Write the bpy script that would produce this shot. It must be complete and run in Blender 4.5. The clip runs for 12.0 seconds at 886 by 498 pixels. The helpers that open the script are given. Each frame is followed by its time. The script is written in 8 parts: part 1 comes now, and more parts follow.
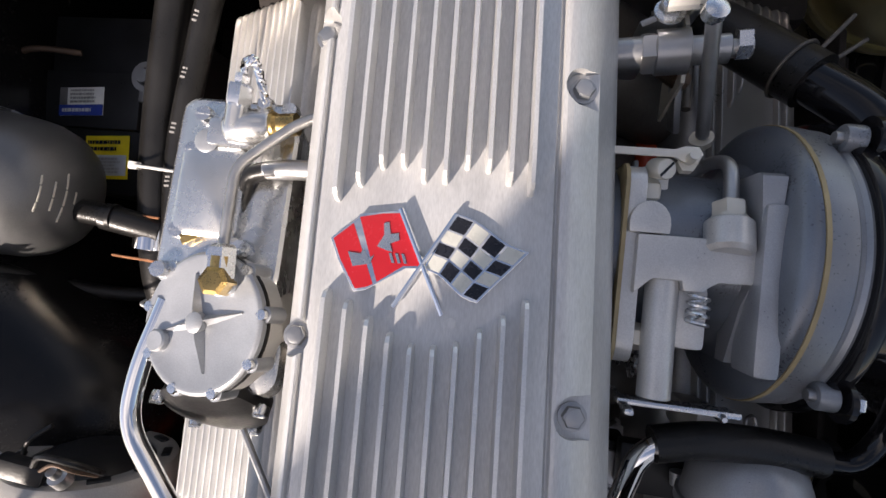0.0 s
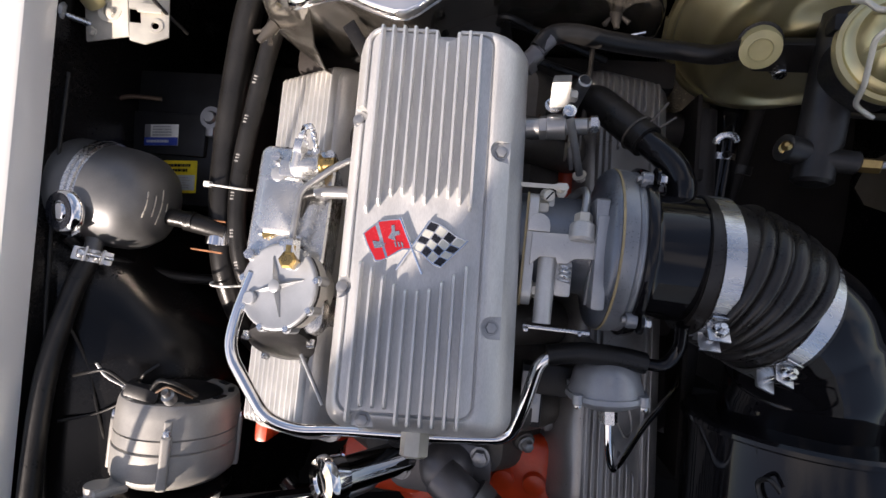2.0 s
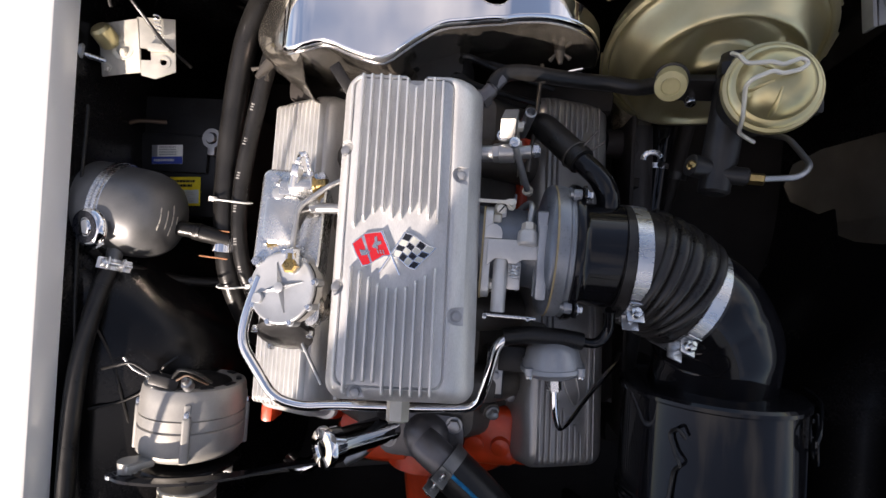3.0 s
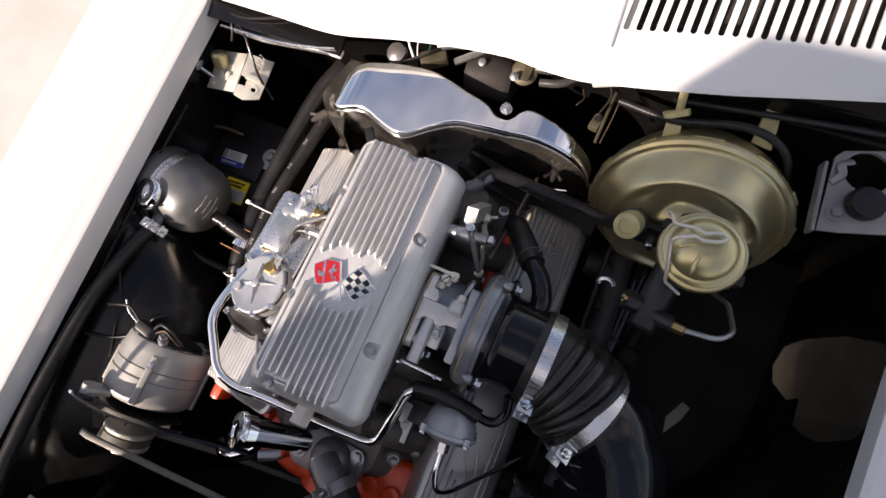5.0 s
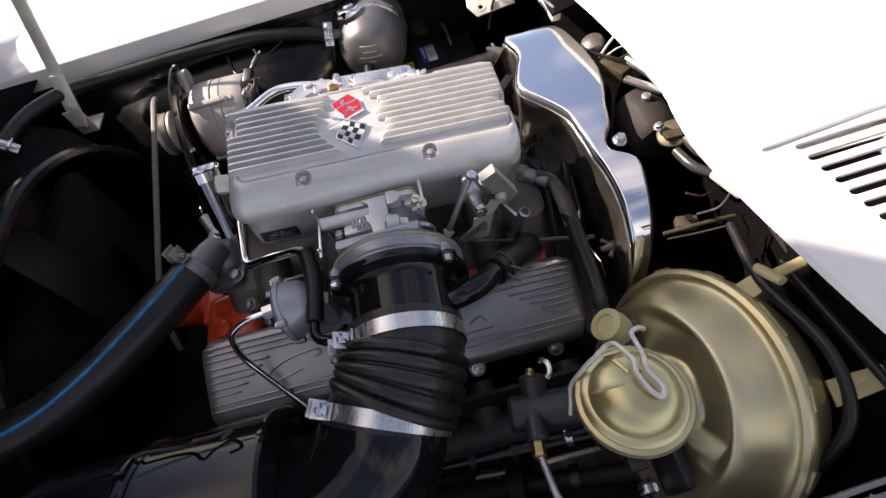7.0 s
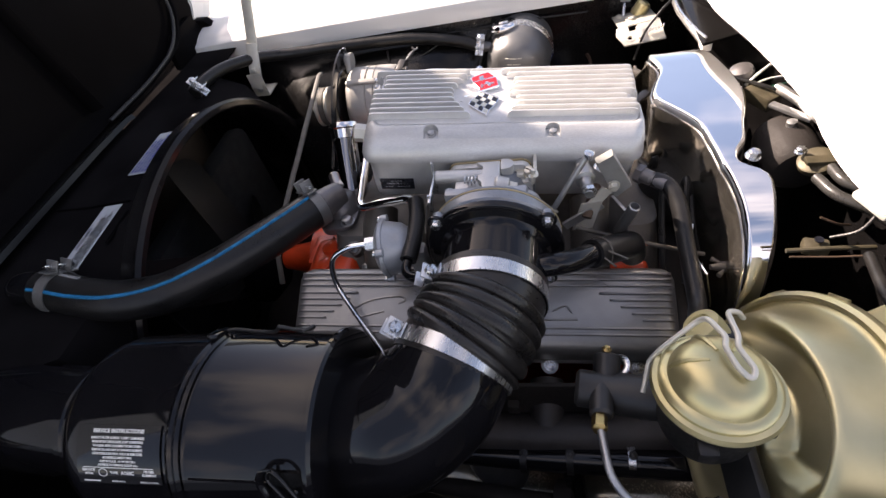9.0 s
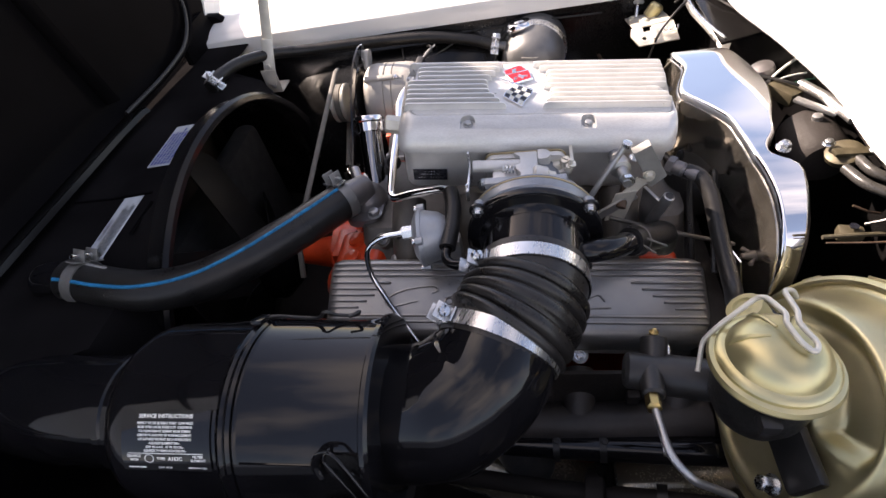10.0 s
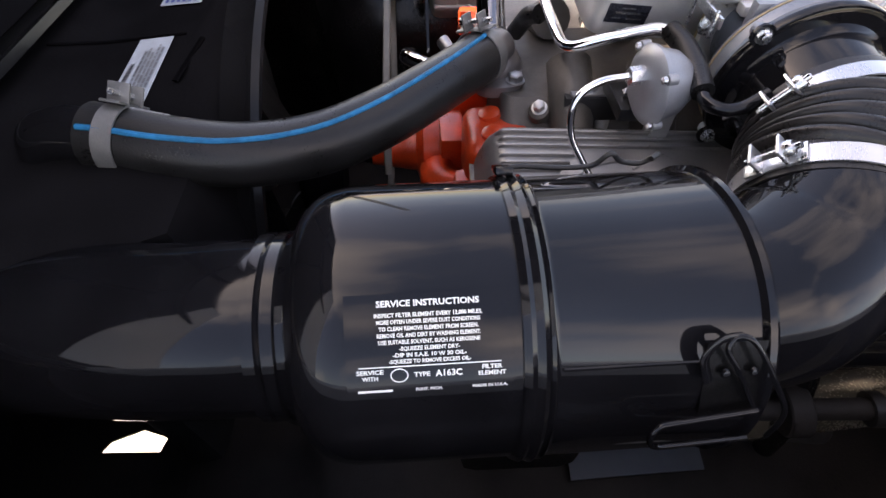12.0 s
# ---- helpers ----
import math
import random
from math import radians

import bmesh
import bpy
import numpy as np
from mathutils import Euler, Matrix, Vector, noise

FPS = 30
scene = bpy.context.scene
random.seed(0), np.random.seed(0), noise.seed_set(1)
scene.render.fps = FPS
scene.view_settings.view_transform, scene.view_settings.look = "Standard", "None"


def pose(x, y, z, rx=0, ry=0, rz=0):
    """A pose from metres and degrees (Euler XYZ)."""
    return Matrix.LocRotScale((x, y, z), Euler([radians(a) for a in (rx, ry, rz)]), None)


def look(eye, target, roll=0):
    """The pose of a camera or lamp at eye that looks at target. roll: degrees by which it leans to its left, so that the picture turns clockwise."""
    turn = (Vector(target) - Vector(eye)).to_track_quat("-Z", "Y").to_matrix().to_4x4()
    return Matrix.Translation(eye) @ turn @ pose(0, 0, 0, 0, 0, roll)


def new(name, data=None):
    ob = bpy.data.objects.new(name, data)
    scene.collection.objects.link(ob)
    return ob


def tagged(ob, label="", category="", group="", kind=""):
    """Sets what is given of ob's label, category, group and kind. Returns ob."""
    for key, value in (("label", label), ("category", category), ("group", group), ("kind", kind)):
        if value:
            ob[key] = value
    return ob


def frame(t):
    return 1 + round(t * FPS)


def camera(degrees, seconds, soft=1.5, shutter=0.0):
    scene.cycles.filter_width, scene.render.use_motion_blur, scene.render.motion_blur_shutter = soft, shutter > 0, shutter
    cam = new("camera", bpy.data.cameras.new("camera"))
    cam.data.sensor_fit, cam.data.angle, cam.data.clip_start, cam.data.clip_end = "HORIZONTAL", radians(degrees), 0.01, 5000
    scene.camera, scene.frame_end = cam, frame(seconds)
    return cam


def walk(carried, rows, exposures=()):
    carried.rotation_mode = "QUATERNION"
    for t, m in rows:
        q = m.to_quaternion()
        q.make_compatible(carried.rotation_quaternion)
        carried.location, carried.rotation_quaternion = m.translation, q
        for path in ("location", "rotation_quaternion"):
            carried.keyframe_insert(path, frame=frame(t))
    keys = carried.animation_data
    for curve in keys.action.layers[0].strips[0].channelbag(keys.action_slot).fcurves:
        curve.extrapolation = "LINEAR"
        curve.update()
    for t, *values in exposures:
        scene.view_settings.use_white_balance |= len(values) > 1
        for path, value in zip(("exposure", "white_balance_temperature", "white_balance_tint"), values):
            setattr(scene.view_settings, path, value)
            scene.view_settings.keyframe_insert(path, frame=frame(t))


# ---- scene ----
cam = camera(84.35, 12.0)
ROWS = [
    (0.0, 0.0266, -0.0040, 1.0755, 1.94, 8.52, 5.87),
    (0.5, 0.0384, -0.0084, 1.1142, 1.98, 8.82, 5.30),
    (1.0, 0.0505, -0.0131, 1.1566, 2.24, 8.79, 5.18),
    (1.5, 0.0602, -0.0170, 1.2015, 2.50, 8.67, 5.61),
    (2.0, 0.0675, -0.0161, 1.2485, 2.35, 8.18, 5.92),
    (2.5, 0.0772, -0.0095, 1.2959, 1.74, 7.28, 5.47),
    (3.0, 0.0932, -0.0062, 1.3433, 1.44, 6.60, 4.48),
    (3.2, 0.0982, -0.0032, 1.3618, 1.15, 6.28, 4.10),
    (4.8, 0.2117, -0.0074, 1.4190, 11.91, 10.77, 19.58),
    (5.0, 0.2336, -0.0044, 1.4055, 13.79, 11.08, 24.34),
    (5.5, 0.2992, 0.0073, 1.3500, 18.68, 10.76, 38.87),
    (6.0, 0.3642, 0.0250, 1.2945, 24.03, 9.03, 54.27),
    (6.5, 0.4056, 0.0519, 1.2628, 28.38, 8.31, 67.62),
    (6.7, 0.4164, 0.0656, 1.2567, 29.83, 8.62, 72.34),
    (8.3, 0.5054, 0.0914, 1.2126, 40.23, 10.21, 94.01),
    (8.5, 0.5121, 0.0827, 1.2096, 40.97, 10.13, 94.97),
    (9.0, 0.5255, 0.0639, 1.1999, 41.60, 10.13, 96.43),
    (9.5, 0.5365, 0.0437, 1.1956, 41.67, 9.70, 96.73),
    (10.0, 0.5498, 0.0058, 1.1990, 42.21, 8.80, 95.44),
    (10.5, 0.5701, -0.0790, 1.2009, 42.60, 5.72, 92.22),
    (11.0, 0.5763, -0.1769, 1.1563, 42.48, 2.24, 90.83),
    (11.5, 0.5666, -0.2476, 1.0792, 41.69, 1.71, 91.02),
    (12.0, 0.5349, -0.3217, 1.0330, 38.74, -0.43, 87.27),
]
walk(cam, [(t, pose(x, y, z, rx, ry, rz)) for t, x, y, z, rx, ry, rz in ROWS],
     [(0.0, 0.56, 7200, 18), (1.0, 0.60, 7200, 18), (2.0, 0.70, 7200, 19), (3.0, 0.84, 7250, 19), (5.0, 0.58, 7450, 21), (6.5, 0.78, 7500, 21.5), (8.5, 1.28, 7650, 22.5), (9.5, 1.46, 7650, 22.5), (10.5, 1.62, 7750, 23), (11.0, 1.72, 7800, 23.5), (11.5, 1.90, 7900, 24), (12.0, 2.32, 7900, 24)])


# ---- light ----
SUN_AZ, SUN_EL = radians(238.6), radians(36)      # where the sun stands: passenger side, ahead of the car
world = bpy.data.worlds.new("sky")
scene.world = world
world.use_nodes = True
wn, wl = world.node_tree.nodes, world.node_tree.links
wn.clear()
w_out, w_bg = wn.new("ShaderNodeOutputWorld"), wn.new("ShaderNodeBackground")
w_sky, w_mix = wn.new("ShaderNodeTexSky"), wn.new("ShaderNodeMix")
w_sky.sky_type, w_sky.sun_disc = "NISHITA", False
w_sky.sun_elevation, w_sky.sun_rotation = SUN_EL, math.pi / 2 - SUN_AZ
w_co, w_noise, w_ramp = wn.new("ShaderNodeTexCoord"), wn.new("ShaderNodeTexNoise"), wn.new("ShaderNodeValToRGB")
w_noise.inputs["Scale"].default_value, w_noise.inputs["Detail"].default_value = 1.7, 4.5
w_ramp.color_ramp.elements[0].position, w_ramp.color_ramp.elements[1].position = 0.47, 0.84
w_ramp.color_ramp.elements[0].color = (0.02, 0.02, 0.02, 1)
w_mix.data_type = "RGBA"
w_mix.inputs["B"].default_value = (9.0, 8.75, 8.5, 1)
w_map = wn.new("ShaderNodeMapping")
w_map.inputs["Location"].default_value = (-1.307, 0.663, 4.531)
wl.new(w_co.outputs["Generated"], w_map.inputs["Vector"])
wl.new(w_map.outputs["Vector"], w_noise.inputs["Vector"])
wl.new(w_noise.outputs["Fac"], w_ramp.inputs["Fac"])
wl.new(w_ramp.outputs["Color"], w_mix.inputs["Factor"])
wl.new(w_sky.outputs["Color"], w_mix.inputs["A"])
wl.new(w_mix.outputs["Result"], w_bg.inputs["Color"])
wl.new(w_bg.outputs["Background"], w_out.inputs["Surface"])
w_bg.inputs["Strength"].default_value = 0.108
sun = new("sun", bpy.data.lights.new("sun", "SUN"))
sun.data.energy, sun.data.angle, sun.data.color = 5.6, radians(0.6), (1.0, 0.955, 0.89)
s_dir = Vector((math.cos(SUN_AZ) * math.cos(SUN_EL), math.sin(SUN_AZ) * math.cos(SUN_EL), math.sin(SUN_EL)))
sun.matrix_world = look(s_dir * 20, (0, 0, 0))


# ---- materials ----
def mat(name, col, rough=0.5, metal=0.0, var=0.15, vscale=25.0, bump=0.1, bscale=500.0, coat=0.0, rvar=0.12, tint=None, spec=0.5, stretch=(1, 1, 1), grain=0.0):
    m = bpy.data.materials.new(name)
    m.use_nodes = True
    n, l = m.node_tree.nodes, m.node_tree.links
    b = n["Principled BSDF"]
    co, mp = n.new("ShaderNodeTexCoord"), n.new("ShaderNodeMapping")
    mp.inputs["Scale"].default_value = stretch
    l.new(co.outputs["Object"], mp.inputs["Vector"])
    big, fine = n.new("ShaderNodeTexNoise"), n.new("ShaderNodeTexNoise")
    big.inputs["Scale"].default_value, big.inputs["Detail"].default_value = vscale, 6
    fine.inputs["Scale"].default_value, fine.inputs["Detail"].default_value = bscale, 3
    l.new(mp.outputs["Vector"], big.inputs["Vector"])
    l.new(mp.outputs["Vector"], fine.inputs["Vector"])
    mix = n.new("ShaderNodeMix")
    mix.data_type = "RGBA"
    lo, hi = [c * (1 - var) for c in col], [min(1, c * (1 + var)) for c in (tint or col)]
    mix.inputs["A"].default_value, mix.inputs["B"].default_value = (*lo, 1), (*hi, 1)
    ramp = n.new("ShaderNodeValToRGB")
    ramp.color_ramp.elements[0].position, ramp.color_ramp.elements[1].position = 0.32, 0.68
    l.new(big.outputs["Fac"], ramp.inputs["Fac"])
    l.new(ramp.outputs["Color"], mix.inputs["Factor"])
    if grain:
        # fine speckle and darker pits over the broad tone
        pit, pr, gm = n.new("ShaderNodeTexNoise"), n.new("ShaderNodeValToRGB"), n.new("ShaderNodeMix")
        pit.inputs["Scale"].default_value, pit.inputs["Detail"].default_value = 1500.0, 3
        l.new(mp.outputs["Vector"], pit.inputs["Vector"])
        pr.color_ramp.elements[0].position, pr.color_ramp.elements[1].position = 0.28, 0.70
        g = 1 - grain
        pr.color_ramp.elements[0].color, pr.color_ramp.elements[1].color = (g, g, g, 1), (1, 1, 1, 1)
        l.new(pit.outputs["Fac"], pr.inputs["Fac"])
        gm.data_type, gm.blend_type = "RGBA", "MULTIPLY"
        gm.inputs["Factor"].default_value = 1.0
        l.new(mix.outputs["Result"], gm.inputs["A"])
        l.new(pr.outputs["Color"], gm.inputs["B"])
        l.new(gm.outputs["Result"], b.inputs["Base Color"])
    else:
        l.new(mix.outputs["Result"], b.inputs["Base Color"])
    rr = n.new("ShaderNodeMapRange")
    rr.inputs["To Min"].default_value, rr.inputs["To Max"].default_value = max(0.02, rough - rvar), rough + rvar
    add = n.new("ShaderNodeMath")
    add.operation = "ADD"
    half = n.new("ShaderNodeMath")
    half.operation = "MULTIPLY"
    half.inputs[1].default_value = 0.5
    l.new(big.outputs["Fac"], add.inputs[0])
    l.new(fine.outputs["Fac"], add.inputs[1])
    l.new(add.outputs[0], half.inputs[0])
    l.new(half.outputs[0], rr.inputs["Value"])
    rr.inputs["From Min"].default_value, rr.inputs["From Max"].default_value = 0.3, 0.7
    l.new(rr.outputs["Result"], b.inputs["Roughness"])
    b.inputs["Metallic"].default_value = metal
    b.inputs["Specular IOR Level"].default_value = spec
    b.inputs["Coat Weight"].default_value, b.inputs["Coat Roughness"].default_value = coat, 0.04
    if bump:
        bp = n.new("ShaderNodeBump")
        bp.inputs["Strength"].default_value, bp.inputs["Distance"].default_value = bump, 0.001
        l.new(fine.outputs["Fac"], bp.inputs["Height"])
        l.new(bp.outputs["Normal"], b.inputs["Normal"])
    return m


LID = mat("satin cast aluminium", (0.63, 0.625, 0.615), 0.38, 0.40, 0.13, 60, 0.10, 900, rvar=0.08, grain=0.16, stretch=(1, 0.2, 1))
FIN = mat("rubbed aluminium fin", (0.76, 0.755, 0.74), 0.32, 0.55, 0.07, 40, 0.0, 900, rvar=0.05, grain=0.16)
CAST = mat("raw cast aluminium", (0.66, 0.65, 0.625), 0.38, 0.5, 0.12, 30, 0.10, 800, grain=0.16)
POLISHED = mat("polished aluminium", (0.66, 0.66, 0.65), 0.26, 0.88, 0.10, 30, 0.05, 160, rvar=0.07, grain=0.08)
ZAMAK = mat("grey dichromate casting", (0.40, 0.415, 0.435), 0.38, 0.45, 0.16, 28, 0.08, 800, grain=0.16)
OUTERGREY = mat("blue-grey casting", (0.28, 0.295, 0.315), 0.34, 0.45, 0.22, 26, 0.06, 700, grain=0.12)
RINGGREY = mat("dark blue-grey casting", (0.17, 0.19, 0.22), 0.34, 0.45, 0.22, 26, 0.06, 700, grain=0.12)
AGED = mat("smeared old chrome", (0.42, 0.39, 0.345), 0.17, 0.93, 0.25, 28, 0.35, 38, rvar=0.12)
STEEL = mat("zinc plated steel", (0.70, 0.71, 0.72), 0.27, 1.0, 0.05, 40, 0.0, 500, rvar=0.025)
DULLSTEEL = mat("dull grey steel", (0.42, 0.42, 0.42), 0.40, 0.9, 0.12, 60, 0.04, 900)
# chrome darkened so the filler tube keeps its dark reflections from any side
DARKCHROME = mat("chrome plate with dark reflections in its colour", (0.30, 0.30, 0.31), 0.07, 1.0, 0.05, 20, 0.0, 250, rvar=0.03)
CHROME = mat("chrome plate", (0.92, 0.92, 0.93), 0.05, 1.0, 0.02, 12, 0.0, 250, rvar=0.025)
BRASS = mat("brass", (0.46, 0.32, 0.13), 0.33, 1.0, 0.2, 80, 0.03, 900)
GOLD = mat("gold cadmium plate", (0.50, 0.43, 0.215), 0.34, 0.80, 0.10, 11, 0.02, 500, rvar=0.05, tint=(0.60, 0.54, 0.33))
HOODBLACK = mat("black hood enamel", (0.0044, 0.0040, 0.0044), 0.18, 0.0, 0.3, 5, 0.02, 90, spec=0.008, rvar=0.05)
PANELBLACK = mat("flat black panel paint", (0.0105, 0.0098, 0.0102), 0.55, 0.0, 0.3, 9, 0.25, 240, spec=0.0, rvar=0.08)
CORE = mat("dusty black radiator core", (0.036, 0.036, 0.035), 0.7, 0.0, 0.25, 40, 0.3, 700, spec=0.15)
SHROUD = mat("black shroud enamel", (0.009, 0.0086, 0.009), 0.18, 0.0, 0.3, 8, 0.02, 200, spec=0.22, rvar=0.06)
# darker copy of the cover metal, holding the driver's side shade in its colour
SHADECOVER = mat("cast aluminium cover in shade tone", (0.41, 0.395, 0.375), 0.36, 0.7, 0.10, 30, 0.06, 800, grain=0.25)
GLOSS = mat("black gloss enamel", (0.0075, 0.0072, 0.0082), 0.06, 0.0, 0.3, 14, 0.0, 300, coat=0.0, rvar=0.02, spec=0.36)
SATIN = mat("black satin paint", (0.0060, 0.0056, 0.0057), 0.24, 0.0, 0.4, 9, 0.04, 350, rvar=0.08, spec=0.32)
CHASSIS = mat("dirty black chassis paint", (0.030, 0.026, 0.024), 0.60, 0.0, 0.5, 7, 0.4, 260, rvar=0.15, spec=0.2)
RUBBER = mat("black rubber", (0.0125, 0.0120, 0.0118), 0.34, 0.0, 0.35, 30, 0.2, 500, spec=0.36)
BOOT = mat("weathered grey rubber", (0.020, 0.018, 0.017), 0.32, 0.0, 0.4, 40, 0.15, 450, spec=0.4)
PLASTIC = mat("black plastic", (0.016, 0.016, 0.017), 0.38, 0.0, 0.3, 30, 0.1, 600, spec=0.3)
ORANGE = mat("orange engine enamel", (0.62, 0.055, 0.012), 0.36, 0.0, 0.25, 22, 0.35, 260, coat=0.2)
WHITE = mat("white body paint", (0.74, 0.735, 0.715), 0.16, 0.0, 0.02, 3, 0.02, 200, coat=0.7, rvar=0.05)
WHITEPLAIN = mat("white vinyl", (0.75, 0.75, 0.72), 0.5, 0.0, 0.06, 80, 0.1, 500)
TANKGREY = mat("dark silver metallic paint", (0.175, 0.177, 0.178), 0.40, 0.5, 0.14, 25, 0.04, 900, grain=0.2)
CREAM = mat("cream nylon", (0.50, 0.44, 0.22), 0.45, 0.0, 0.12, 50, 0.1, 500)
RED = mat("red enamel", (0.44, 0.014, 0.020), 0.22, 0.0, 0.06, 60, 0.05, 500, coat=0.4)
INK = mat("black enamel inlay", (0.012, 0.013, 0.018), 0.25, 0.0, 0.2, 60, 0.05, 500)
IVORY = mat("ivory enamel", (0.55, 0.55, 0.50), 0.3, 0.0, 0.06, 80, 0.05, 500)
PAPER = mat("white paper label", (0.52, 0.545, 0.56), 0.5, 0.0, 0.08, 60, 0.05, 500)
YELLOW = mat("yellow paper label", (0.80, 0.62, 0.02), 0.45, 0.0, 0.08, 60, 0.05, 500)
BLUE = mat("blue print", (0.02, 0.05, 0.30), 0.45, 0.0, 0.1, 60, 0.05, 500)
STRIPE = mat("blue paint stripe", (0.004, 0.165, 0.34), 0.5, 0.0, 0.35, 90, 0.1, 700, spec=0.15)
HOSEPRINT = mat("faded grey print", (0.26, 0.255, 0.25), 0.6, 0.0, 0.2, 200, 0.0, 500)
PRINT = mat("silver foil print", (0.93, 0.92, 0.87), 0.45, 0.0, 0.05, 200, 0.0, 500)
GASKET = mat("tan paper gasket", (0.36, 0.28, 0.15), 0.6, 0.0, 0.2, 60, 0.1, 500)
RUST = mat("heat browned iron", (0.10, 0.065, 0.045), 0.6, 0.5, 0.4, 30, 0.4, 300)
COPPER = mat("bare copper cable", (0.45, 0.20, 0.10), 0.5, 0.4, 0.3, 60, 0.1, 600)
GREEN = mat("green wire", (0.012, 0.09, 0.055), 0.45, 0.0, 0.1, 60, 0.05, 500)
ALTGREY = mat("matt grey alternator casting", (0.40, 0.385, 0.36), 0.48, 0.35, 0.12, 30, 0.08, 700, grain=0.25)
ZINC = mat("pale dulled zinc", (0.66, 0.63, 0.55), 0.42, 0.45, 0.12, 40, 0.03, 500)
FANBLACK = mat("worn black fan paint", (0.0035, 0.0034, 0.0034), 0.42, 0.0, 0.4, 18, 0.1, 300, spec=0.4)
LINK = mat("dulled zinc linkage", (0.29, 0.285, 0.27), 0.5, 0.45, 0.15, 45, 0.04, 600)
WEATHERED = mat("weathered zinc sheet", (0.27, 0.265, 0.255), 0.48, 0.6, 0.30, 16, 0.15, 300, rvar=0.12, grain=0.2)
MANIFOLD = mat("grey-black manifold iron", (0.050, 0.044, 0.042), 0.48, 0.0, 0.3, 26, 0.3, 300, spec=0.4)
IRON = mat("black painted iron", (0.019, 0.018, 0.0175), 0.40, 0.0, 0.4, 40, 0.15, 300, spec=0.45)
GRIMEAL = mat("oil stained aluminium", (0.125, 0.112, 0.098), 0.5, 0.5, 0.35, 22, 0.2, 400, grain=0.2)
DARKCAST = mat("dark grey cast iron", (0.17, 0.16, 0.16), 0.38, 0.5, 0.2, 30, 0.15, 500)
BELT = mat("worn dark belt", (0.105, 0.097, 0.082), 0.55, 0.0, 0.2, 60, 0.1, 500)
BAND = mat("brushed zinc band", (0.70, 0.705, 0.71), 0.30, 0.92, 0.20, 30, 0.08, 300, rvar=0.10, stretch=(1, 1, 0.25))
BRONZE = mat("dull bronze plate", (0.085, 0.072, 0.045), 0.5, 0.4, 0.25, 60, 0.05, 500)
GREYHOSE = mat("grey rubber hose", (0.045, 0.044, 0.042), 0.30, 0.0, 0.2, 40, 0.05, 500)
LINER = mat("dusty beige liner", (0.30, 0.265, 0.215), 0.7, 0.0, 0.25, 9, 0.2, 300)
PLATE = mat("dull blue-grey paint", (0.11, 0.125, 0.145), 0.42, 0.0, 0.12, 12, 0.05, 300)
PIPE = mat("heat tinted steel pipe", (0.44, 0.39, 0.30), 0.24, 0.65, 0.25, 14, 0.05, 400)
CONCRETE = mat("pale concrete", (0.44, 0.43, 0.405), 0.85, 0.0, 0.12, 2.5, 0.3, 60)


# ---- building blocks ----
def ease(t):
    t = max(0.0, min(1.0, t))
    return t * t * (3 - 2 * t)


def V(*a):
    return Vector(a)


def tf(bm, m):
    bm.transform(m)
    return bm


def join(*bms):
    out = bmesh.new()
    for b in bms:
        me = bpy.data.meshes.new("tmp")
        b.to_mesh(me)
        out.from_mesh(me)
        bpy.data.meshes.remove(me)
        b.free()
    return out


def frame_on(p, d, up=(0, 0, 1)):
    """Matrix with its z axis along d at p."""
    z = Vector(d).normalized()
    u = Vector(up)
    if abs(z.dot(u.normalized())) > 0.98:
        u = Vector((0, 1, 0))
    x = u.cross(z).normalized()
    y = z.cross(x)
    m = Matrix((x, y, z)).transposed().to_4x4()
    m.translation = Vector(p)
    return m


def box(c, s, bevel=0.002, m=None, seg=2):
    bm = bmesh.new()
    bmesh.ops.create_cube(bm, size=1)
    bmesh.ops.scale(bm, vec=s, verts=bm.verts)
    if bevel:
        bmesh.ops.bevel(bm, geom=bm.edges[:], offset=bevel, segments=seg, affect="EDGES", profile=0.6)
    bmesh.ops.translate(bm, vec=c, verts=bm.verts)
    return tf(bm, m) if m else bm


def lathe(prof, p=(0, 0, 0), d=(0, 0, 1), n=32, loop=False, m=None):
    bm = bmesh.new()
    rings = []
    for r, h in prof:
        if r < 1e-6:
            rings.append([bm.verts.new((0, 0, h))])
        else:
            rings.append([bm.verts.new((r * math.cos(2 * math.pi * i / n), r * math.sin(2 * math.pi * i / n), h)) for i in range(n)])
    pairs = list(zip(rings, rings[1:])) + ([(rings[-1], rings[0])] if loop else [])
    for a, b in pairs:
        for i in range(n):
            j = (i + 1) % n
            if len(a) == 1 and len(b) == 1:
                continue
            if len(a) == 1:
                bm.faces.new((a[0], b[j], b[i]))
            elif len(b) == 1:
                bm.faces.new((a[i], a[j], b[0]))
            else:
                bm.faces.new((a[i], a[j], b[j], b[i]))
    if not loop:
        for ring, flip in ((rings[0], True), (rings[-1], False)):
            if len(ring) > 1:
                bm.faces.new(ring[::-1] if flip else ring)
    bmesh.ops.recalc_face_normals(bm, faces=bm.faces)
    return tf(bm, m if m else frame_on(p, d))


def curve(pts, k=6):
    """Smooth path through points."""
    p = [Vector(q) for q in pts]
    if len(p) < 3 or k < 2:
        return p
    p = [2 * p[0] - p[1]] + p + [2 * p[-1] - p[-2]]
    out = []
    for a, b, c, d in zip(p, p[1:], p[2:], p[3:]):
        for i in range(k):
            t = i / k
            out.append(0.5 * (2 * b + (c - a) * t + (2 * a - 5 * b + 4 * c - d) * t * t + (3 * b - a - 3 * c + d) * t ** 3))
    return out + [p[-2]]


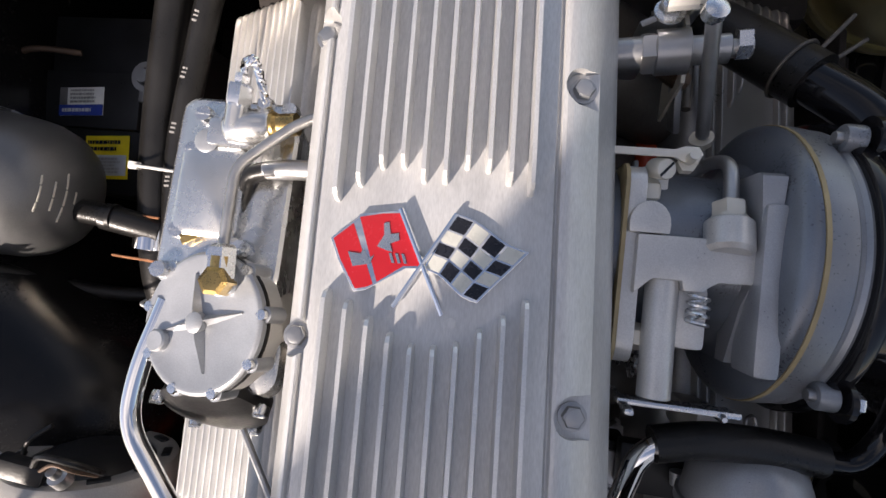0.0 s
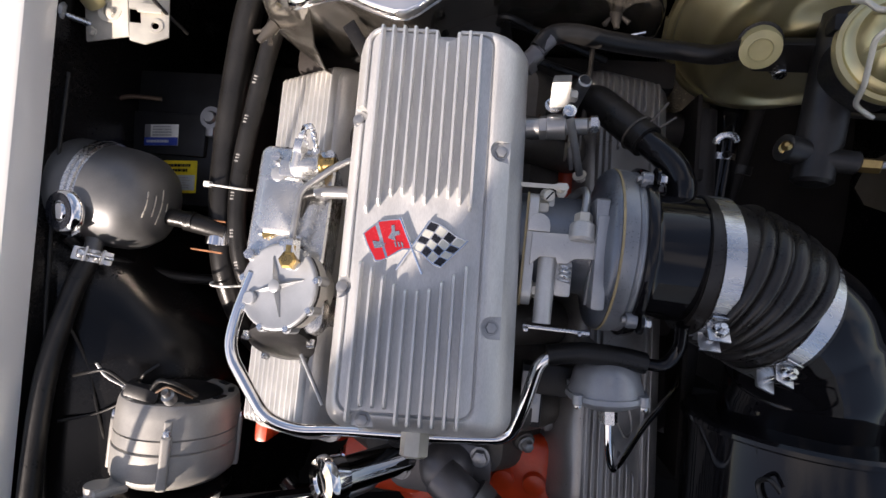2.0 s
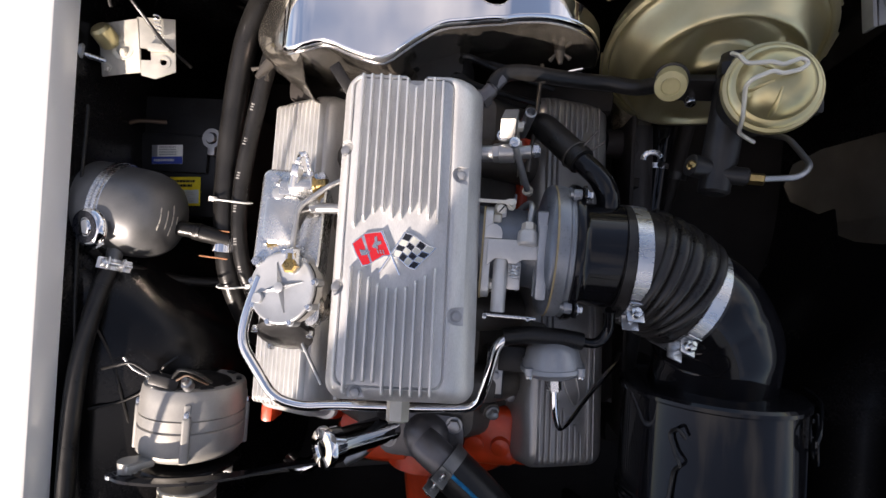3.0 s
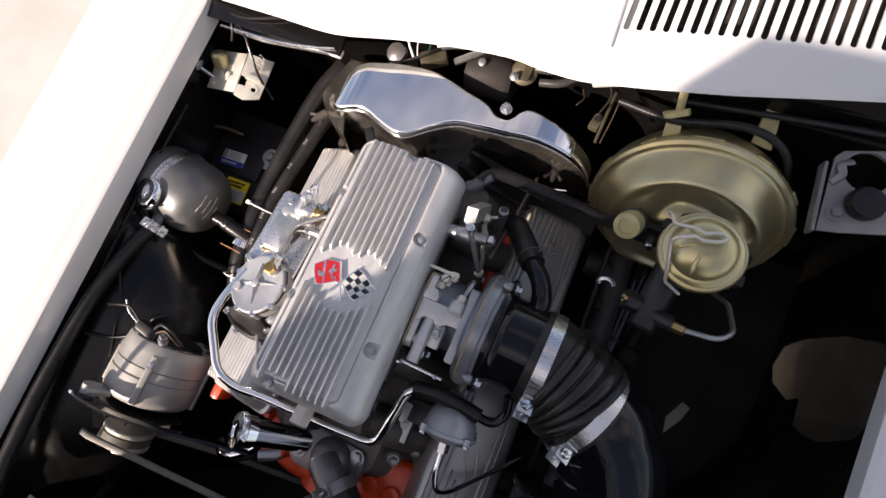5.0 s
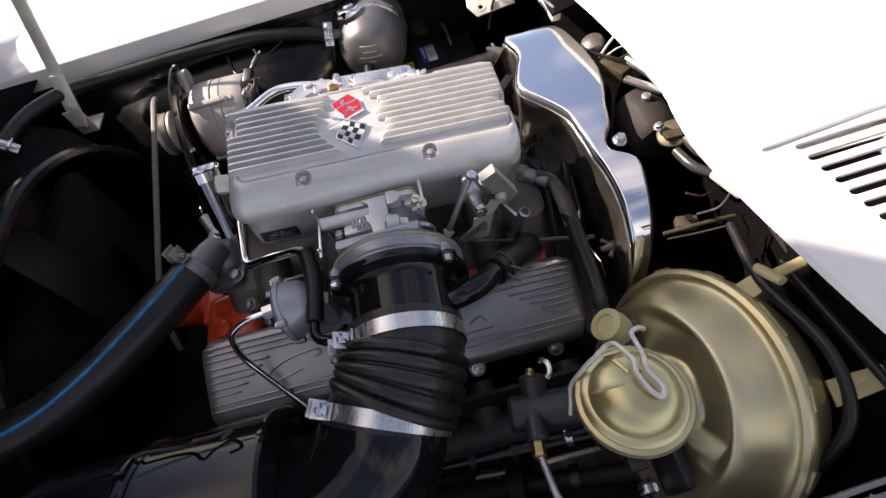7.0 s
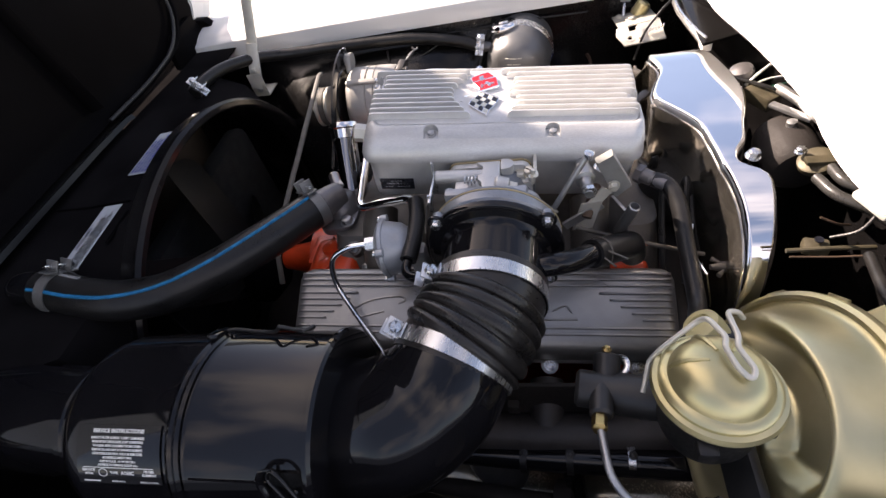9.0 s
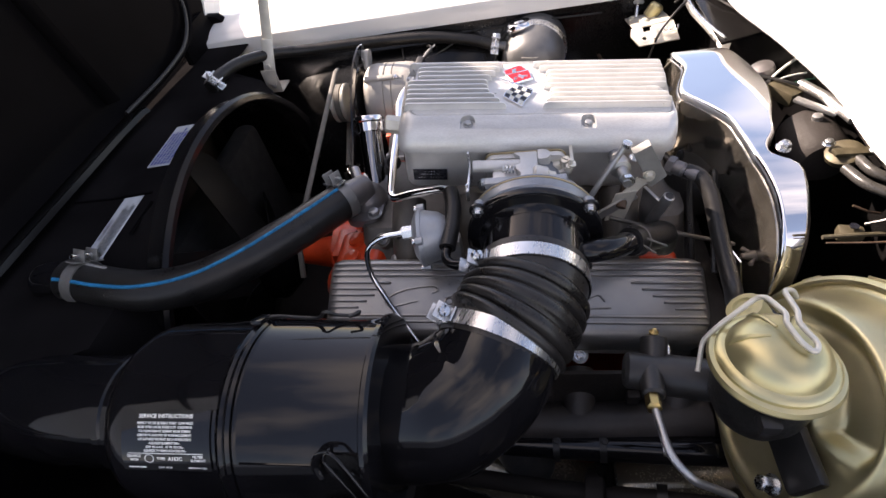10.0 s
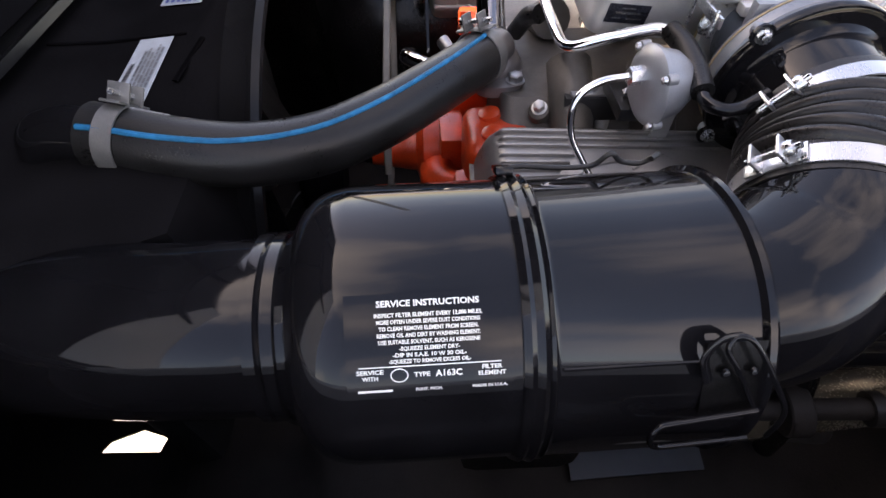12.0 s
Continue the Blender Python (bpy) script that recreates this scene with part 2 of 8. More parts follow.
def rounded(pts, r, k=5):
    """A path of straight runs with bends of about radius r."""
    p = [Vector(q) for q in pts]
    out = [p[0]]
    for a, b, c in zip(p, p[1:], p[2:]):
        u, v = (a - b), (c - b)
        q = min(r, u.length * 0.48, v.length * 0.48)
        s, e = b + u.normalized() * q, b + v.normalized() * q
        for i in range(k + 1):
            t = i / k
            out.append((1 - t) ** 2 * s + 2 * t * (1 - t) * b + t * t * e)
    return out + [p[-1]]


def sweep(path, r, n=12, flat=1.0):
    """A tube along a path; r a number or one for each point."""
    path = [Vector(q) for q in path]
    rs = [r] * len(path) if not hasattr(r, "__len__") else list(r)
    bm = bmesh.new()
    tang = [(path[min(i + 1, len(path) - 1)] - path[max(i - 1, 0)]).normalized() for i in range(len(path))]
    ref = Vector((0, 0, 1)) if abs(tang[0].z) < 0.9 else Vector((1, 0, 0))
    x = ref.cross(tang[0]).normalized()
    rings = []
    for q, t, rad in zip(path, tang, rs):
        x = (x - t * x.dot(t)).normalized()
        y = t.cross(x)
        rings.append([bm.verts.new(q + x * (rad * math.cos(2 * math.pi * i / n)) + y * (rad * flat * math.sin(2 * math.pi * i / n))) for i in range(n)])
    for a, b in zip(rings, rings[1:]):
        for i in range(n):
            bm.faces.new((a[i], a[(i + 1) % n], b[(i + 1) % n], b[i]))
    bm.faces.new(rings[0][::-1])
    bm.faces.new(rings[-1])
    return bm


def tube(pts, r, n=12, k=6):
    return sweep(curve(pts, k), r, n)


def prism(poly, z0, z1, bevel=0.0, m=None):
    bm = bmesh.new()
    lo = [bm.verts.new((x, y, z0)) for x, y in poly]
    hi = [bm.verts.new((x, y, z1)) for x, y in poly]
    bm.faces.new(lo[::-1])
    bm.faces.new(hi)
    for i in range(len(poly)):
        j = (i + 1) % len(poly)
        bm.faces.new((lo[i], lo[j], hi[j], hi[i]))
    bmesh.ops.recalc_face_normals(bm, faces=bm.faces)
    if bevel:
        bmesh.ops.bevel(bm, geom=bm.edges[:], offset=bevel, segments=2, affect="EDGES", profile=0.6)
    return tf(bm, m) if m else bm


def rrect(x0, x1, y0, y1, r, k=5):
    out = []
    for cx, cy, a in ((x1 - r, y1 - r, 0), (x0 + r, y1 - r, 90), (x0 + r, y0 + r, 180), (x1 - r, y0 + r, 270)):
        for i in range(k + 1):
            t = radians(a + 90 * i / k)
            out.append((cx + r * math.cos(t), cy + r * math.sin(t)))
    return out


def loft(levels, m=None, cap0=True, cap1=True):
    """levels: rings of points, all with the same count."""
    bm = bmesh.new()
    rings = [[bm.verts.new(q) for q in ring] for ring in levels]
    n = len(rings[0])
    for a, b in zip(rings, rings[1:]):
        for i in range(n):
            j = (i + 1) % n
            bm.faces.new((a[i], a[j], b[j], b[i]))
    if cap0:
        bm.faces.new(rings[0][::-1])
    if cap1:
        bm.faces.new(rings[-1])
    bmesh.ops.recalc_face_normals(bm, faces=bm.faces)
    return tf(bm, m) if m else bm


def hexbolt(p, d=(0, 0, 1), r=0.006, h=0.005, washer=1.25, slot=False):
    """A bolt head with its washer, standing on p."""
    f = frame_on(p, d)
    parts = [lathe([(r * washer, 0), (r * washer, 0.0012), (r * 0.9, 0.0014)], n=20, m=f.copy()),
             lathe([(r * 0.98, 0.001), (r, 0.0016), (r, h * 0.85), (r * 0.9, h)], n=6, m=f.copy()),
             lathe([(r * 0.72, h * 0.9), (r * 0.72, h * 1.08), (r * 0.6, h * 1.12)], n=16, m=f.copy())]
    return join(*parts)


def screw(p, d=(0, 0, 1), r=0.0045, h=0.004):
    f = frame_on(p, d)
    a = lathe([(r, 0), (r, h * 0.6), (r * 0.85, h), (0, h * 1.05)], n=16, m=f.copy())
    b = box((0, 0, h * 1.02), (r * 1.7, r * 0.22, h * 0.2), 0, f.copy())
    return join(a, b)


def finish(bm, name, material, sharp=38):
    me = bpy.data.meshes.new(name)
    bmesh.ops.remove_doubles(bm, verts=bm.verts, dist=1e-6)
    bm.to_mesh(me)
    bm.free()
    me.materials.append(material)
    me.polygons.foreach_set("use_smooth", [True] * len(me.polygons))
    me.set_sharp_from_angle(angle=radians(sharp))
    return me


BASE = {}


def thing(name, at, label, category, group="", kind="", m=None):
    """An empty at the thing's base."""
    ob = new(name)
    ob.matrix_basis = m if m else pose(*at)
    BASE[ob.name] = ob.matrix_basis.inverted()
    ob.empty_display_size = 0.02
    return tagged(ob, label, category, group, kind)


def part(name, bm, material, parent, label="", sharp=38):
    """Links a bmesh, given in world metres, as one mesh under a thing or a part."""
    inv = BASE[parent.name]
    bm.transform(inv)
    ob = new(name, finish(bm, name, material, sharp))
    ob.parent = parent
    BASE[ob.name] = inv
    return tagged(ob, label)


def solid(name, bm, material, label, category, kind="", group="", sharp=38):
    """A thing of a single mesh, in world metres."""
    ob = new(name, finish(bm, name, material, sharp))
    return tagged(ob, label, category, group, kind)


def carve(ob, cutters):
    """Cuts the cutters' volumes out of a mesh for good."""
    for bm in cutters:
        bm.transform(BASE[ob.name])
        bmesh.ops.recalc_face_normals(bm, faces=bm.faces)
        cut = new("cutter", finish(bm, "cutter", ob.data.materials[0]))
        cut.parent = ob.parent
        md = ob.modifiers.new("cut", "BOOLEAN")
        md.operation, md.object, md.solver = "DIFFERENCE", cut, "EXACT"
        bpy.context.view_layer.update()
        me = bpy.data.meshes.new_from_object(ob.evaluated_get(bpy.context.evaluated_depsgraph_get()))
        ob.modifiers.clear()
        ob.data = me
        bpy.data.objects.remove(cut)
    ob.data.polygons.foreach_set("use_smooth", [True] * len(ob.data.polygons))
    ob.data.set_sharp_from_angle(angle=radians(38))


def lettering(text, size, width=None):
    """Text as a flat bmesh in the xy plane, centred; squeezed to a width."""
    cu = bpy.data.curves.new("text", "FONT")
    cu.body, cu.size, cu.align_x, cu.align_y, cu.resolution_u, cu.extrude = text, size, "CENTER", "CENTER", 2, 0.0
    cu.offset = size * 0.034
    ob = new("text", cu)
    bpy.context.view_layer.update()
    me = bpy.data.meshes.new_from_object(ob.evaluated_get(bpy.context.evaluated_depsgraph_get()))
    bm = bmesh.new()
    bm.from_mesh(me)
    bpy.data.objects.remove(ob)
    bpy.data.meshes.remove(me)
    if width:
        xs = [v.co.x for v in bm.verts]
        k = width / max(1e-6, max(xs) - min(xs))
        bmesh.ops.scale(bm, vec=(k, 1, 1), verts=bm.verts)
    return bm


def bars(w, h, rows, seed, fill=0.9):
    """Rows of short flat bars, for print too small to read."""
    rnd = random.Random(seed)
    bm = bmesh.new()
    for i in range(rows):
        y = h / 2 - (i + 0.5) * h / rows
        x = -w / 2
        end = w / 2 * rnd.uniform(0.6, 1.0) * fill
        while x < end:
            s = rnd.uniform(0.03, 0.12) * w
            e = min(x + s, end)
            vs = [bm.verts.new(q) for q in ((x, y - h / rows * 0.28, 0), (e, y - h / rows * 0.28, 0), (e, y + h / rows * 0.28, 0), (x, y + h / rows * 0.28, 0))]
            bm.faces.new(vs)
            x = e + 0.018 * w
    return bm


EN = pose(0, 0, 0.878, -6.4, 5.9, 2.0)       # the plenum's own frame: the engine sits nose up and leans a little
EN0 = pose(0, 0, 0.878, -6.4, 5.9, 0.0)


def E(x, y, z):
    return EN @ Vector((x, y, z))

# ---- the setting: ground and the body shell round the engine bay ----
def flat(poly, m=None):
    bm = bmesh.new()
    bm.faces.new([bm.verts.new(q) for q in poly])
    return tf(bm, m) if m else bm


def slab(poly, t):
    """A sheet of thickness t below a polygon of 3D points."""
    bm = bmesh.new()
    hi = [bm.verts.new(q) for q in poly]
    nrm = (Vector(poly[1]) - Vector(poly[0])).cross(Vector(poly[2]) - Vector(poly[1])).normalized()
    lo = [bm.verts.new(Vector(q) - nrm * t) for q in poly]
    bm.faces.new(hi)
    bm.faces.new(lo[::-1])
    for i in range(len(poly)):
        j = (i + 1) % len(poly)
        bm.faces.new((hi[j], hi[i], lo[i], lo[j]))
    bmesh.ops.recalc_face_normals(bm, faces=bm.faces)
    return bm


def ground():
    bm = bmesh.new()
    bmesh.ops.create_grid(bm, x_segments=40, y_segments=40, size=300)
    return solid("ground", bm, CONCRETE, "pale concrete ground in bright sun under the car", "ground", "structure")


def ribbon(rows, t=0.0):
    """A sheet through rows of points."""
    bm = bmesh.new()
    g = [[bm.verts.new(q) for q in r] for r in rows]
    for a, b in zip(g, g[1:]):
        for i in range(len(a) - 1):
            bm.faces.new((a[i], a[i + 1], b[i + 1], b[i]))
    bmesh.ops.recalc_face_normals(bm, faces=bm.faces)
    if t:
        bmesh.ops.solidify(bm, geom=bm.faces[:], thickness=t)
    return bm


def car_body():
    body = thing("car_body", (0, 0, 0.2), "white classic sports car body with an open engine bay", "car")
    # passenger-side fender: a turned-down inner lip, a flat ledge, a falling outer crown
    ys = [-1.3, -1.0, -0.8, -0.6, -0.45, -0.3, -0.15, 0.0, 0.15, 0.25, 0.31, 0.36, 0.5, 0.9]
    rows = []
    for y in ys:
        zz = 0.804 + 0.03 * y if y > -0.7 else 0.804 + 0.03 * y - 0.10 * (-0.7 - y) ** 1.5
        prof = [(-0.470, -0.037), (-0.4715, -0.008), (-0.473, -0.003), (-0.478, 0.0005), (-0.487, 0.002), (-0.494, 0.006), (-0.51, 0.012), (-0.56, 0.019), (-0.64, 0.010), (-0.72, -0.015), (-0.79, -0.06), (-0.84, -0.13), (-0.86, -0.25), (-0.85, -0.45)]
        rows.append([(x, y, zz + z) for x, z in prof])
    part("fender", ribbon(rows, 0.003), WHITE, body)
    rows = []
    for y in ys[:-3] + [0.42, 0.5, 0.9]:
        zz = 0.815 + 0.03 * y
        prof = [(0.560, -0.03), (0.558, -0.004), (0.563, 0.001), (0.58, 0.003), (0.60, 0.012), (0.68, 0.014), (0.76, -0.005), (0.84, -0.05), (0.90, -0.12), (0.92, -0.25), (0.91, -0.45)]
        rows.append([(x, y, zz + z) for x, z in prof])
    part("fender", ribbon(rows, 0.003), WHITE, body)
    # cowl: a curved leading edge that dips into the bay, then the deck towards the windscreen
    xs = [-0.86, -0.7, -0.56, -0.47, -0.40, -0.3, -0.2, -0.1, 0, 0.1, 0.2, 0.3, 0.4, 0.5, 0.58, 0.7, 0.86]
    edge = curve([(-0.90, 0.37, 0.775), (-0.60, 0.336, 0.80), (-0.45, 0.322, 0.82), (-0.30, 0.308, 0.842), (-0.19, 0.298, 0.857), (-0.10, 0.313, 0.860), (-0.02, 0.325, 0.860), (0.057, 0.331, 0.860), (0.10, 0.327, 0.860), (0.15, 0.326, 0.860), (0.20, 0.334, 0.860), (0.26, 0.346, 0.860), (0.32, 0.360, 0.859), (0.453, 0.398, 0.854), (0.60, 0.44, 0.842), (0.90, 0.52, 0.79)], 3)
    lead = []
    for x, ye, ze in edge:
        lead.append([(x, ye + 0.022, ze - 0.003), (x, ye + 0.003, ze - 0.002), (x, ye, ze + 0.002), (x, ye + 0.004, ze + 0.006), (x, ye + 0.05, ze + 0.010)])
    deck = [tuple(q) for q in edge]
    part("cowl_lip", ribbon(lead, 0.003), WHITE, body)
    return body, deck


BODY, COWL_EDGE = car_body()


def cowl_panel():
    """The deck with its row of cut louvres."""
    rows = []
    for (x, ye, ze) in COWL_EDGE:
        rows.append([(x, ye + 0.05 + f * (0.80 - ye - 0.05), ze + 0.010 + 0.034 * f) for f in (0, 0.08, 0.2, 0.35, 0.55, 0.75, 1)])
    ob = part("cowl_panel", ribbon(rows, 0.004), WHITE, BODY)
    cut = []
    for i in range(28):
        x0, y0 = 0.178 + 0.0145 * i, 0.4035 + 0.0029 * i
        x1, y1 = x0 - 0.001, 0.483 + 0.0034 * i
        poly = []
        d = Vector((x1 - x0, y1 - y0)).normalized()
        nn = Vector((-d.y, d.x))
        for c, s in (((x0, y0), 180), ((x1, y1), 0)):
            for k in range(7):
                a = radians(s - 90 + 180 * k / 6)
                q = Vector(c) + d * 0.0036 * math.cos(a) + nn * 0.0036 * math.sin(a)
                poly.append((q.x, q.y))
        cut.append(prism(poly, 0.80, 0.95))
    carve(ob, [join(*cut)])
    # the panel steps up beside the first louvre, more so towards the windscreen
    fr = curve([(0.1675, 0.372, 0.8725), (0.1655, 0.386, 0.8728), (0.1605, 0.441, 0.8762), (0.1565, 0.484, 0.8790), (0.1585, 0.512, 0.8805)], 5)
    n = len(fr) - 1
    part("cowl_step", sweep(fr, [0.0035 + 0.0060 * k / n for k in range(n + 1)], 12, 0.6), WHITE, BODY)
    # painted ledge under the rear ends of the louvres, and the closed pan of the first one
    part("louvre_ledge", ribbon([[(0.184 + 0.0145 * k, 0.4790 + 0.0034 * k, 0.850), (0.184 + 0.0145 * k, 0.4810 + 0.0034 * k, 0.8635), (0.184 + 0.0145 * k, 0.500 + 0.0034 * k, 0.8655)] for k in range(0, 28, 3)], 0.002), WHITE, BODY)
    part("louvre_pan", slab([(0.168, 0.396, 0.860), (0.184, 0.396, 0.860), (0.184, 0.498, 0.8655), (0.168, 0.498, 0.8655)], 0.002), WHITE, BODY)
    rows = [[(x, y, 0.80) for y in (0.385, 0.7)] for x in (-0.1, 0.7)]
    part("cowl_pan", ribbon(rows, 0.003), CHASSIS, BODY, "dark air plenum under the louvres")


cowl_panel()


# ragged opening low in the driver's inner fender, as (y, z)
HOLE = [(0.075, 0.520), (0.118, 0.500), (0.114, 0.455), (0.150, 0.345), (0.185, 0.31), (0.222, 0.34), (0.228, 0.44), (0.214, 0.60), (0.190, 0.715), (0.178, 0.752), (0.099, 0.785), (0.066, 0.740), (0.055, 0.637), (0.062, 0.57)]


def bay_shell():
    """Inner fenders, firewall and floor parts, all black."""
    bay = thing("engine_bay", (0, 0, 0.3), "black painted engine bay panels of the car", "car body", kind="structure")
    # passenger inner fender: a drip channel, a wall, a wheelhouse hump
    rows = []
    for i in range(31):
        y = -0.80 + 1.16 * i / 30
        hump = math.exp(-((y + 0.30) / 0.21) ** 2)
        hump = min(1.0, hump * 1.6)
        zz = 0.795 + 0.03 * y
        rows.append([(-0.476, y, zz - 0.004), (-0.478, y, zz - 0.03), (-0.482 + 0.02 * hump, y, zz - 0.06), (-0.488 + 0.11 * hump, y, zz - 0.09), (-0.492 + 0.17 * hump, y, zz - 0.14), (-0.50 + 0.20 * hump, y, 0.55), (-0.52 + 0.22 * hump, y, 0.3), (-0.54 + 0.22 * hump, y, 0.12)])
    part("inner_fender", ribbon(rows, 0.003), SATIN, bay)
    rows = []
    for i in range(61):
        y = -0.80 + 1.16 * i / 60
        hump = min(1.0, 1.6 * math.exp(-((y + 0.30) / 0.21) ** 2))
        zz = 0.815 + 0.03 * y
        rows.append(curve([(0.566, y, zz - 0.006), (0.572, y, zz - 0.03), (0.585 - 0.02 * hump, y, zz - 0.10), (0.60 - 0.08 * hump, y, zz - 0.16), (0.62 - 0.12 * hump, y, 0.50), (0.64 - 0.14 * hump, y, 0.3), (0.66 - 0.14 * hump, y, 0.12)], 5))
    wall = part("inner_fender", ribbon(rows, 0.003), SATIN, bay)
    carve(wall, [prism(HOLE, 0.50, 0.72, 0, Matrix(((0, 0, 1, 0), (1, 0, 0, 0), (0, 1, 0, 0), (0, 0, 0, 1))))])
    part("wheel_liner", ribbon([[(0.64 + k, y, 0.79), (0.70 + k, y, 0.70), (0.745 + k, y, 0.50), (0.76 + k, y, 0.25), (0.735 + k, y, 0.0)] for y, k in ((-0.10, 0.02), (0.0, 0.0), (0.08, 0.012), (0.13, 0.03), (0.18, 0.012), (0.26, 0.0), (0.40, 0.02), (0.48, -0.08))], 0.003), LINER, bay, "dusty beige liner behind the opening")
    # firewall with a shallow recess for the ignition shield
    wall = [(-0.60, 0.36), (-0.30, 0.355), (-0.22, 0.40), (0.20, 0.40), (0.26, 0.385), (0.70, 0.40)]
    part("firewall", ribbon([[(x, y, 0.84), (x, y, 0.7), (x, y - 0.0, 0.3), (x, y - 0.05, 0.12)] for x, y in wall], 0.004), SATIN, bay)
    part("firewall_ledge", ribbon([[(x, 0.30, 0.800), (x, 0.37, 0.815), (x, 0.41, 0.82)] for x in (-0.50, -0.3, -0.21)], 0.004), SATIN, bay)
    # frame rails and a cross member
    for x in (-0.36, 0.36):
        part("frame_rail", box((x, -0.1, 0.20), (0.07, 1.6, 0.11), 0.008), CHASSIS, bay)
    part("cross_member", box((0, -0.28, 0.18), (0.74, 0.12, 0.09), 0.015), CHASSIS, bay)
    tray = part("splash_panel", slab([(-0.62, -0.66, 0.30), (0.64, -0.66, 0.30), (0.64, 0.45, 0.30), (-0.62, 0.45, 0.30)], 0.004), CHASSIS, bay)
    carve(tray, [prism([(0.497, -0.023), (0.520, 0.015), (0.529, 0.045), (0.512, 0.051), (0.492, 0.010)], 0.2, 0.4)])
    part("splash_plate", slab([(0.319, -0.131, 0.313), (0.319, 0.059, 0.313), (0.366, 0.055, 0.313), (0.372, -0.133, 0.313)], 0.003), PLATE, bay, "dull grey-blue plate on the splash panel")
    # unseen closing sheets, added to keep daylight out of the bay's front
    part("nose_blind", slab([(-0.62, -0.945, 0.24), (0.66, -0.945, 0.24), (0.66, -0.90, 0.79), (-0.62, -0.90, 0.79)], 0.004), CHASSIS, bay)
    part("nose_blind", slab([(-0.62, -0.905, 0.788), (0.66, -0.905, 0.788), (0.66, -0.795, 0.776), (-0.62, -0.795, 0.776)], 0.004), CHASSIS, bay)
    for x in (-0.60, 0.655):
        part("nose_blind", slab([(x, -0.95, 0.24), (x, -0.78, 0.12), (x, -0.78, 0.79), (x, -0.90, 0.79)], 0.004), CHASSIS, bay)
    val = part("inner_valance", slab([(-0.62, -0.95, 0.29), (0.66, -0.95, 0.29), (0.66, -0.66, 0.302), (-0.62, -0.66, 0.302)], 0.004), CHASSIS, bay)
    carve(val, [prism([(0.300, -0.800), (0.285, -0.790), (0.270, -0.747), (0.284, -0.706), (0.304, -0.712)], 0.2, 0.4)])
    return bay


bay_shell()


def radiator_support():
    sup = thing("radiator_support", (0, -0.66, 0.3), "black radiator support and fan shroud across the nose", "radiator", kind="structure")
    cx, cz, R = -0.03, 0.485, 0.347

    def crest(x):
        return cz + math.sqrt(max(0.0, R * R - (x - cx) ** 2))

    rows = []
    for x in (-0.47, -0.40, -0.35, -0.30, -0.25, -0.2, -0.15, -0.1, -0.05, 0, 0.05, 0.1, 0.15, 0.2, 0.25, 0.3, 0.36, 0.44, 0.58):
        c = crest(x) if abs(x - cx) < 0.33 else 0.58
        if x < -0.32:                    # and before the prop's foot
            rows.append([(x, -0.80, 0.775), (x, -0.745, 0.785), (x, -0.735, 0.770), (x, -0.70, 0.7700), (x, -0.66, 0.7705), (x, -0.63, 0.7710), (x, -0.60, 0.7710)])
            continue
        if x > 0.34:                     # beside the core the panel ends in a plain edge
            rows.append([(x, -0.80, 0.775), (x, -0.745, 0.785), (x, -0.735, 0.770), (x, -0.70, 0.7695), (x, -0.66, 0.7695), (x, -0.63, 0.7695), (x, -0.60, 0.7695)])
            continue
        rows.append([(x, -0.80, 0.775), (x, -0.745, 0.785), (x, -0.735, 0.770), (x, -0.64, 0.771), (x, -0.555, 0.7775), (x, -0.505, max(min(c - 0.006, 0.822), 0.768)), (x, -0.472, c)])
    part("top_panel", ribbon(rows, 0.003), PANELBLACK, sup)
    part("landing_rail", ribbon([[(x, -0.752 + d, 0.786), (x, -0.748 + d, 0.792), (x, -0.699 + d, 0.792), (x, -0.696 + d, 0.784)] for x, d in ((-0.195, 0.010), (-0.183, 0.004), (-0.10, 0.0), (0.10, 0.0), (0.40, 0.0), (0.57, 0.0))], 0.003), SHROUD, sup, "flat glossy black rail under the hood edge")
    # shroud ring round the fan
    prof = [(R - 0.006, -0.035), (R - 0.006, -0.004), (R - 0.002, 0), (R + 0.006, 0), (R + 0.010, -0.006), (R + 0.005, -0.014), (R + 0.003, -0.035)]
    part("fan_shroud", lathe(prof, (cx, -0.462, cz), (0, 1, 0), 96, loop=True), SHROUD, sup, "glossy black fan shroud ring")
    part("panel_crease", sweep([(0.042, -0.70, 0.772), (0.040, -0.64, 0.772), (0.036, -0.56, 0.778)], 0.0022, 8, 0.5), HOODBLACK, sup)
    part("panel_crease", sweep([(0.125, -0.545, 0.779), (0.074, -0.528, 0.793)], 0.003, 8, 0.5), HOODBLACK, sup)
    part("shroud_flange", ribbon([[(x - 0.016, y, 0.690), (x, y, 0.7005), (x + 0.004, y, 0.699), (x + 0.006, y + 0.004, 0.66), (x + 0.006, y + 0.004, 0.40)] for x, y in ((0.236, -0.635), (0.222, -0.600), (0.208, -0.55), (0.194, -0.50), (0.184, -0.468))], 0.003), SHROUD, sup, "folded edge of the black shroud side")
    part("radiator_core", box((-0.03, -0.64, 0.42), (0.70, 0.05, 0.42), 0.02), CORE, sup)
    return sup


radiator_support()


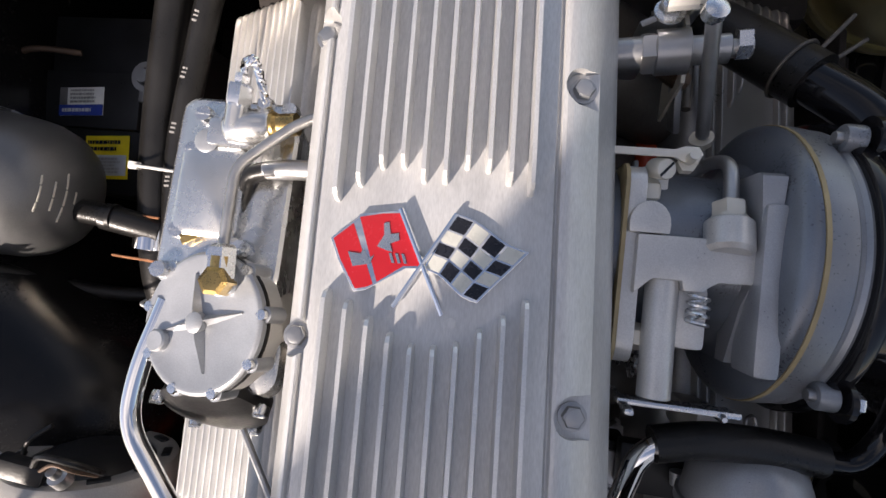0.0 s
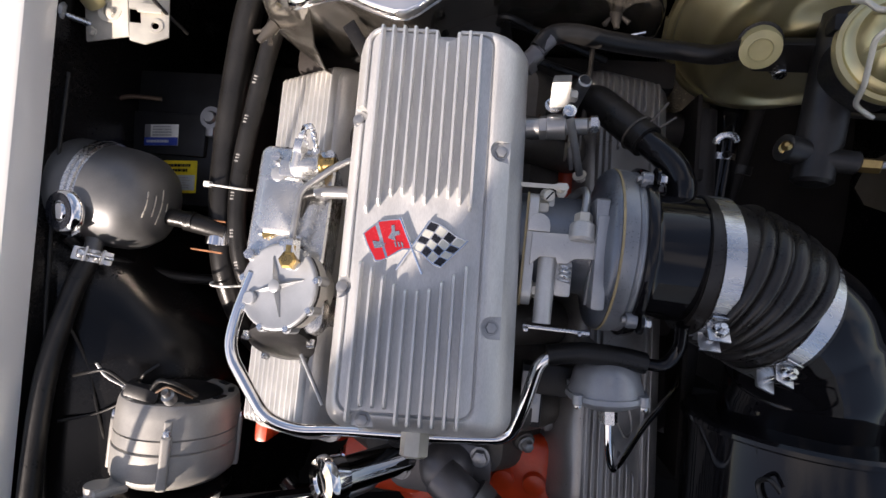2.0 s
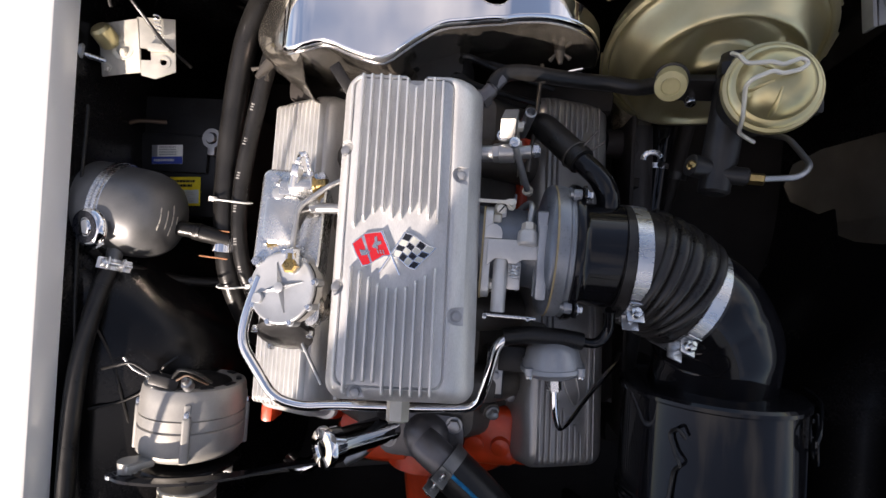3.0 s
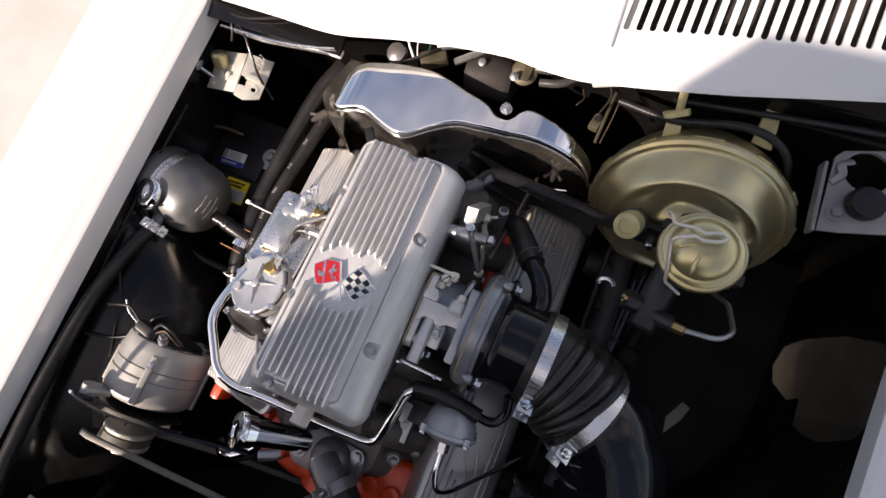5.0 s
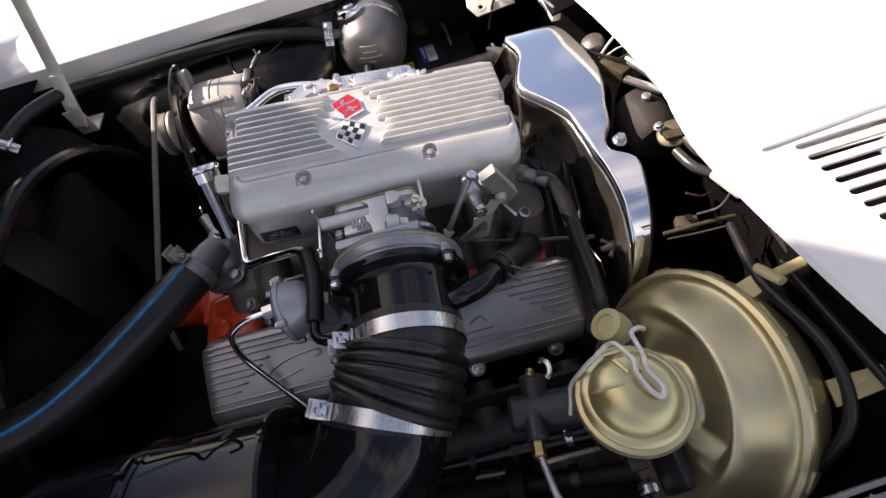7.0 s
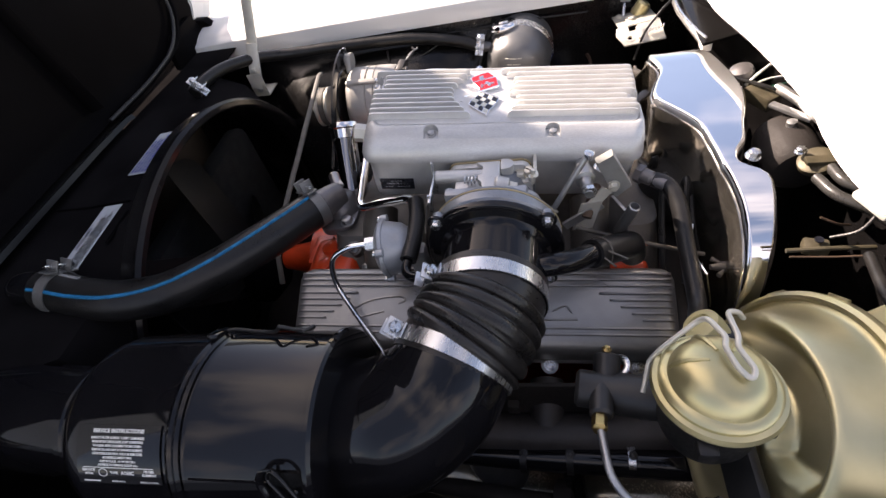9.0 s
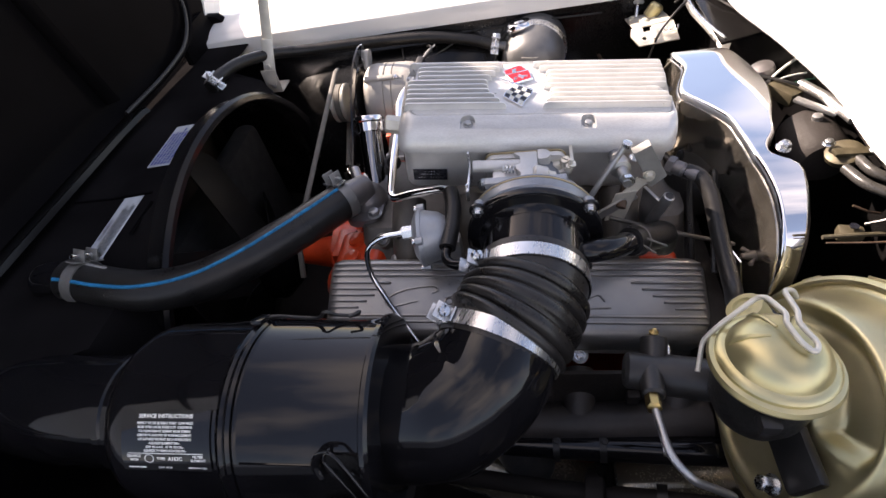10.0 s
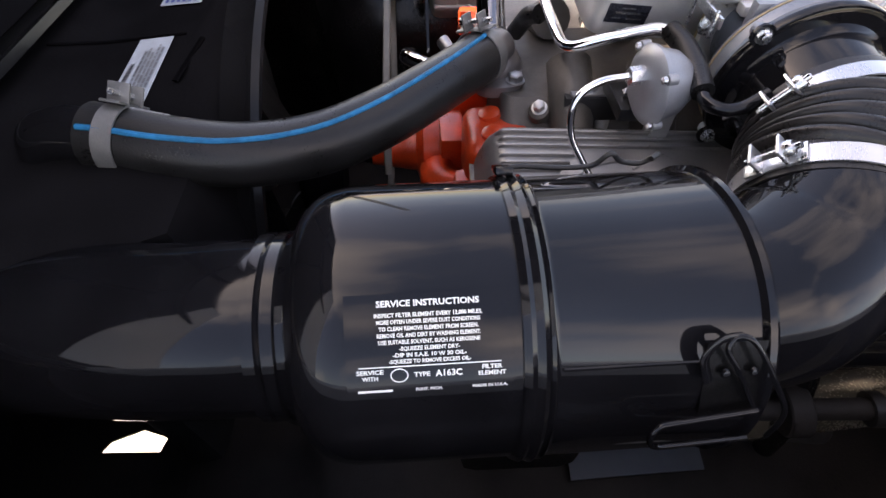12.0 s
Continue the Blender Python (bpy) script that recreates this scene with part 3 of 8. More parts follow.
def label_on(name, p, ux, uy, w, h, base, bands, text_rows, seed, label, lift=0.0008):
    """A flat printed label centred on p, its width along ux and height along uy."""
    ux = Vector(ux).normalized()
    n = ux.cross(Vector(uy)).normalized()
    uy = n.cross(ux)
    m = Matrix((ux, uy, n)).transposed().to_4x4()
    m.translation = Vector(p)
    ob = thing(name, p, label, "label", m=m)
    part("sheet", box((0, 0, 0), (w, h, 0.0006), 0.0002, m.copy(), 1), base, ob)
    for (x0, x1, y0, y1, mt) in bands:
        part("band", box(((x0 + x1) / 2 * w, (y0 + y1) / 2 * h, lift), (abs(x1 - x0) * w, abs(y1 - y0) * h, 0.0003), 0, m.copy()), mt, ob)
    for (x0, x1, y0, y1, rows, mt) in text_rows:
        b = bars((x1 - x0) * w, (y1 - y0) * h, rows, seed)
        b.transform(m @ Matrix.Translation(((x0 + x1) / 2 * w, (y0 + y1) / 2 * h, lift + 0.0006)))
        part("print", b, mt, ob)
        seed += 1
    return ob


label_on("warning_label", (0.108, -0.583, 0.7772), (-1, -0.06, 0), (0, -1, -0.075), 0.130, 0.034, PAPER, (), [(-0.47, 0.47, -0.42, 0.15, 5, DULLSTEEL), (-0.2, 0.2, 0.2, 0.42, 1, DULLSTEEL)], 3, "white printed warning label on the radiator support")
label_on("warning_label", (-0.088, -0.586, 0.7772), (-1, -0.02, 0), (0, -1, -0.075), 0.115, 0.046, PAPER, (), [(-0.47, 0.47, -0.42, 0.42, 6, BLUE)], 8, "torn pale blue printed label on the radiator support")


def fan():
    f = thing("cooling_fan", (-0.03, -0.47, 0.515), "black bladed engine cooling fan behind the shroud", "fan")
    part("hub", lathe([(0.05, 0), (0.06, 0.01), (0.06, 0.03), (0.03, 0.06)], (-0.03, -0.50, 0.515), (0, 1, 0), 28), HOODBLACK, f)
    for i in range(5):
        a = 2 * math.pi * i / 5 - 0.46
        r = Matrix.Translation((-0.03, -0.48, 0.515)) @ Matrix.Rotation(a, 4, "Y") @ Matrix.Rotation(radians(28), 4, "X")
        part("blade", prism(rrect(-0.045, 0.045, 0.03, 0.262, 0.028, 5), -0.0015, 0.0015, 0, r @ Matrix.Rotation(radians(90), 4, "X")), FANBLACK, f)


fan()


def hood():
    """The hood, hinged at the nose and standing open."""
    h = thing("hood", (0, -0.70, 0.79), "open front hinged hood, glossy black underside", "hood")
    tilt = radians(80)
    c, s = math.cos(tilt), math.sin(tilt)

    def at(x, u, w, wide=0.0):
        # the passenger edge is cut back at its foot and broadest just above it
        k = (0.45 + 0.55 * ease(u / 0.06)) * ease((0.11 - u) / 0.05)
        return (x - wide * k, -0.712 - u * c - w * s, 0.797 + u * s - w * c)

    us = [0.0, 0.02, 0.04, 0.06, 0.075, 0.09, 0.11, 0.15, 0.4, 0.7, 1.0, 1.2, 1.26]
    xs = [-0.515, -0.49, -0.45, -0.25, 0, 0.25, 0.55, 0.71, 0.75]
    part("skin", ribbon([[at(x, u, 0.035 - 0.03 * (x - 0.045) ** 2 / 0.31, 0.20 if x < -0.5 else 0.12 if x < -0.46 else 0.05 if x < -0.4 else 0) for u in us] for x in xs], 0.004), WHITE, h)
    part("inner_panel", ribbon([[at(x, u, 0.012 if (0 < i < 12 and 1 < k < 6) else 0.0, 0.075 if k == 0 else 0) for i, u in enumerate(us)] for k, x in enumerate(xs[1:-1])], 0.003), HOODBLACK, h)
    part("skin_fold", ribbon([[at(-0.515, u, 0.006, 0.20), at(-0.495, u, 0.003, 0.085)] for u in us], 0.003), WHITE, h)
    part("skin_fold", ribbon([[at(0.75, u, 0.006), at(0.71, u, 0.003)] for u in us], 0.003), WHITE, h)
    # rubber-edged rim that sweeps from the foot round into the side
    rim = rounded([at(-0.17, 0.004, -0.010), at(-0.30, 0.004, -0.022), at(-0.425, 0.012, -0.016), at(-0.485, 0.07, -0.006, 0.03), at(-0.480, 0.5, -0.006), at(-0.480, 1.22, -0.006)], 0.09, 8)
    part("edge_rim", sweep(rim, 0.0085, 10, 0.7), HOODBLACK, h)
    part("rim_seal", sweep([Vector(q) + V(0.017, 0.006, 0.004) for q in rim], 0.0040, 8), RUBBER, h)
    for x in (-0.16, 0.22):
        part("stiffener", sweep([at(x, 0.03, -0.002), at(x - 0.01, 0.6, -0.002), at(x, 1.2, -0.002)], 0.020, 8, 0.35), HOODBLACK, h)
    part("cross_rib", sweep([at(-0.44, 0.62, 0.0), at(0.68, 0.62, 0.0)], 0.020, 8, 0.5), HOODBLACK, h)
    part("hinge_bracket", prism([(-0.395, 0.735), (-0.490, 0.728), (-0.538, 0.762), (-0.545, 0.782), (-0.515, 0.835), (-0.430, 0.832), (-0.400, 0.800)], 0.700, 0.714, 0.003, Matrix.Rotation(radians(90), 4, "X")), HOODBLACK, h)
    for y, z in ((-0.515, 0.765), (-0.505, 0.745)):
        part("bracket_bolt", hexbolt((y, -0.699, z), (0, 1, 0), 0.006, 0.004), IRON, h)
    for x in (-0.548, 0.61):
        part("hinge_arm", prism([(-0.665, 0.755), (-0.668, 0.79), (-0.690, 0.812), (-0.735, 0.816), (-0.735, 0.755)], x - 0.012, x + 0.012, 0.003, Matrix(((0, 0, 1, 0), (1, 0, 0, 0), (0, 1, 0, 0), (0, 0, 0, 1)))), HOODBLACK, h)
    return h


hood()


def strut():
    st = thing("hood_support", (-0.400, -0.545, 0.69), "zinc plated steel hood support bar on the inner fender", "hood support")
    foot = V(-0.375, -0.528, 0.7300)
    d = V(-0.40, 0.17, 1).normalized()
    m = frame_on(foot, d, (1, 0, 0))
    part("bar", box((0, 0, 0.31), (0.021, 0.004, 0.62), 0.001, m.copy()), ZINC, st)
    part("lower_bar", box((0, 0.004, 0.035), (0.024, 0.003, 0.09), 0.001, m.copy()), ZINC, st)
    part("pivot", hexbolt(foot + d * 0.030 + V(0.008, 0, 0), (1, 0, 0.2), 0.006, 0.005), ZINC, st)
    # upright clevis plate that carries the pivot
    f = frame_on(V(-0.385, -0.528, 0.706), (0, 0, 1), (1, 0, 0))
    part("foot", join(box((0, 0.010, 0.020), (0.032, 0.003, 0.050), 0.001, f.copy()), box((0, -0.012, -0.004), (0.032, 0.046, 0.003), 0.001, f.copy())), ZINC, st)
    part("bolt", hexbolt(V(-0.3735, -0.528, 0.716), (1, 0, 0), 0.005, 0.004), DULLSTEEL, st)


strut()


# ---- the engine ----
def plenum():
    pl = thing("fuel_injection_plenum", (0, 0, 0.8), "finned satin aluminium fuel injection plenum with crossed flag emblem", "engine part", m=EN)
    k = 8

    def ring(x0, x1, y0, y1, z, r, dent=0.0):
        pts = []
        for x, y in rrect(x0, x1, y0, y1, r, k):
            pts.append((x, y, z))
        return pts

    lv = [ring(-0.0715, 0.0725, -0.148, 0.180, -0.040, 0.016), ring(-0.0735, 0.0745, -0.150, 0.182, -0.038, 0.018), ring(-0.0735, 0.0745, -0.150, 0.182, -0.032, 0.018),
          ring(-0.0725, 0.0725, -0.149, 0.181, -0.027, 0.018), ring(-0.0700, 0.0690, -0.147, 0.181, -0.020, 0.017), ring(-0.0672, 0.0610, -0.143, 0.1805, -0.0125, 0.016),
          ring(-0.0640, 0.0530, -0.139, 0.1795, -0.0078, 0.014), ring(-0.0620, 0.0480, -0.136, 0.178, -0.0054, 0.012), ring(-0.0608, 0.0455, -0.1345, 0.1765, -0.0050, 0.012), ring(-0.0600, 0.0440, -0.134, 0.1755, -0.0056, 0.011),
          ring(-0.0594, 0.0432, -0.1335, 0.175, -0.0080, 0.011), ring(-0.0588, 0.0426, -0.133, 0.1745, -0.0080, 0.010), ring(-0.0580, 0.0414, -0.132, 0.174, -0.0060, 0.010), ring(-0.0565, 0.0400, -0.131, 0.1735, -0.0058, 0.010)]
    lid = part("lid", loft(lv, EN.copy()), LID, pl, sharp=50)
    seats = [(0.0535, -0.064, -0.0125), (0.0535, 0.0765, -0.0125), (-0.0655, -0.040, -0.0185), (-0.0655, 0.100, -0.0185), (-0.040, -0.140, -0.0165)]
    cut = []
    for i, (x, y, z) in enumerate(seats):
        c = lathe([(0.0088, z), (0.0088, 0.01)], n=24, m=EN @ Matrix.Translation((x, y, 0)))
        cut.append(c)
        if i < 2:
            cut.append(prism([(x, y - 0.0085), (x + 0.03, y - 0.0105), (x + 0.03, y + 0.0105), (x, y + 0.0085)], z, 0.01, 0, EN.copy()))
        elif i < 4:
            cut.append(prism([(x, y - 0.0085), (x, y + 0.0085), (x - 0.02, y + 0.01), (x - 0.02, y - 0.01)], z, 0.01, 0, EN.copy()))
        else:
            cut.append(prism([(x - 0.0085, y), (x - 0.0085, y - 0.02), (x + 0.0085, y - 0.02), (x + 0.0085, y)], z, 0.01, 0, EN.copy()))
    cut.append(lathe([(0.011, -0.02), (0.011, 0.02)], n=24, m=EN @ Matrix.Translation((0.004, 0.178, 0)) @ Matrix.Rotation(radians(25), 4, "X")))
    carve(lid, cut)
    for x, y, z in seats:
        part("bolt", hexbolt(EN @ V(x, y, z), EN.to_3x3() @ V(0, 0, 1), 0.0048, 0.0042), DULLSTEEL, lid)
    # cooling fins, in two fields that leave room for the emblem
    rear = [0.018, 0.025, 0.033, 0.034, 0.028, 0.028, 0.035, 0.034, 0.029, 0.025]
    front = [-0.019, -0.023, -0.029, -0.035, -0.039, -0.039, -0.037, -0.031, -0.025, -0.018]
    for i in range(10):
        x = -0.0500 + 0.00905 * i
        for tip, end in ((rear[i], 0.1785), (front[i], -0.141)):
            s = 1 if end > 0 else -1
            ring_pts = []
            # stations along the fin: (y, height, half width)
            short = 0.012 if (end < 0 and 1 <= i <= 3) else (0.0, 0.0, 0.0, 0.0, 0.001, 0.003, 0.013, 0.004, 0.002, 0.005)[i] if end > 0 else 0.0
            e = end - s * short
            st = [(tip, -0.0062, 0.0006), (tip + s * 0.0006, -0.0020, 0.0009), (tip + s * 0.0018, 0.0008, 0.0011), (tip + s * 0.0042, 0.0024, 0.0012), (tip + s * 0.008, 0.0028, 0.0012), (e - s * 0.006, 0.0028, 0.0012), (e - s * 0.002, 0.0014, 0.0012), (e, -0.0030, 0.0012), (e + s * 0.0010, -0.0120, 0.0012)]
            for y, h, w in st:
                low = min(-0.0085, h - 0.004)
                ring_pts.append([(x - w - 0.0006, y, low), (x - w - 0.0001, y, min(h - 0.0008, -0.0010)), (x - w * 0.72, y, h), (x + w * 0.72, y, h), (x + w + 0.0001, y, min(h - 0.0008, -0.0010)), (x + w + 0.0006, y, low)])
            part("fin", loft(ring_pts, EN.copy()), FIN, lid, sharp=24)
    # emblem: two plain flags on crossed staffs
    o = V(-0.0140, -0.0065, -0.0054)
    me = EN @ Matrix.Translation(o)
    emb = part("emblem", prism([(-0.0370, 0.0085), (-0.0265, 0.0175), (-0.0255, 0.0195), (-0.0065, 0.0225), (0.0030, -0.0020), (-0.0045, -0.0025), (-0.0205, -0.0125), (-0.0255, -0.0135), (-0.0330, -0.0005)], 0, 0.0024, 0.0005, me.copy()), CHROME, pl, "red and checkered crossed flags emblem")
    part("red_panel", prism([(-0.0357, 0.0083), (-0.0278, 0.0152), (-0.0175, -0.0098), (-0.0206, -0.0112), (-0.0248, -0.0120), (-0.0320, -0.0002)], 0.0022, 0.0027, 0, me.copy()), RED, emb)
    part("red_panel", prism([(-0.0254, 0.0180), (-0.0160, 0.0200), (-0.0072, 0.0208), (0.0015, -0.0010), (-0.0055, -0.0015), (-0.0160, -0.0088)], 0.0022, 0.0027, 0, me.copy()), RED, emb)
    part("silver_bar", prism([(-0.0290, 0.0030), (-0.0235, 0.0025), (-0.0228, 0.0050), (-0.0200, 0.0008), (-0.0180, 0.0022), (-0.0195, -0.0015), (-0.0265, -0.0030)], 0.0026, 0.0031, 0, me.copy()), STEEL, emb)
    part("silver_bar", prism([(-0.0170, 0.0060), (-0.0145, 0.0110), (-0.0150, 0.0160), (-0.0128, 0.0165), (-0.0118, 0.0115), (-0.0085, 0.0120), (-0.0080, 0.0090), (-0.0118, 0.0075), (-0.0105, 0.0040), (-0.0130, 0.0045)], 0.0026, 0.0031, 0, me.copy()), STEEL, emb)
    for i in range(3):
        part("silver_bar", prism([(-0.0105 + 0.0026 * i, -0.0005), (-0.0093 + 0.0026 * i, -0.0005), (-0.0108 + 0.0026 * i, 0.0035), (-0.0120 + 0.0026 * i, 0.0035)], 0.0026, 0.0030, 0, me.copy()), STEEL, emb)
    # checkered flag on a slightly waved grid
    A, B, C, D = V(0.0145, 0.0215, 0), V(0.0450, 0.0075, 0), V(0.0255, -0.0140, 0), V(0.0030, -0.0020, 0)

    def chk(u, v):
        p = A.lerp(B, u).lerp(D.lerp(C, u), v)
        return p + V(0.004, 0.006, 0) * (0.16 * math.sin(u * 6.2) - 0.10 * math.sin(v * 6.0))

    edge = [chk(u / 8, 0) for u in range(9)] + [chk(1, v / 6) for v in range(1, 7)] + [chk(1 - u / 8, 1) for u in range(1, 9)] + [chk(0, 1 - v / 6) for v in range(1, 6)]
    cen = (A + B + C + D) / 4
    part("flag_plate", prism([(cen.x + (q.x - cen.x) * 1.05, cen.y + (q.y - cen.y) * 1.05) for q in edge], 0, 0.0023, 0.0004, me.copy()), CHROME, emb)
    for a in range(4):
        for b in range(4):
            g = 0.065
            q = [chk((a + g) / 4, (b + g) / 4), chk((a + 1 - g) / 4, (b + g) / 4), chk((a + 1 - g) / 4, (b + 1 - g) / 4), chk((a + g) / 4, (b + 1 - g) / 4)]
            part("square", prism([(p.x, p.y) for p in q], 0.0021, 0.0027, 0, me.copy()), INK if (a + b) % 2 == 0 else IVORY, emb)
    for p, q in (((-0.0085, 0.0225), (0.0118, -0.0205)), ((0.0150, 0.0215), (-0.0085, -0.0185))):
        part("staff", sweep([me @ V(*p, 0.0028), me @ V(*q, 0.0028)], 0.0012, 8), CHROME, emb)
    part("badge_dot", lathe([(0.0023, 0), (0.0023, 0.0006), (0.0018, 0.0007)], n=16, m=EN @ Matrix.Translation((0.0015, -0.030, -0.0058))), LID, pl)
    # body under the lid, flaring into the manifold
    lv = []
    for z, g, ya, yb in ((-0.0405, 0.0, 0, 0), (-0.075, 0.0, 0, 0), (-0.10, -0.002, 0, 0), (-0.104, -0.004, 0.002, -0.002)):
        lv.append([(x, y, z) for x, y in rrect(-0.069 - g, 0.0695 + g, -0.144 + ya, 0.176 + yb, 0.014, 5)][::-1])
    body = part("plenum_body", loft(lv, EN.copy()), CAST, pl)
    # black data plate on the side wall
    dm = EN @ Matrix.Translation((0.0700, -0.112, -0.078)) @ Matrix.Rotation(radians(90), 4, "Z") @ Matrix.Rotation(radians(90), 4, "X")
    dp = part("data_plate", box((0, 0, 0.0003), (0.043, 0.019, 0.0008), 0.0003, dm.copy(), 1), INK, pl, "small black data plate with faint print")
    for dx, dy, w, h in ((-0.001, 0.0055, 0.014, 0.0013), (0, 0.001, 0.026, 0.0022), (-0.011, -0.0045, 0.010, 0.0013), (0.008, -0.0045, 0.016, 0.0016)):
        part("print_bar", box((dx, dy, 0.0009), (w, h, 0.0002), 0, dm.copy()), STEEL, dp)
    # front fitting and its union
    part("fitting", join(lathe([(0.009, -0.004), (0.009, 0.006), (0.012, 0.007), (0.012, 0.028), (0.009, 0.030), (0, 0.030)], E(-0.002, -0.146, -0.060), EN.to_3x3() @ V(0, -1, 0.15), 6), lathe([(0.013, -0.004), (0.013, 0.003)], E(-0.002, -0.146, -0.060), EN.to_3x3() @ V(0, -1, 0.15), 24)), ZINC, pl, "hexagon steel fitting")
    return pl


plenum()


def intake_manifold():
    im = thing("intake_manifold", (0, 0, 0.66), "cast aluminium intake manifold between the cylinder heads", "engine part")
    part("valley", loft([[(x, y, z) for x, y in rrect(-w, w, -0.235, 0.205, 0.02, 4)] for z, w in ((0.635, 0.135), (0.665, 0.13), (0.70, 0.095), (0.72, 0.075))]), GRIMEAL, im)
    for s in (-1, 1):
        for y in (-0.16, -0.07, 0.03, 0.12):
            part("runner", tube([(0.05 * s, y, 0.745), (0.085 * s, y, 0.725), (0.115 * s, y, 0.69), (0.135 * s, y, 0.655)], [0.024] * 19, 14), GRIMEAL, im)
    for x, y in ((0.098, -0.205), (0.11, -0.12), (0.118, -0.02), (0.11, 0.08), (-0.1, -0.2), (-0.11, 0.08)):
        part("bolt", hexbolt((x, y, 0.682), (0.3 * (1 if x > 0 else -1), 0, 1), 0.007, 0.008), DULLSTEEL, im)
    part("insulator_block", box((0.098, -0.142, 0.726), (0.022, 0.062, 0.028), 0.002), PLASTIC, im, "black insulator block")
    part("block_plate", box((0.097, -0.142, 0.7415), (0.020, 0.050, 0.003), 0.001), DULLSTEEL, im)
    part("bolt", hexbolt((0.098, -0.144, 0.743), (0.2, 0, 1), 0.005, 0.005), DULLSTEEL, im)
    for y in (-0.168, -0.132):
        part("post", lathe([(0.009, 0), (0.0075, 0.004), (0.0075, 0.040), (0.009, 0.044)], (0.100, y + 0.008, 0.682), (-0.05, 0, 1), 18), CAST, im)
    for x, y, z in ((0.098, -0.196, 0.722), (0.118, -0.178, 0.700)):
        part("bolt", hexbolt((x, y, z), (0.4, -0.3, 0.85), 0.0065, 0.008, 1.3), DULLSTEEL, im)
    part("boss", lathe([(0.012, 0), (0.011, 0.008), (0.008, 0.010), (0, 0.010)], (0.094, -0.194, 0.712), (0.4, -0.3, 0.85), 24), GRIMEAL, im)
    return im


intake_manifold()


def engine_block():
    eb = thing("engine_block", (0, 0, 0.25), "orange painted cast iron engine block and heads", "engine")
    part("block", box((0, -0.02, 0.47), (0.25, 0.44, 0.36), 0.012), ORANGE, eb)
    for s in (-1, 1):
        m = pose(0.148 * s, -0.03, 0.60, 0, 24 * s, 0)
        part("cylinder_head", box((0, 0, 0), (0.088, 0.45, 0.09), 0.01, m.copy()), ORANGE, eb)
        for y in (-0.19, 0.0, 0.17):
            part("head_boss", box((-0.02 * s, y, 0.05), (0.05, 0.05, 0.02), 0.006, m.copy()), ORANGE, eb)
    for y, w in ((0.090, 0.060), (0.165, 0.050)):
        part("head_deck", box((0, 0, 0), (0.050, w, 0.030), 0.009, pose(0.128, y, 0.672, -4, 22, 2), 3), ORANGE, eb)
    part("timing_cover", lathe([(0.10, 0), (0.10, 0.02), (0.085, 0.03)], (0, -0.26, 0.48), (0, -1, 0), 32), ORANGE, eb)
    part("water_pump", join(lathe([(0.055, 0), (0.055, 0.05), (0.03, 0.06), (0.02, 0.12)], (0, -0.27, 0.59), (0, -1, 0), 24), tube([(0.02, -0.30, 0.59), (0.08, -0.30, 0.60), (0.12, -0.27, 0.62)], 0.024, 14), tube([(-0.02, -0.30, 0.59), (-0.08, -0.30, 0.60), (-0.12, -0.27, 0.62)], 0.024, 14)), ORANGE, eb)
    part("front_pad", box((0.094, -0.236, 0.660), (0.086, 0.078, 0.078), 0.020, None, 4), ORANGE, eb)
    part("front_pad", box((-0.062, -0.262, 0.652), (0.10, 0.06, 0.056), 0.014), ORANGE, eb)
    for x, z in ((0.078, 0.702), (0.112, 0.702)):
        part("cast_boss", lathe([(0.013, 0), (0.012, 0.006), (0.006, 0.008), (0, 0.008)], (x, -0.245, z - 0.004), (0, -0.2, 1), 18), ORANGE, eb)
    part("hose_boss", lathe([(0.015, -0.01), (0.014, 0.016), (0.012, 0.018), (0, 0.018)], (-0.062, -0.262, 0.676), (-0.6, -0.35, 0.7), 24), ORANGE, eb)
    part("cast_web", box((0.045, -0.285, 0.648), (0.06, 0.03, 0.03), 0.006), ORANGE, eb)
    part("cast_web", box((0.135, -0.262, 0.628), (0.05, 0.05, 0.05), 0.01), ORANGE, eb)
    part("head_end", box((-0.218, -0.234, 0.660), (0.018, 0.050, 0.040), 0.006), ORANGE, eb)
    # dark plate added behind the block so the chrome reflects no orange
    part("rear_mask", box((0, 0.222, 0.50), (0.46, 0.035, 0.34), 0.01), CHASSIS, eb, "added dark plate over the rear of the block")
    return eb


def distributor():
    d = thing("distributor", (0.0, 0.225, 0.64), "black distributor with plug leads under the chrome shield", "distributor")
    part("body", lathe([(0.022, 0), (0.024, 0.05), (0.040, 0.055), (0.042, 0.075)], (0.0, 0.232, 0.63), (0, 0, 1), 28), IRON, d)
    part("cap", lathe([(0.042, 0.0), (0.041, 0.025), (0.030, 0.038), (0, 0.04)], (0.0, 0.232, 0.705), (0, 0, 1), 28), IRON, d)
    for i in range(6):
        a = radians(60 * i + 15)
        p = V(0.027 * math.cos(a), 0.232 + 0.024 * math.sin(a), 0.735)
        part("plug_lead", tube([p, p + V(0.01 * math.cos(a), 0, 0.022), p + V(0.05 * math.cos(a), -0.006, 0.0), p + V(0.12 * (1 if math.cos(a) > 0 else -1), -0.012, -0.045)], 0.004, 8), RUBBER, d)


engine_block()
distributor()


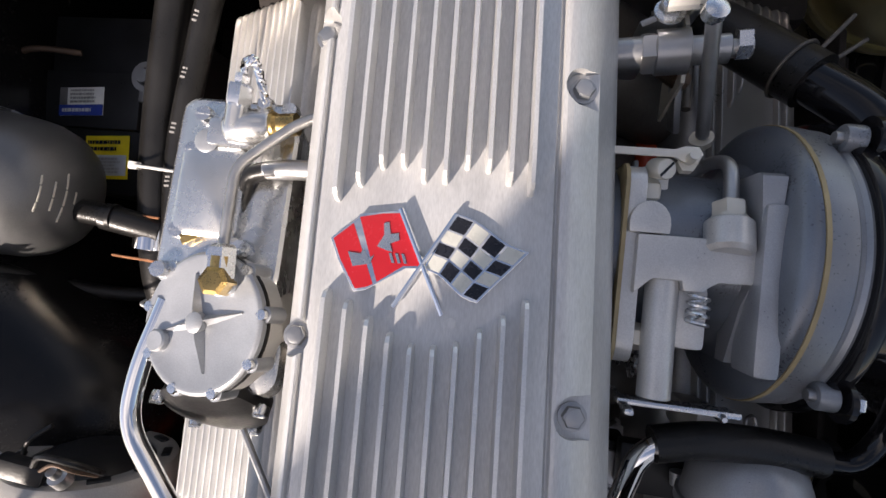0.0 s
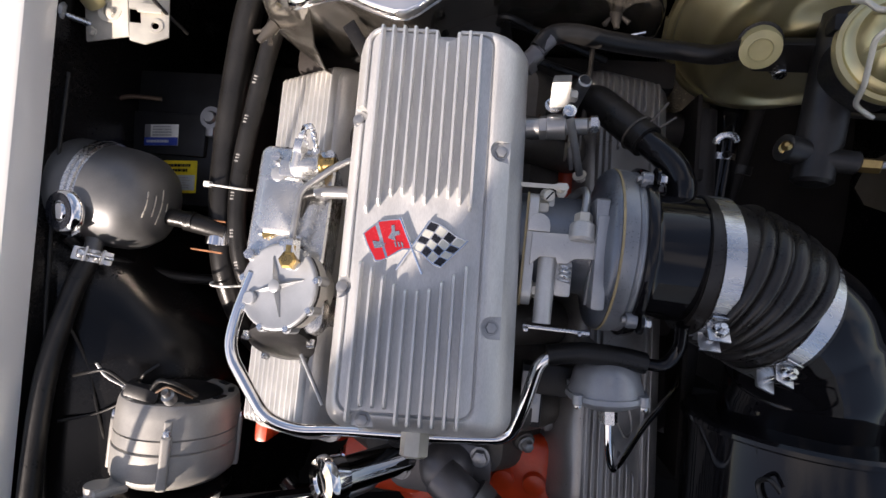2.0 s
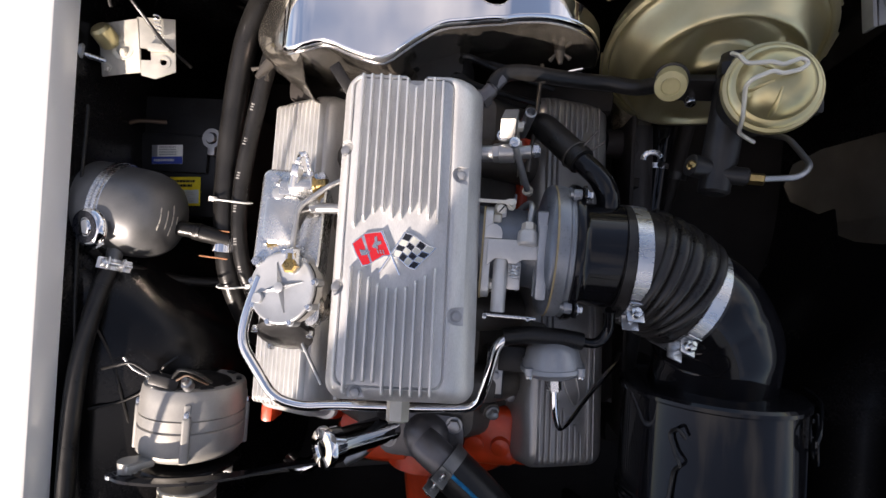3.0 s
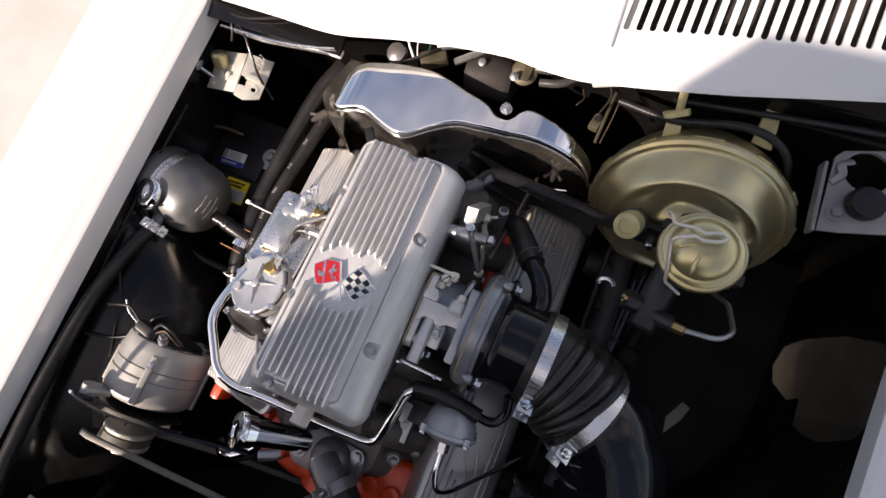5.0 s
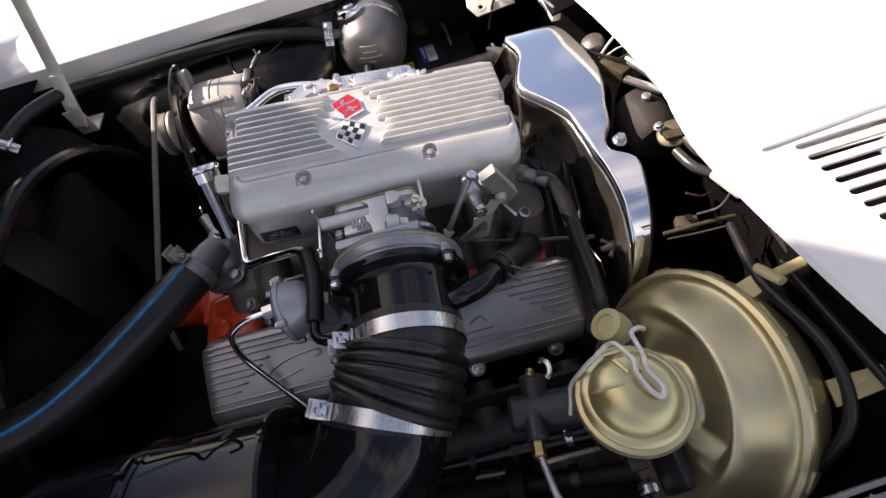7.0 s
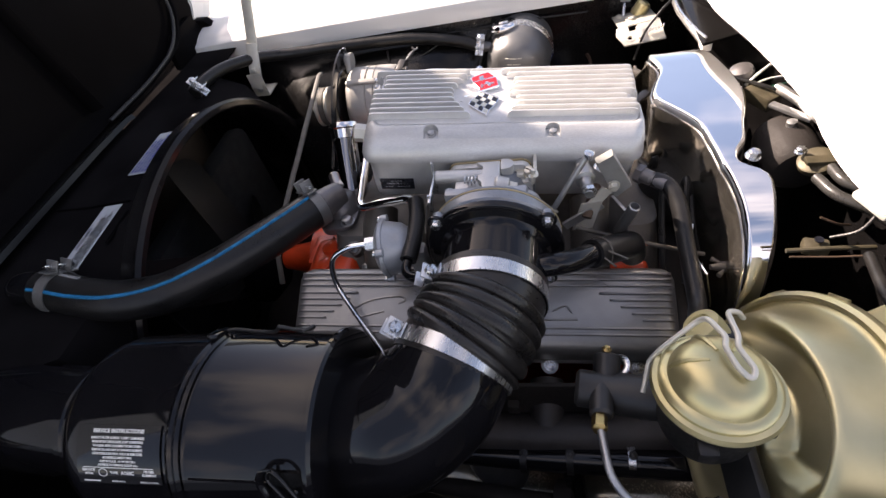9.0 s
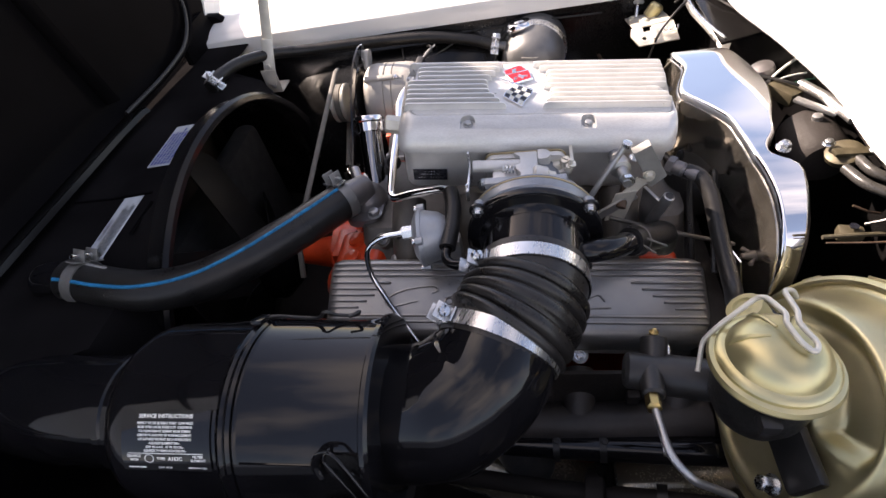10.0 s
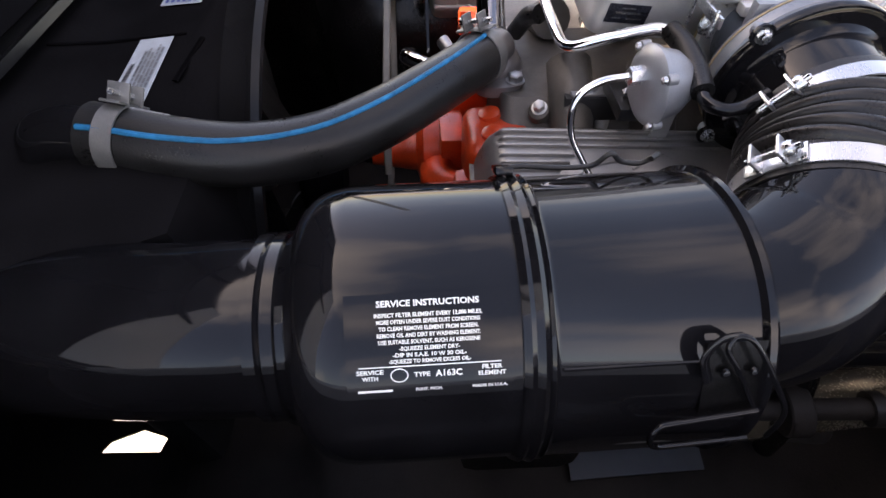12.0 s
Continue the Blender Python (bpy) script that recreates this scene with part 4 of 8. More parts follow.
def valve_cover(side):
    """side 1: driver's side, -1: passenger's side."""
    m0 = pose(0.0, -0.026 if side > 0 else -0.006, 0.70 if side > 0 else 0.708, -4.5, 0, 2.0) @ pose(0.186 * side, 0, 0, 0, 24 * side, 0)
    vc = thing("valve_cover", (0, 0, 0), "finned cast aluminium valve cover on the cylinder head", "valve cover", "valve covers", m=m0)
    w, L = (0.060, 0.247) if side > 0 else (0.056, 0.225)

    def lev(z, gx, gy):
        return [(x, y, z) for x, y in rrect(-w + gx, w - gx, -L + gy, L - gy, 0.018, 6)]

    # sunlit passenger cover and fins get lighter metal, shaded driver's cover a darker copy
    met = LID if side < 0 else SHADECOVER
    zb = -0.070 if side > 0 else -0.052      # the driver's cover has the deeper skirt
    body = part("cover", loft([lev(zb, 0, 0), lev(zb + 0.006, 0, 0), lev(zb + 0.008, 0.004, 0.004), lev(-0.02, 0.006, 0.007), lev(-0.004, 0.009, 0.012), lev(0.002, 0.014, 0.018), lev(0.004, 0.02, 0.026)], m0.copy()), met, vc)
    if side > 0:
        # long ribs along both edges, short staggered flutes at the ends of the middle field
        runs = [(x, [(-L + 0.020, L - 0.020)]) for x in (-0.0420, -0.0345, -0.0270, 0.0245, 0.0320)]
        runs += [(x, [(-L + 0.020, -L + 0.092 - 0.010 * k), (L - 0.100 + 0.012 * k, L - 0.020)]) for k, x in enumerate((-0.0175, -0.0095, -0.0015, 0.0065, 0.0145))]
    else:
        runs = [(0.008 - 0.0082 * i, [(-L + 0.022, L - 0.022)] if i < 3 or i > 4 else [(-L + 0.022, -L + 0.10), (L - 0.13, L - 0.022)]) for i in range(-4, 7)]
    for x, ends in runs:
        zt = 0.0085 if side > 0 else 0.0115
        for a, b in ends:
            st = [(a - 0.006, -0.006), (a - 0.002, zt - 0.003), (a + 0.002, zt - 0.0005), (a + 0.006, zt), (b - 0.006, zt), (b - 0.002, zt - 0.0005), (b + 0.002, zt - 0.003), (b + 0.006, -0.006)]
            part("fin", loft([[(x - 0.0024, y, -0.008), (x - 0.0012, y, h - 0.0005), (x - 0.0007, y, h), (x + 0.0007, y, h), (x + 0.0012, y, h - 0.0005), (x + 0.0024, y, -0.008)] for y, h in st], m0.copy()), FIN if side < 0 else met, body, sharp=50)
    if side > 0:
        # raised scroll across the middle field, kept as plain strokes
        strokes = [[(0.006, -0.118), (0.013, -0.150), (0.005, -0.158), (-0.008, -0.135), (-0.013, -0.100), (-0.008, -0.092), (-0.004, -0.100)],
                   [(0.008, -0.084), (0.002, -0.080), (0.002, -0.074), (0.008, -0.072), (0.010, -0.078), (0.008, -0.084)],
                   [(0.009, 0.020), (-0.004, 0.030), (-0.012, 0.034)], [(-0.004, 0.020), (-0.005, 0.046)],
                   [(0.009, 0.050), (-0.003, 0.062), (-0.006, 0.070), (0.004, 0.066), (0.008, 0.078)], [(0.014, 0.000), (0.015, 0.060), (0.014, 0.118)], [(0.004, 0.090), (-0.002, 0.104), (0.006, 0.112)]]
        for pts in strokes:
            part("raised_line", sweep([m0 @ p for p in curve([(x, y, 0.0046) for x, y in pts], 6)], 0.0013, 6), met, body)
    for sx in (1, -1):
        for y in (-0.19, -0.065, 0.09, 0.20) if sx * side > 0 else (-0.15, 0.0, 0.15):
            x = sx * (w + 0.003)
            part("bolt_tab", lathe([(0.011, zb), (0.011, zb + 0.006)], n=16, m=m0 @ Matrix.Translation((x, y, 0))), met, vc)
            part("bolt", hexbolt(m0 @ V(x, y, zb + 0.006), m0.to_3x3() @ V(0, 0, 1), 0.006, 0.006), STEEL, vc)
    return vc


valve_cover(1)
valve_cover(-1)

# axis of the air meter, from the plenum out towards the driver's side
AO = V(0.1405, 0.010, 0.789)
AX = V(1.0, -0.02, -0.04).normalized()
AM = frame_on(AO, AX)


def air_meter():
    am = thing("air_meter", (0, 0, 0), "grey cast fuel injection air meter on the plenum side", "engine part", m=AM)
    # plenum-side flange and throttle barrel
    yz = Matrix(((0, 0, 1, 0), (1, 0, 0, 0), (0, 1, 0, 0), (0, 0, 0, 1)))      # a y-z outline, thickness along x
    part("flange", prism(rrect(-0.045, 0.050, 0.755, 0.837, 0.011, 5), 0.0755, 0.0835, 0.001, yz.copy()), CAST, am)
    part("flange_gasket", prism(rrect(-0.0462, 0.0512, 0.754, 0.8382, 0.012, 5), 0.0736, 0.0754, 0, yz.copy()), GASKET, am)
    part("throttle_barrel", lathe([(0.043, -0.075), (0.043, -0.013), (0.046, -0.009), (0.052, -0.006), (0.060, -0.003)], m=AM.copy(), n=48), RINGGREY, am)
    part("inner_ring", lathe([(0.044, -0.0065), (0.060, -0.0055), (0.0675, -0.0035), (0.0705, -0.0010), (0.0718, 0.0010), (0.0722, 0.0022), (0.0722, 0.0035), (0.05, 0.0035)], m=AM.copy(), n=72), RINGGREY, am)
    part("gasket_ring", lathe([(0.055, 0.0037), (0.0728, 0.0037), (0.0728, 0.0056), (0.055, 0.0056)], m=AM.copy(), n=64), GASKET, am)
    part("outer_ring", lathe([(0.05, 0.0057), (0.0722, 0.0057), (0.0726, 0.0110), (0.0720, 0.0165), (0.0702, 0.0182), (0.0702, 0.0200), (0.0716, 0.0215), (0.0712, 0.0260), (0.05, 0.0262)], m=AM.copy(), n=72), OUTERGREY, am)
    part("black_collar_ring", lathe([(0.05, 0.0225), (0.0735, 0.0225), (0.0750, 0.0235), (0.0755, 0.0260), (0.0745, 0.0300), (0.0720, 0.0315), (0.05, 0.0315)], m=AM.copy(), n=72), GLOSS, am, "gloss black clamp ring")
    for a in (41, 139, 221, 319):
        q = AM @ V(0.0755 * math.cos(radians(a)), 0.0755 * math.sin(radians(a)), 0.0185)
        ear = part("ear", lathe([(0.0056, 0.0), (0.0062, 0.001), (0.0062, 0.008)], q, AX, 20), OUTERGREY, am)
        part("ear_bolt", lathe([(0.0026, -0.003), (0.0028, -0.002), (0.0028, 0.0)], q, AX, 10), DULLSTEEL, ear)
    # cast arm and ribs on the upper side
    arm = prism([(0.080, -0.0115), (0.088, -0.0035), (0.1005, -0.0035), (0.1015, -0.008), (0.1105, -0.008), (0.1115, -0.006), (0.116, -0.0030), (0.1370, -0.0020), (0.1370, 0.0170), (0.080, 0.0165)], 0.826, 0.8420, 0.0015)
    part("upper_arm", arm, CAST, am)
    part("rib", loft([[(0.1335 - w, y, 0.812), (0.1335 + w, y, 0.812), (0.1335 + w, y, z), (0.1335 - w, y, z)] for y, w, z in ((-0.040, 0.0050, 0.822), (-0.012, 0.0046, 0.834), (-0.002, 0.0032, 0.840), (0.016, 0.0030, 0.843), (0.030, 0.0040, 0.846), (0.046, 0.0052, 0.846), (0.048, 0.0048, 0.842))]), ZAMAK, am)
    part("cast_lip", join(box((0.1355, -0.004, 0.8365), (0.011, 0.076, 0.024), 0.003), box((0.1335, 0.030, 0.828), (0.006, 0.030, 0.016), 0.0025)), ZAMAK, am)
    part("shaft_housing", lathe([(0.0075, 0), (0.0075, 0.070), (0.0066, 0.072)], (0.0945, -0.058, 0.8355), (0, 1, -0.04), 24), CAST, am)
    half = [(0.0850 + 0.0092 * math.cos(radians(t)), 0.0215 + 0.0105 * math.sin(radians(t))) for t in range(0, 181, 15)]
    part("stop_tab", prism([(0.0940, 0.0170)] + half + [(0.0760, 0.0170)], 0.818, 0.8415, 0.0012), CAST, am)
    part("side_block", box((0.0900, 0.042, 0.812), (0.014, 0.020, 0.020), 0.0025), CAST, am)
    part("side_bolt", hexbolt((0.0835, 0.0385, 0.822), (1, 0, 0.1), 0.0072, 0.008), ZINC, am)
    part("side_bolt", hexbolt((0.0835, -0.0320, 0.827), (1, 0, 0.1), 0.0066, 0.007), ZINC, am)
    part("vent_boss", lathe([(0.0085, -0.002), (0.0105, 0.0), (0.0105, 0.0125), (0.0095, 0.0135), (0, 0.0135)], (0.1195, 0.0125, 0.8405), (0.04, 0.93, -0.3), 28), CAST, am)
    part("vent_nut", join(lathe([(0.0066, 0), (0.0078, 0.0005), (0.0078, 0.002)], (0.1203, 0.0255, 0.8362), (0.04, 0.93, -0.3), 24), lathe([(0.0074, 0.002), (0.0076, 0.0025), (0.0076, 0.0088), (0.0066, 0.0096)], (0.1203, 0.0255, 0.8362), (0.04, 0.93, -0.3), 6)), ZINC, am)
    part("vent_pipe", sweep(rounded([(0.1212, 0.0345, 0.8335), (0.1230, 0.0560, 0.8255), (0.119, 0.0590, 0.806), (0.104, 0.045, 0.785)], 0.009, 7), 0.0034, 14), DULLSTEEL, am)
    part("spring_seat", box((0.1085, -0.020, 0.829), (0.014, 0.030, 0.010), 0.003), CAST, am)
    # idle spring, lever and pin
    coil = [V(0.1088 + 0.0044 * math.cos(t), -0.0225 + 0.0135 * t / 22, 0.8400 + 0.0044 * math.sin(t)) for t in [i * 0.4 for i in range(56)]]
    part("idle_spring", sweep(coil, 0.0010, 6), STEEL, am)
    part("lever", box((0.107, -0.0625, 0.828), (0.055, 0.003, 0.010), 0.001), STEEL, am)
    part("lever_plate", box((0.082, -0.0635, 0.825), (0.004, 0.003, 0.045), 0.001), STEEL, am)
    part("lever_pin", lathe([(0.0022, 0), (0.0022, 0.022), (0.0012, 0.024)], (0.126, -0.064, 0.812), (0, 0, 1), 10), STEEL, am)
    part("lever", prism([(0.0655, 0.0535), (0.094, 0.0535), (0.098, 0.0515), (0.1045, 0.0515), (0.1065, 0.0555), (0.1045, 0.0590), (0.098, 0.0588), (0.094, 0.0572), (0.0655, 0.0572)], 0.835, 0.837, 0.0005), ZINC, am)
    part("lever_screw", lathe([(0.0050, 0), (0.0050, 0.010), (0.0044, 0.0108), (0, 0.0108)], (0.0885, 0.050, 0.826), (0.25, -0.2, 0.9), 20), ZINC, am)
    part("screw_slot", box((0, 0, 0.0109), (0.0085, 0.0012, 0.0006), 0, frame_on((0.0885, 0.050, 0.826), (0.25, -0.2, 0.9))), INK, am)
    part("lever_nut", join(lathe([(0.0046, 0), (0.0046, 0.005)], (0.1010, 0.0515, 0.829), (0, 0.1, 1), 6), lathe([(0.0024, -0.005), (0.0024, 0.014)], (0.1010, 0.0525, 0.829), (0, 0.1, 1), 12)), ZINC, am)
    for y, z in ((-0.047, 0.805), (-0.047, 0.772)):
        part("flange_bolt", hexbolt((0.090, y, z), (1, 0, 0), 0.0075, 0.008), STEEL, am)
    return am


air_meter()

# centre line of the intake duct: black collar, rubber boot, elbow
P0, P1 = AO + AX * 0.0285, V(0.212, 0.006, 0.786)
PA, PB = V(0.232, 0.003, 0.785), V(0.297, -0.028, 0.772)
NB = V(0.90, -0.36, -0.22).normalized()


def duct_line(n=40):
    pts = curve([P1 - AX * 0.02, P1, PA, V(0.268, -0.010, 0.780), PB, PB + NB * 0.03], 10)
    return pts


def intake_collar():
    c = thing("intake_collar", (0, 0, 0), "glossy black intake collar bolted to the air meter", "duct", m=frame_on(P0, AX))
    m = frame_on(P0, AX)
    part("collar", lathe([(0.050, 0), (0.074, 0), (0.074, 0.0025), (0.061, 0.004), (0.0575, 0.008), (0.0565, 0.012), (0.0565, 0.073), (0.052, 0.073), (0.052, 0.0)], m=m.copy(), n=64, loop=True), GLOSS, c)
    for a in (41, 139, 221, 319):
        q = m @ V(0.0765 * math.cos(radians(a)), 0.0765 * math.sin(radians(a)), 0.0)
        ear = part("ear", lathe([(0.0095, 0), (0.0095, 0.0025)], q, AX, 20), GLOSS, c)
        part("bolt", hexbolt(q + AX * 0.0025, AX, 0.0052, 0.006), STEEL, ear)


intake_collar()


def boot():
    b = thing("intake_boot", PA, "ribbed grey-black rubber intake boot between two clamps", "hose")
    path = duct_line()
    # arc length decides the ribs
    acc, s = [0.0], 0.0
    for p, q in zip(path, path[1:]):
        s += (q - p).length
        acc.append(s)
    sA = min(range(len(path)), key=lambda i: (path[i] - PA).length)
    sB = min(range(len(path)), key=lambda i: (path[i] - PB).length)
    lo, hi = acc[sA] - 0.016, acc[sB] + 0.012
    fine, rad = [], []
    N = 130
    for i in range(N + 1):
        t = lo + (hi - lo) * i / N
        j = max(k for k in range(len(acc)) if acc[k] <= t + 1e-9)
        j = min(j, len(path) - 2)
        u = (t - acc[j]) / max(1e-9, acc[j + 1] - acc[j])
        fine.append(path[j].lerp(path[j + 1], u))
        a, z = acc[sA] + 0.009, acc[sB] - 0.009
        if t < a or t > z:
            rad.append(0.0605)
        else:
            ph = (t - a) / (z - a) * 5
            rad.append(0.0600 + 0.0062 * abs(math.sin(math.pi * ph)) ** 0.55)
    n0 = next(i for i in range(N) if rad[i + 1] != 0.0605)
    n1 = max(i for i in range(N) if rad[i] != 0.0605) + 1
    part("cuff", sweep(fine[:n0 + 1], rad[:n0 + 1], 56), BOOT, b)
    part("bellows", sweep(fine[n0:n1 + 1], rad[n0:n1 + 1], 56), BOOT, b)
    part("cuff", sweep(fine[n1:], rad[n1:], 56), BOOT, b)


boot()


def hose_clamp(name, p, axis, r, ang, label, screw_dir, toward=None, big=1.0, metal=None):
    """A flat steel band round a hose, with its screw block at an angle."""
    c = thing(name, p, label, "clamp", "hose clamps", m=frame_on(p, axis))
    m = frame_on(p, axis)
    part("band", lathe([(r, -0.0075), (r + 0.0014, -0.0075), (r + 0.0014, 0.0075), (r, 0.0075)], m=m.copy(), n=64, loop=True), metal or BAND, c)
    if toward:
        q = m.inverted() @ Vector(toward)
        ang = math.degrees(math.atan2(q.y, q.x))
    f = m @ Matrix.Rotation(radians(ang), 4, "Z") @ Matrix.Translation((r + 0.006 * big, 0, 0)) @ Matrix.Scale(big, 4)
    for s in (-1, 1):
        part("lug", join(box((0.002, s * 0.009, 0), (0.017, 0.0022, 0.017), 0.0008, f.copy()), box((-0.0052, s * 0.0145, 0), (0.0022, 0.012, 0.0155), 0.0008, f.copy())), metal or BAND, c)
    g = f @ Matrix.Translation((0.002, 0, 0))
    part("screw", join(lathe([(0.0026, -0.020), (0.0026, 0.016)], n=12, m=g @ Matrix.Rotation(radians(-90), 4, "X")), lathe([(0.0068, -0.0085), (0.0068, -0.0065)], n=6, m=g @ Matrix.Rotation(radians(-90), 4, "X")), screw(g @ V(0, screw_dir * 0.0102, 0), g.to_3x3() @ V(0, screw_dir, 0), 0.0062, 0.0055)), STEEL, c)
    part("screw_slot", box((0, 0, 0.0062), (0.0100, 0.0014, 0.0006), 0, frame_on(g @ V(0, screw_dir * 0.0102, 0), g.to_3x3() @ V(0, screw_dir, 0)) @ Matrix.Rotation(0.7, 4, "Z")), INK, c)
    return c


hose_clamp("hose_clamp", PA, (PB - PA).lerp(AX, 0.7), 0.0612, 0, "bright zinc steel band clamp on the rubber intake boot", -1, (0.215, -0.062, 0.83), 1.0)
hose_clamp("hose_clamp", PB, NB, 0.0612, 0, "bright zinc steel band clamp on the rubber intake boot", -1, (0.274, -0.077, 0.814), 1.0)

# air cleaner
CO = V(0.349, -0.137, 0.729)       # middle of the can's rear end
CD = V(0.02, -1.0, 0.0).normalized()
CM = frame_on(CO, CD)
CR = 0.0965


def air_cleaner():
    ac = thing("air_cleaner", CO, "glossy black painted air cleaner canister with service label", "air cleaner", m=CM)
    part("rear_shell", lathe([(0.05, -0.004), (0.075, -0.006), (CR + 0.001, -0.003), (CR + 0.0035, 0.0), (CR + 0.0035, 0.004), (CR, 0.006), (CR, 0.116), (CR + 0.002, 0.119), (CR, 0.122)], m=CM.copy(), n=96), GLOSS, ac)
    part("band", lathe([(CR - 0.01, 0.122), (CR + 0.0015, 0.122), (CR + 0.0035, 0.125), (CR + 0.0015, 0.129), (CR + 0.003, 0.132), (CR + 0.001, 0.136), (CR - 0.01, 0.136)], m=CM.copy(), n=96), GLOSS, ac)
    dome = [(CR - 0.001, 0.136), (CR - 0.0015, 0.232)] + [(0.064 + (CR - 0.066) * math.cos(radians(a)) ** 0.9 * 1.0, 0.232 + 0.036 * math.sin(radians(a))) for a in range(10, 90, 10)] + [(0.064, 0.270), (0.062, 0.287)]
    part("front_shell", lathe(dome, m=CM.copy(), n=96), GLOSS, ac)
    # neck clamp and snorkel to the nose
    part("neck_band", lathe([(0.058, 0.276), (0.0655, 0.276), (0.0655, 0.283), (0.0635, 0.285), (0.0655, 0.287), (0.0655, 0.294), (0.058, 0.294)], m=CM.copy(), n=48), GLOSS, ac)
    sn = curve([CO + CD * 0.285, CO + CD * 0.33, CO + CD * 0.39 + V(-0.005, 0, -0.004), CO + CD * 0.47 + V(-0.02, 0, -0.02), CO + CD * 0.56 + V(-0.04, 0, -0.05)], 6)
    part("snorkel", sweep(sn, [0.0615] * len(sn), 40, 1.0), GLOSS, ac)
    # elbow up to the boot
    el = curve([PB - NB * 0.012, PB + NB * 0.02, V(0.330, -0.050, 0.758), V(0.346, -0.078, 0.745), V(0.350, -0.105, 0.735), CO + V(0, 0.006, 0), CO - V(0, 0.01, 0)], 7)
    part("elbow", sweep(el, [0.0575 + 0.010 * min(1, i / 22) for i in range(len(el))], 56), GLOSS, ac)
    part("elbow_seam", sweep([p + (V(0.055, 0.03, -0.03).normalized() * (0.0577 + 0.010 * min(1, (i + 8) / 22))) for i, p in enumerate(el[8:-8])], 0.0016, 8), GLOSS, ac)
    return ac


AC = air_cleaner()


def can_at(h, deg, lift=0.0):
    """A point on the can: h along it, deg up from the driver's side."""
    a = radians(deg)
    return CO + CD * h + V(math.cos(a), 0, math.sin(a)) * (CR + lift)


def can_latches():
    """Wire latches at the rear rim, with their black strap and lever."""
    side = part("latch_plate", loft([[can_at(h, d, l) for h, d in ((0.036, 46), (0.036, 20), (0.002, 20), (0.002, 46))] for l in (-0.004, 0.003)]), SATIN, AC)
    for h in (0.026, 0.010):
        part("rivet", lathe([(0.0028, 0), (0.002, 0.0015), (0, 0.0018)], can_at(h, 36, 0.003), can_at(0, 36, 1) - can_at(0, 36), 12), GLOSS, side)
    part("latch_wire", sweep(curve([can_at(0.008, 24, 0.006), can_at(0.022, 38, 0.008), can_at(0.030, 45, 0.010), can_at(0.026, 49, 0.012), can_at(0.016, 46, 0.013), can_at(-0.004, 28, 0.010), can_at(-0.010, 19, 0.008), can_at(-0.014, 5, 0.004)], 6), 0.0016, 10), GLOSS, AC)
    part("latch_strap", sweep(curve([can_at(0.036, 34, 0.004), can_at(0.040, 42, 0.006), can_at(0.034, 48, 0.010), can_at(0.024, 49, 0.010)], 6), 0.0035, 10, 0.5), GLOSS, AC)
    part("latch_lever", sweep(rounded([can_at(0.006, 23, 0.007), can_at(0.062, 21, 0.010), can_at(0.066, 16, 0.012), can_at(0.060, 10, 0.010), can_at(0.002, 8, 0.006)], 0.006), 0.0019, 10), GLOSS, AC)
    part("body_seam", sweep([can_at(0.113, 39.5, 0.0), can_at(0.038, 39.5, 0.0)], 0.0011, 6), GLOSS, AC)
    # wire clip lying over the top towards the engine
    part("top_clip", sweep(curve([can_at(0.136, 128, 0.004), can_at(0.120, 131, 0.007), can_at(0.092, 130, 0.005), can_at(0.070, 128, 0.006), can_at(0.060, 124, 0.014), can_at(0.050, 128, 0.008), can_at(0.034, 131, 0.006), can_at(0.026, 126, 0.012), can_at(0.034, 122, 0.010)], 6), 0.0019, 10), IRON, AC)
    part("top_clip_tab", box((0, 0, 0), (0.012, 0.022, 0.006), 0.002, frame_on(can_at(0.132, 126, 0.006), can_at(0, 126, 1) - can_at(0, 126))), GLOSS, AC)


can_latches()


def on_can(bm, ang0, h0, lift):
    """Bends a flat sheet (x along the can, y round it) onto the can."""
    for v in bm.verts:
        a = ang0 + v.co.y / CR
        r = CR + lift + v.co.z
        v.co = V(r * math.cos(a), r * math.sin(a), h0 - v.co.x)
    bm.transform(CM)
    return bm


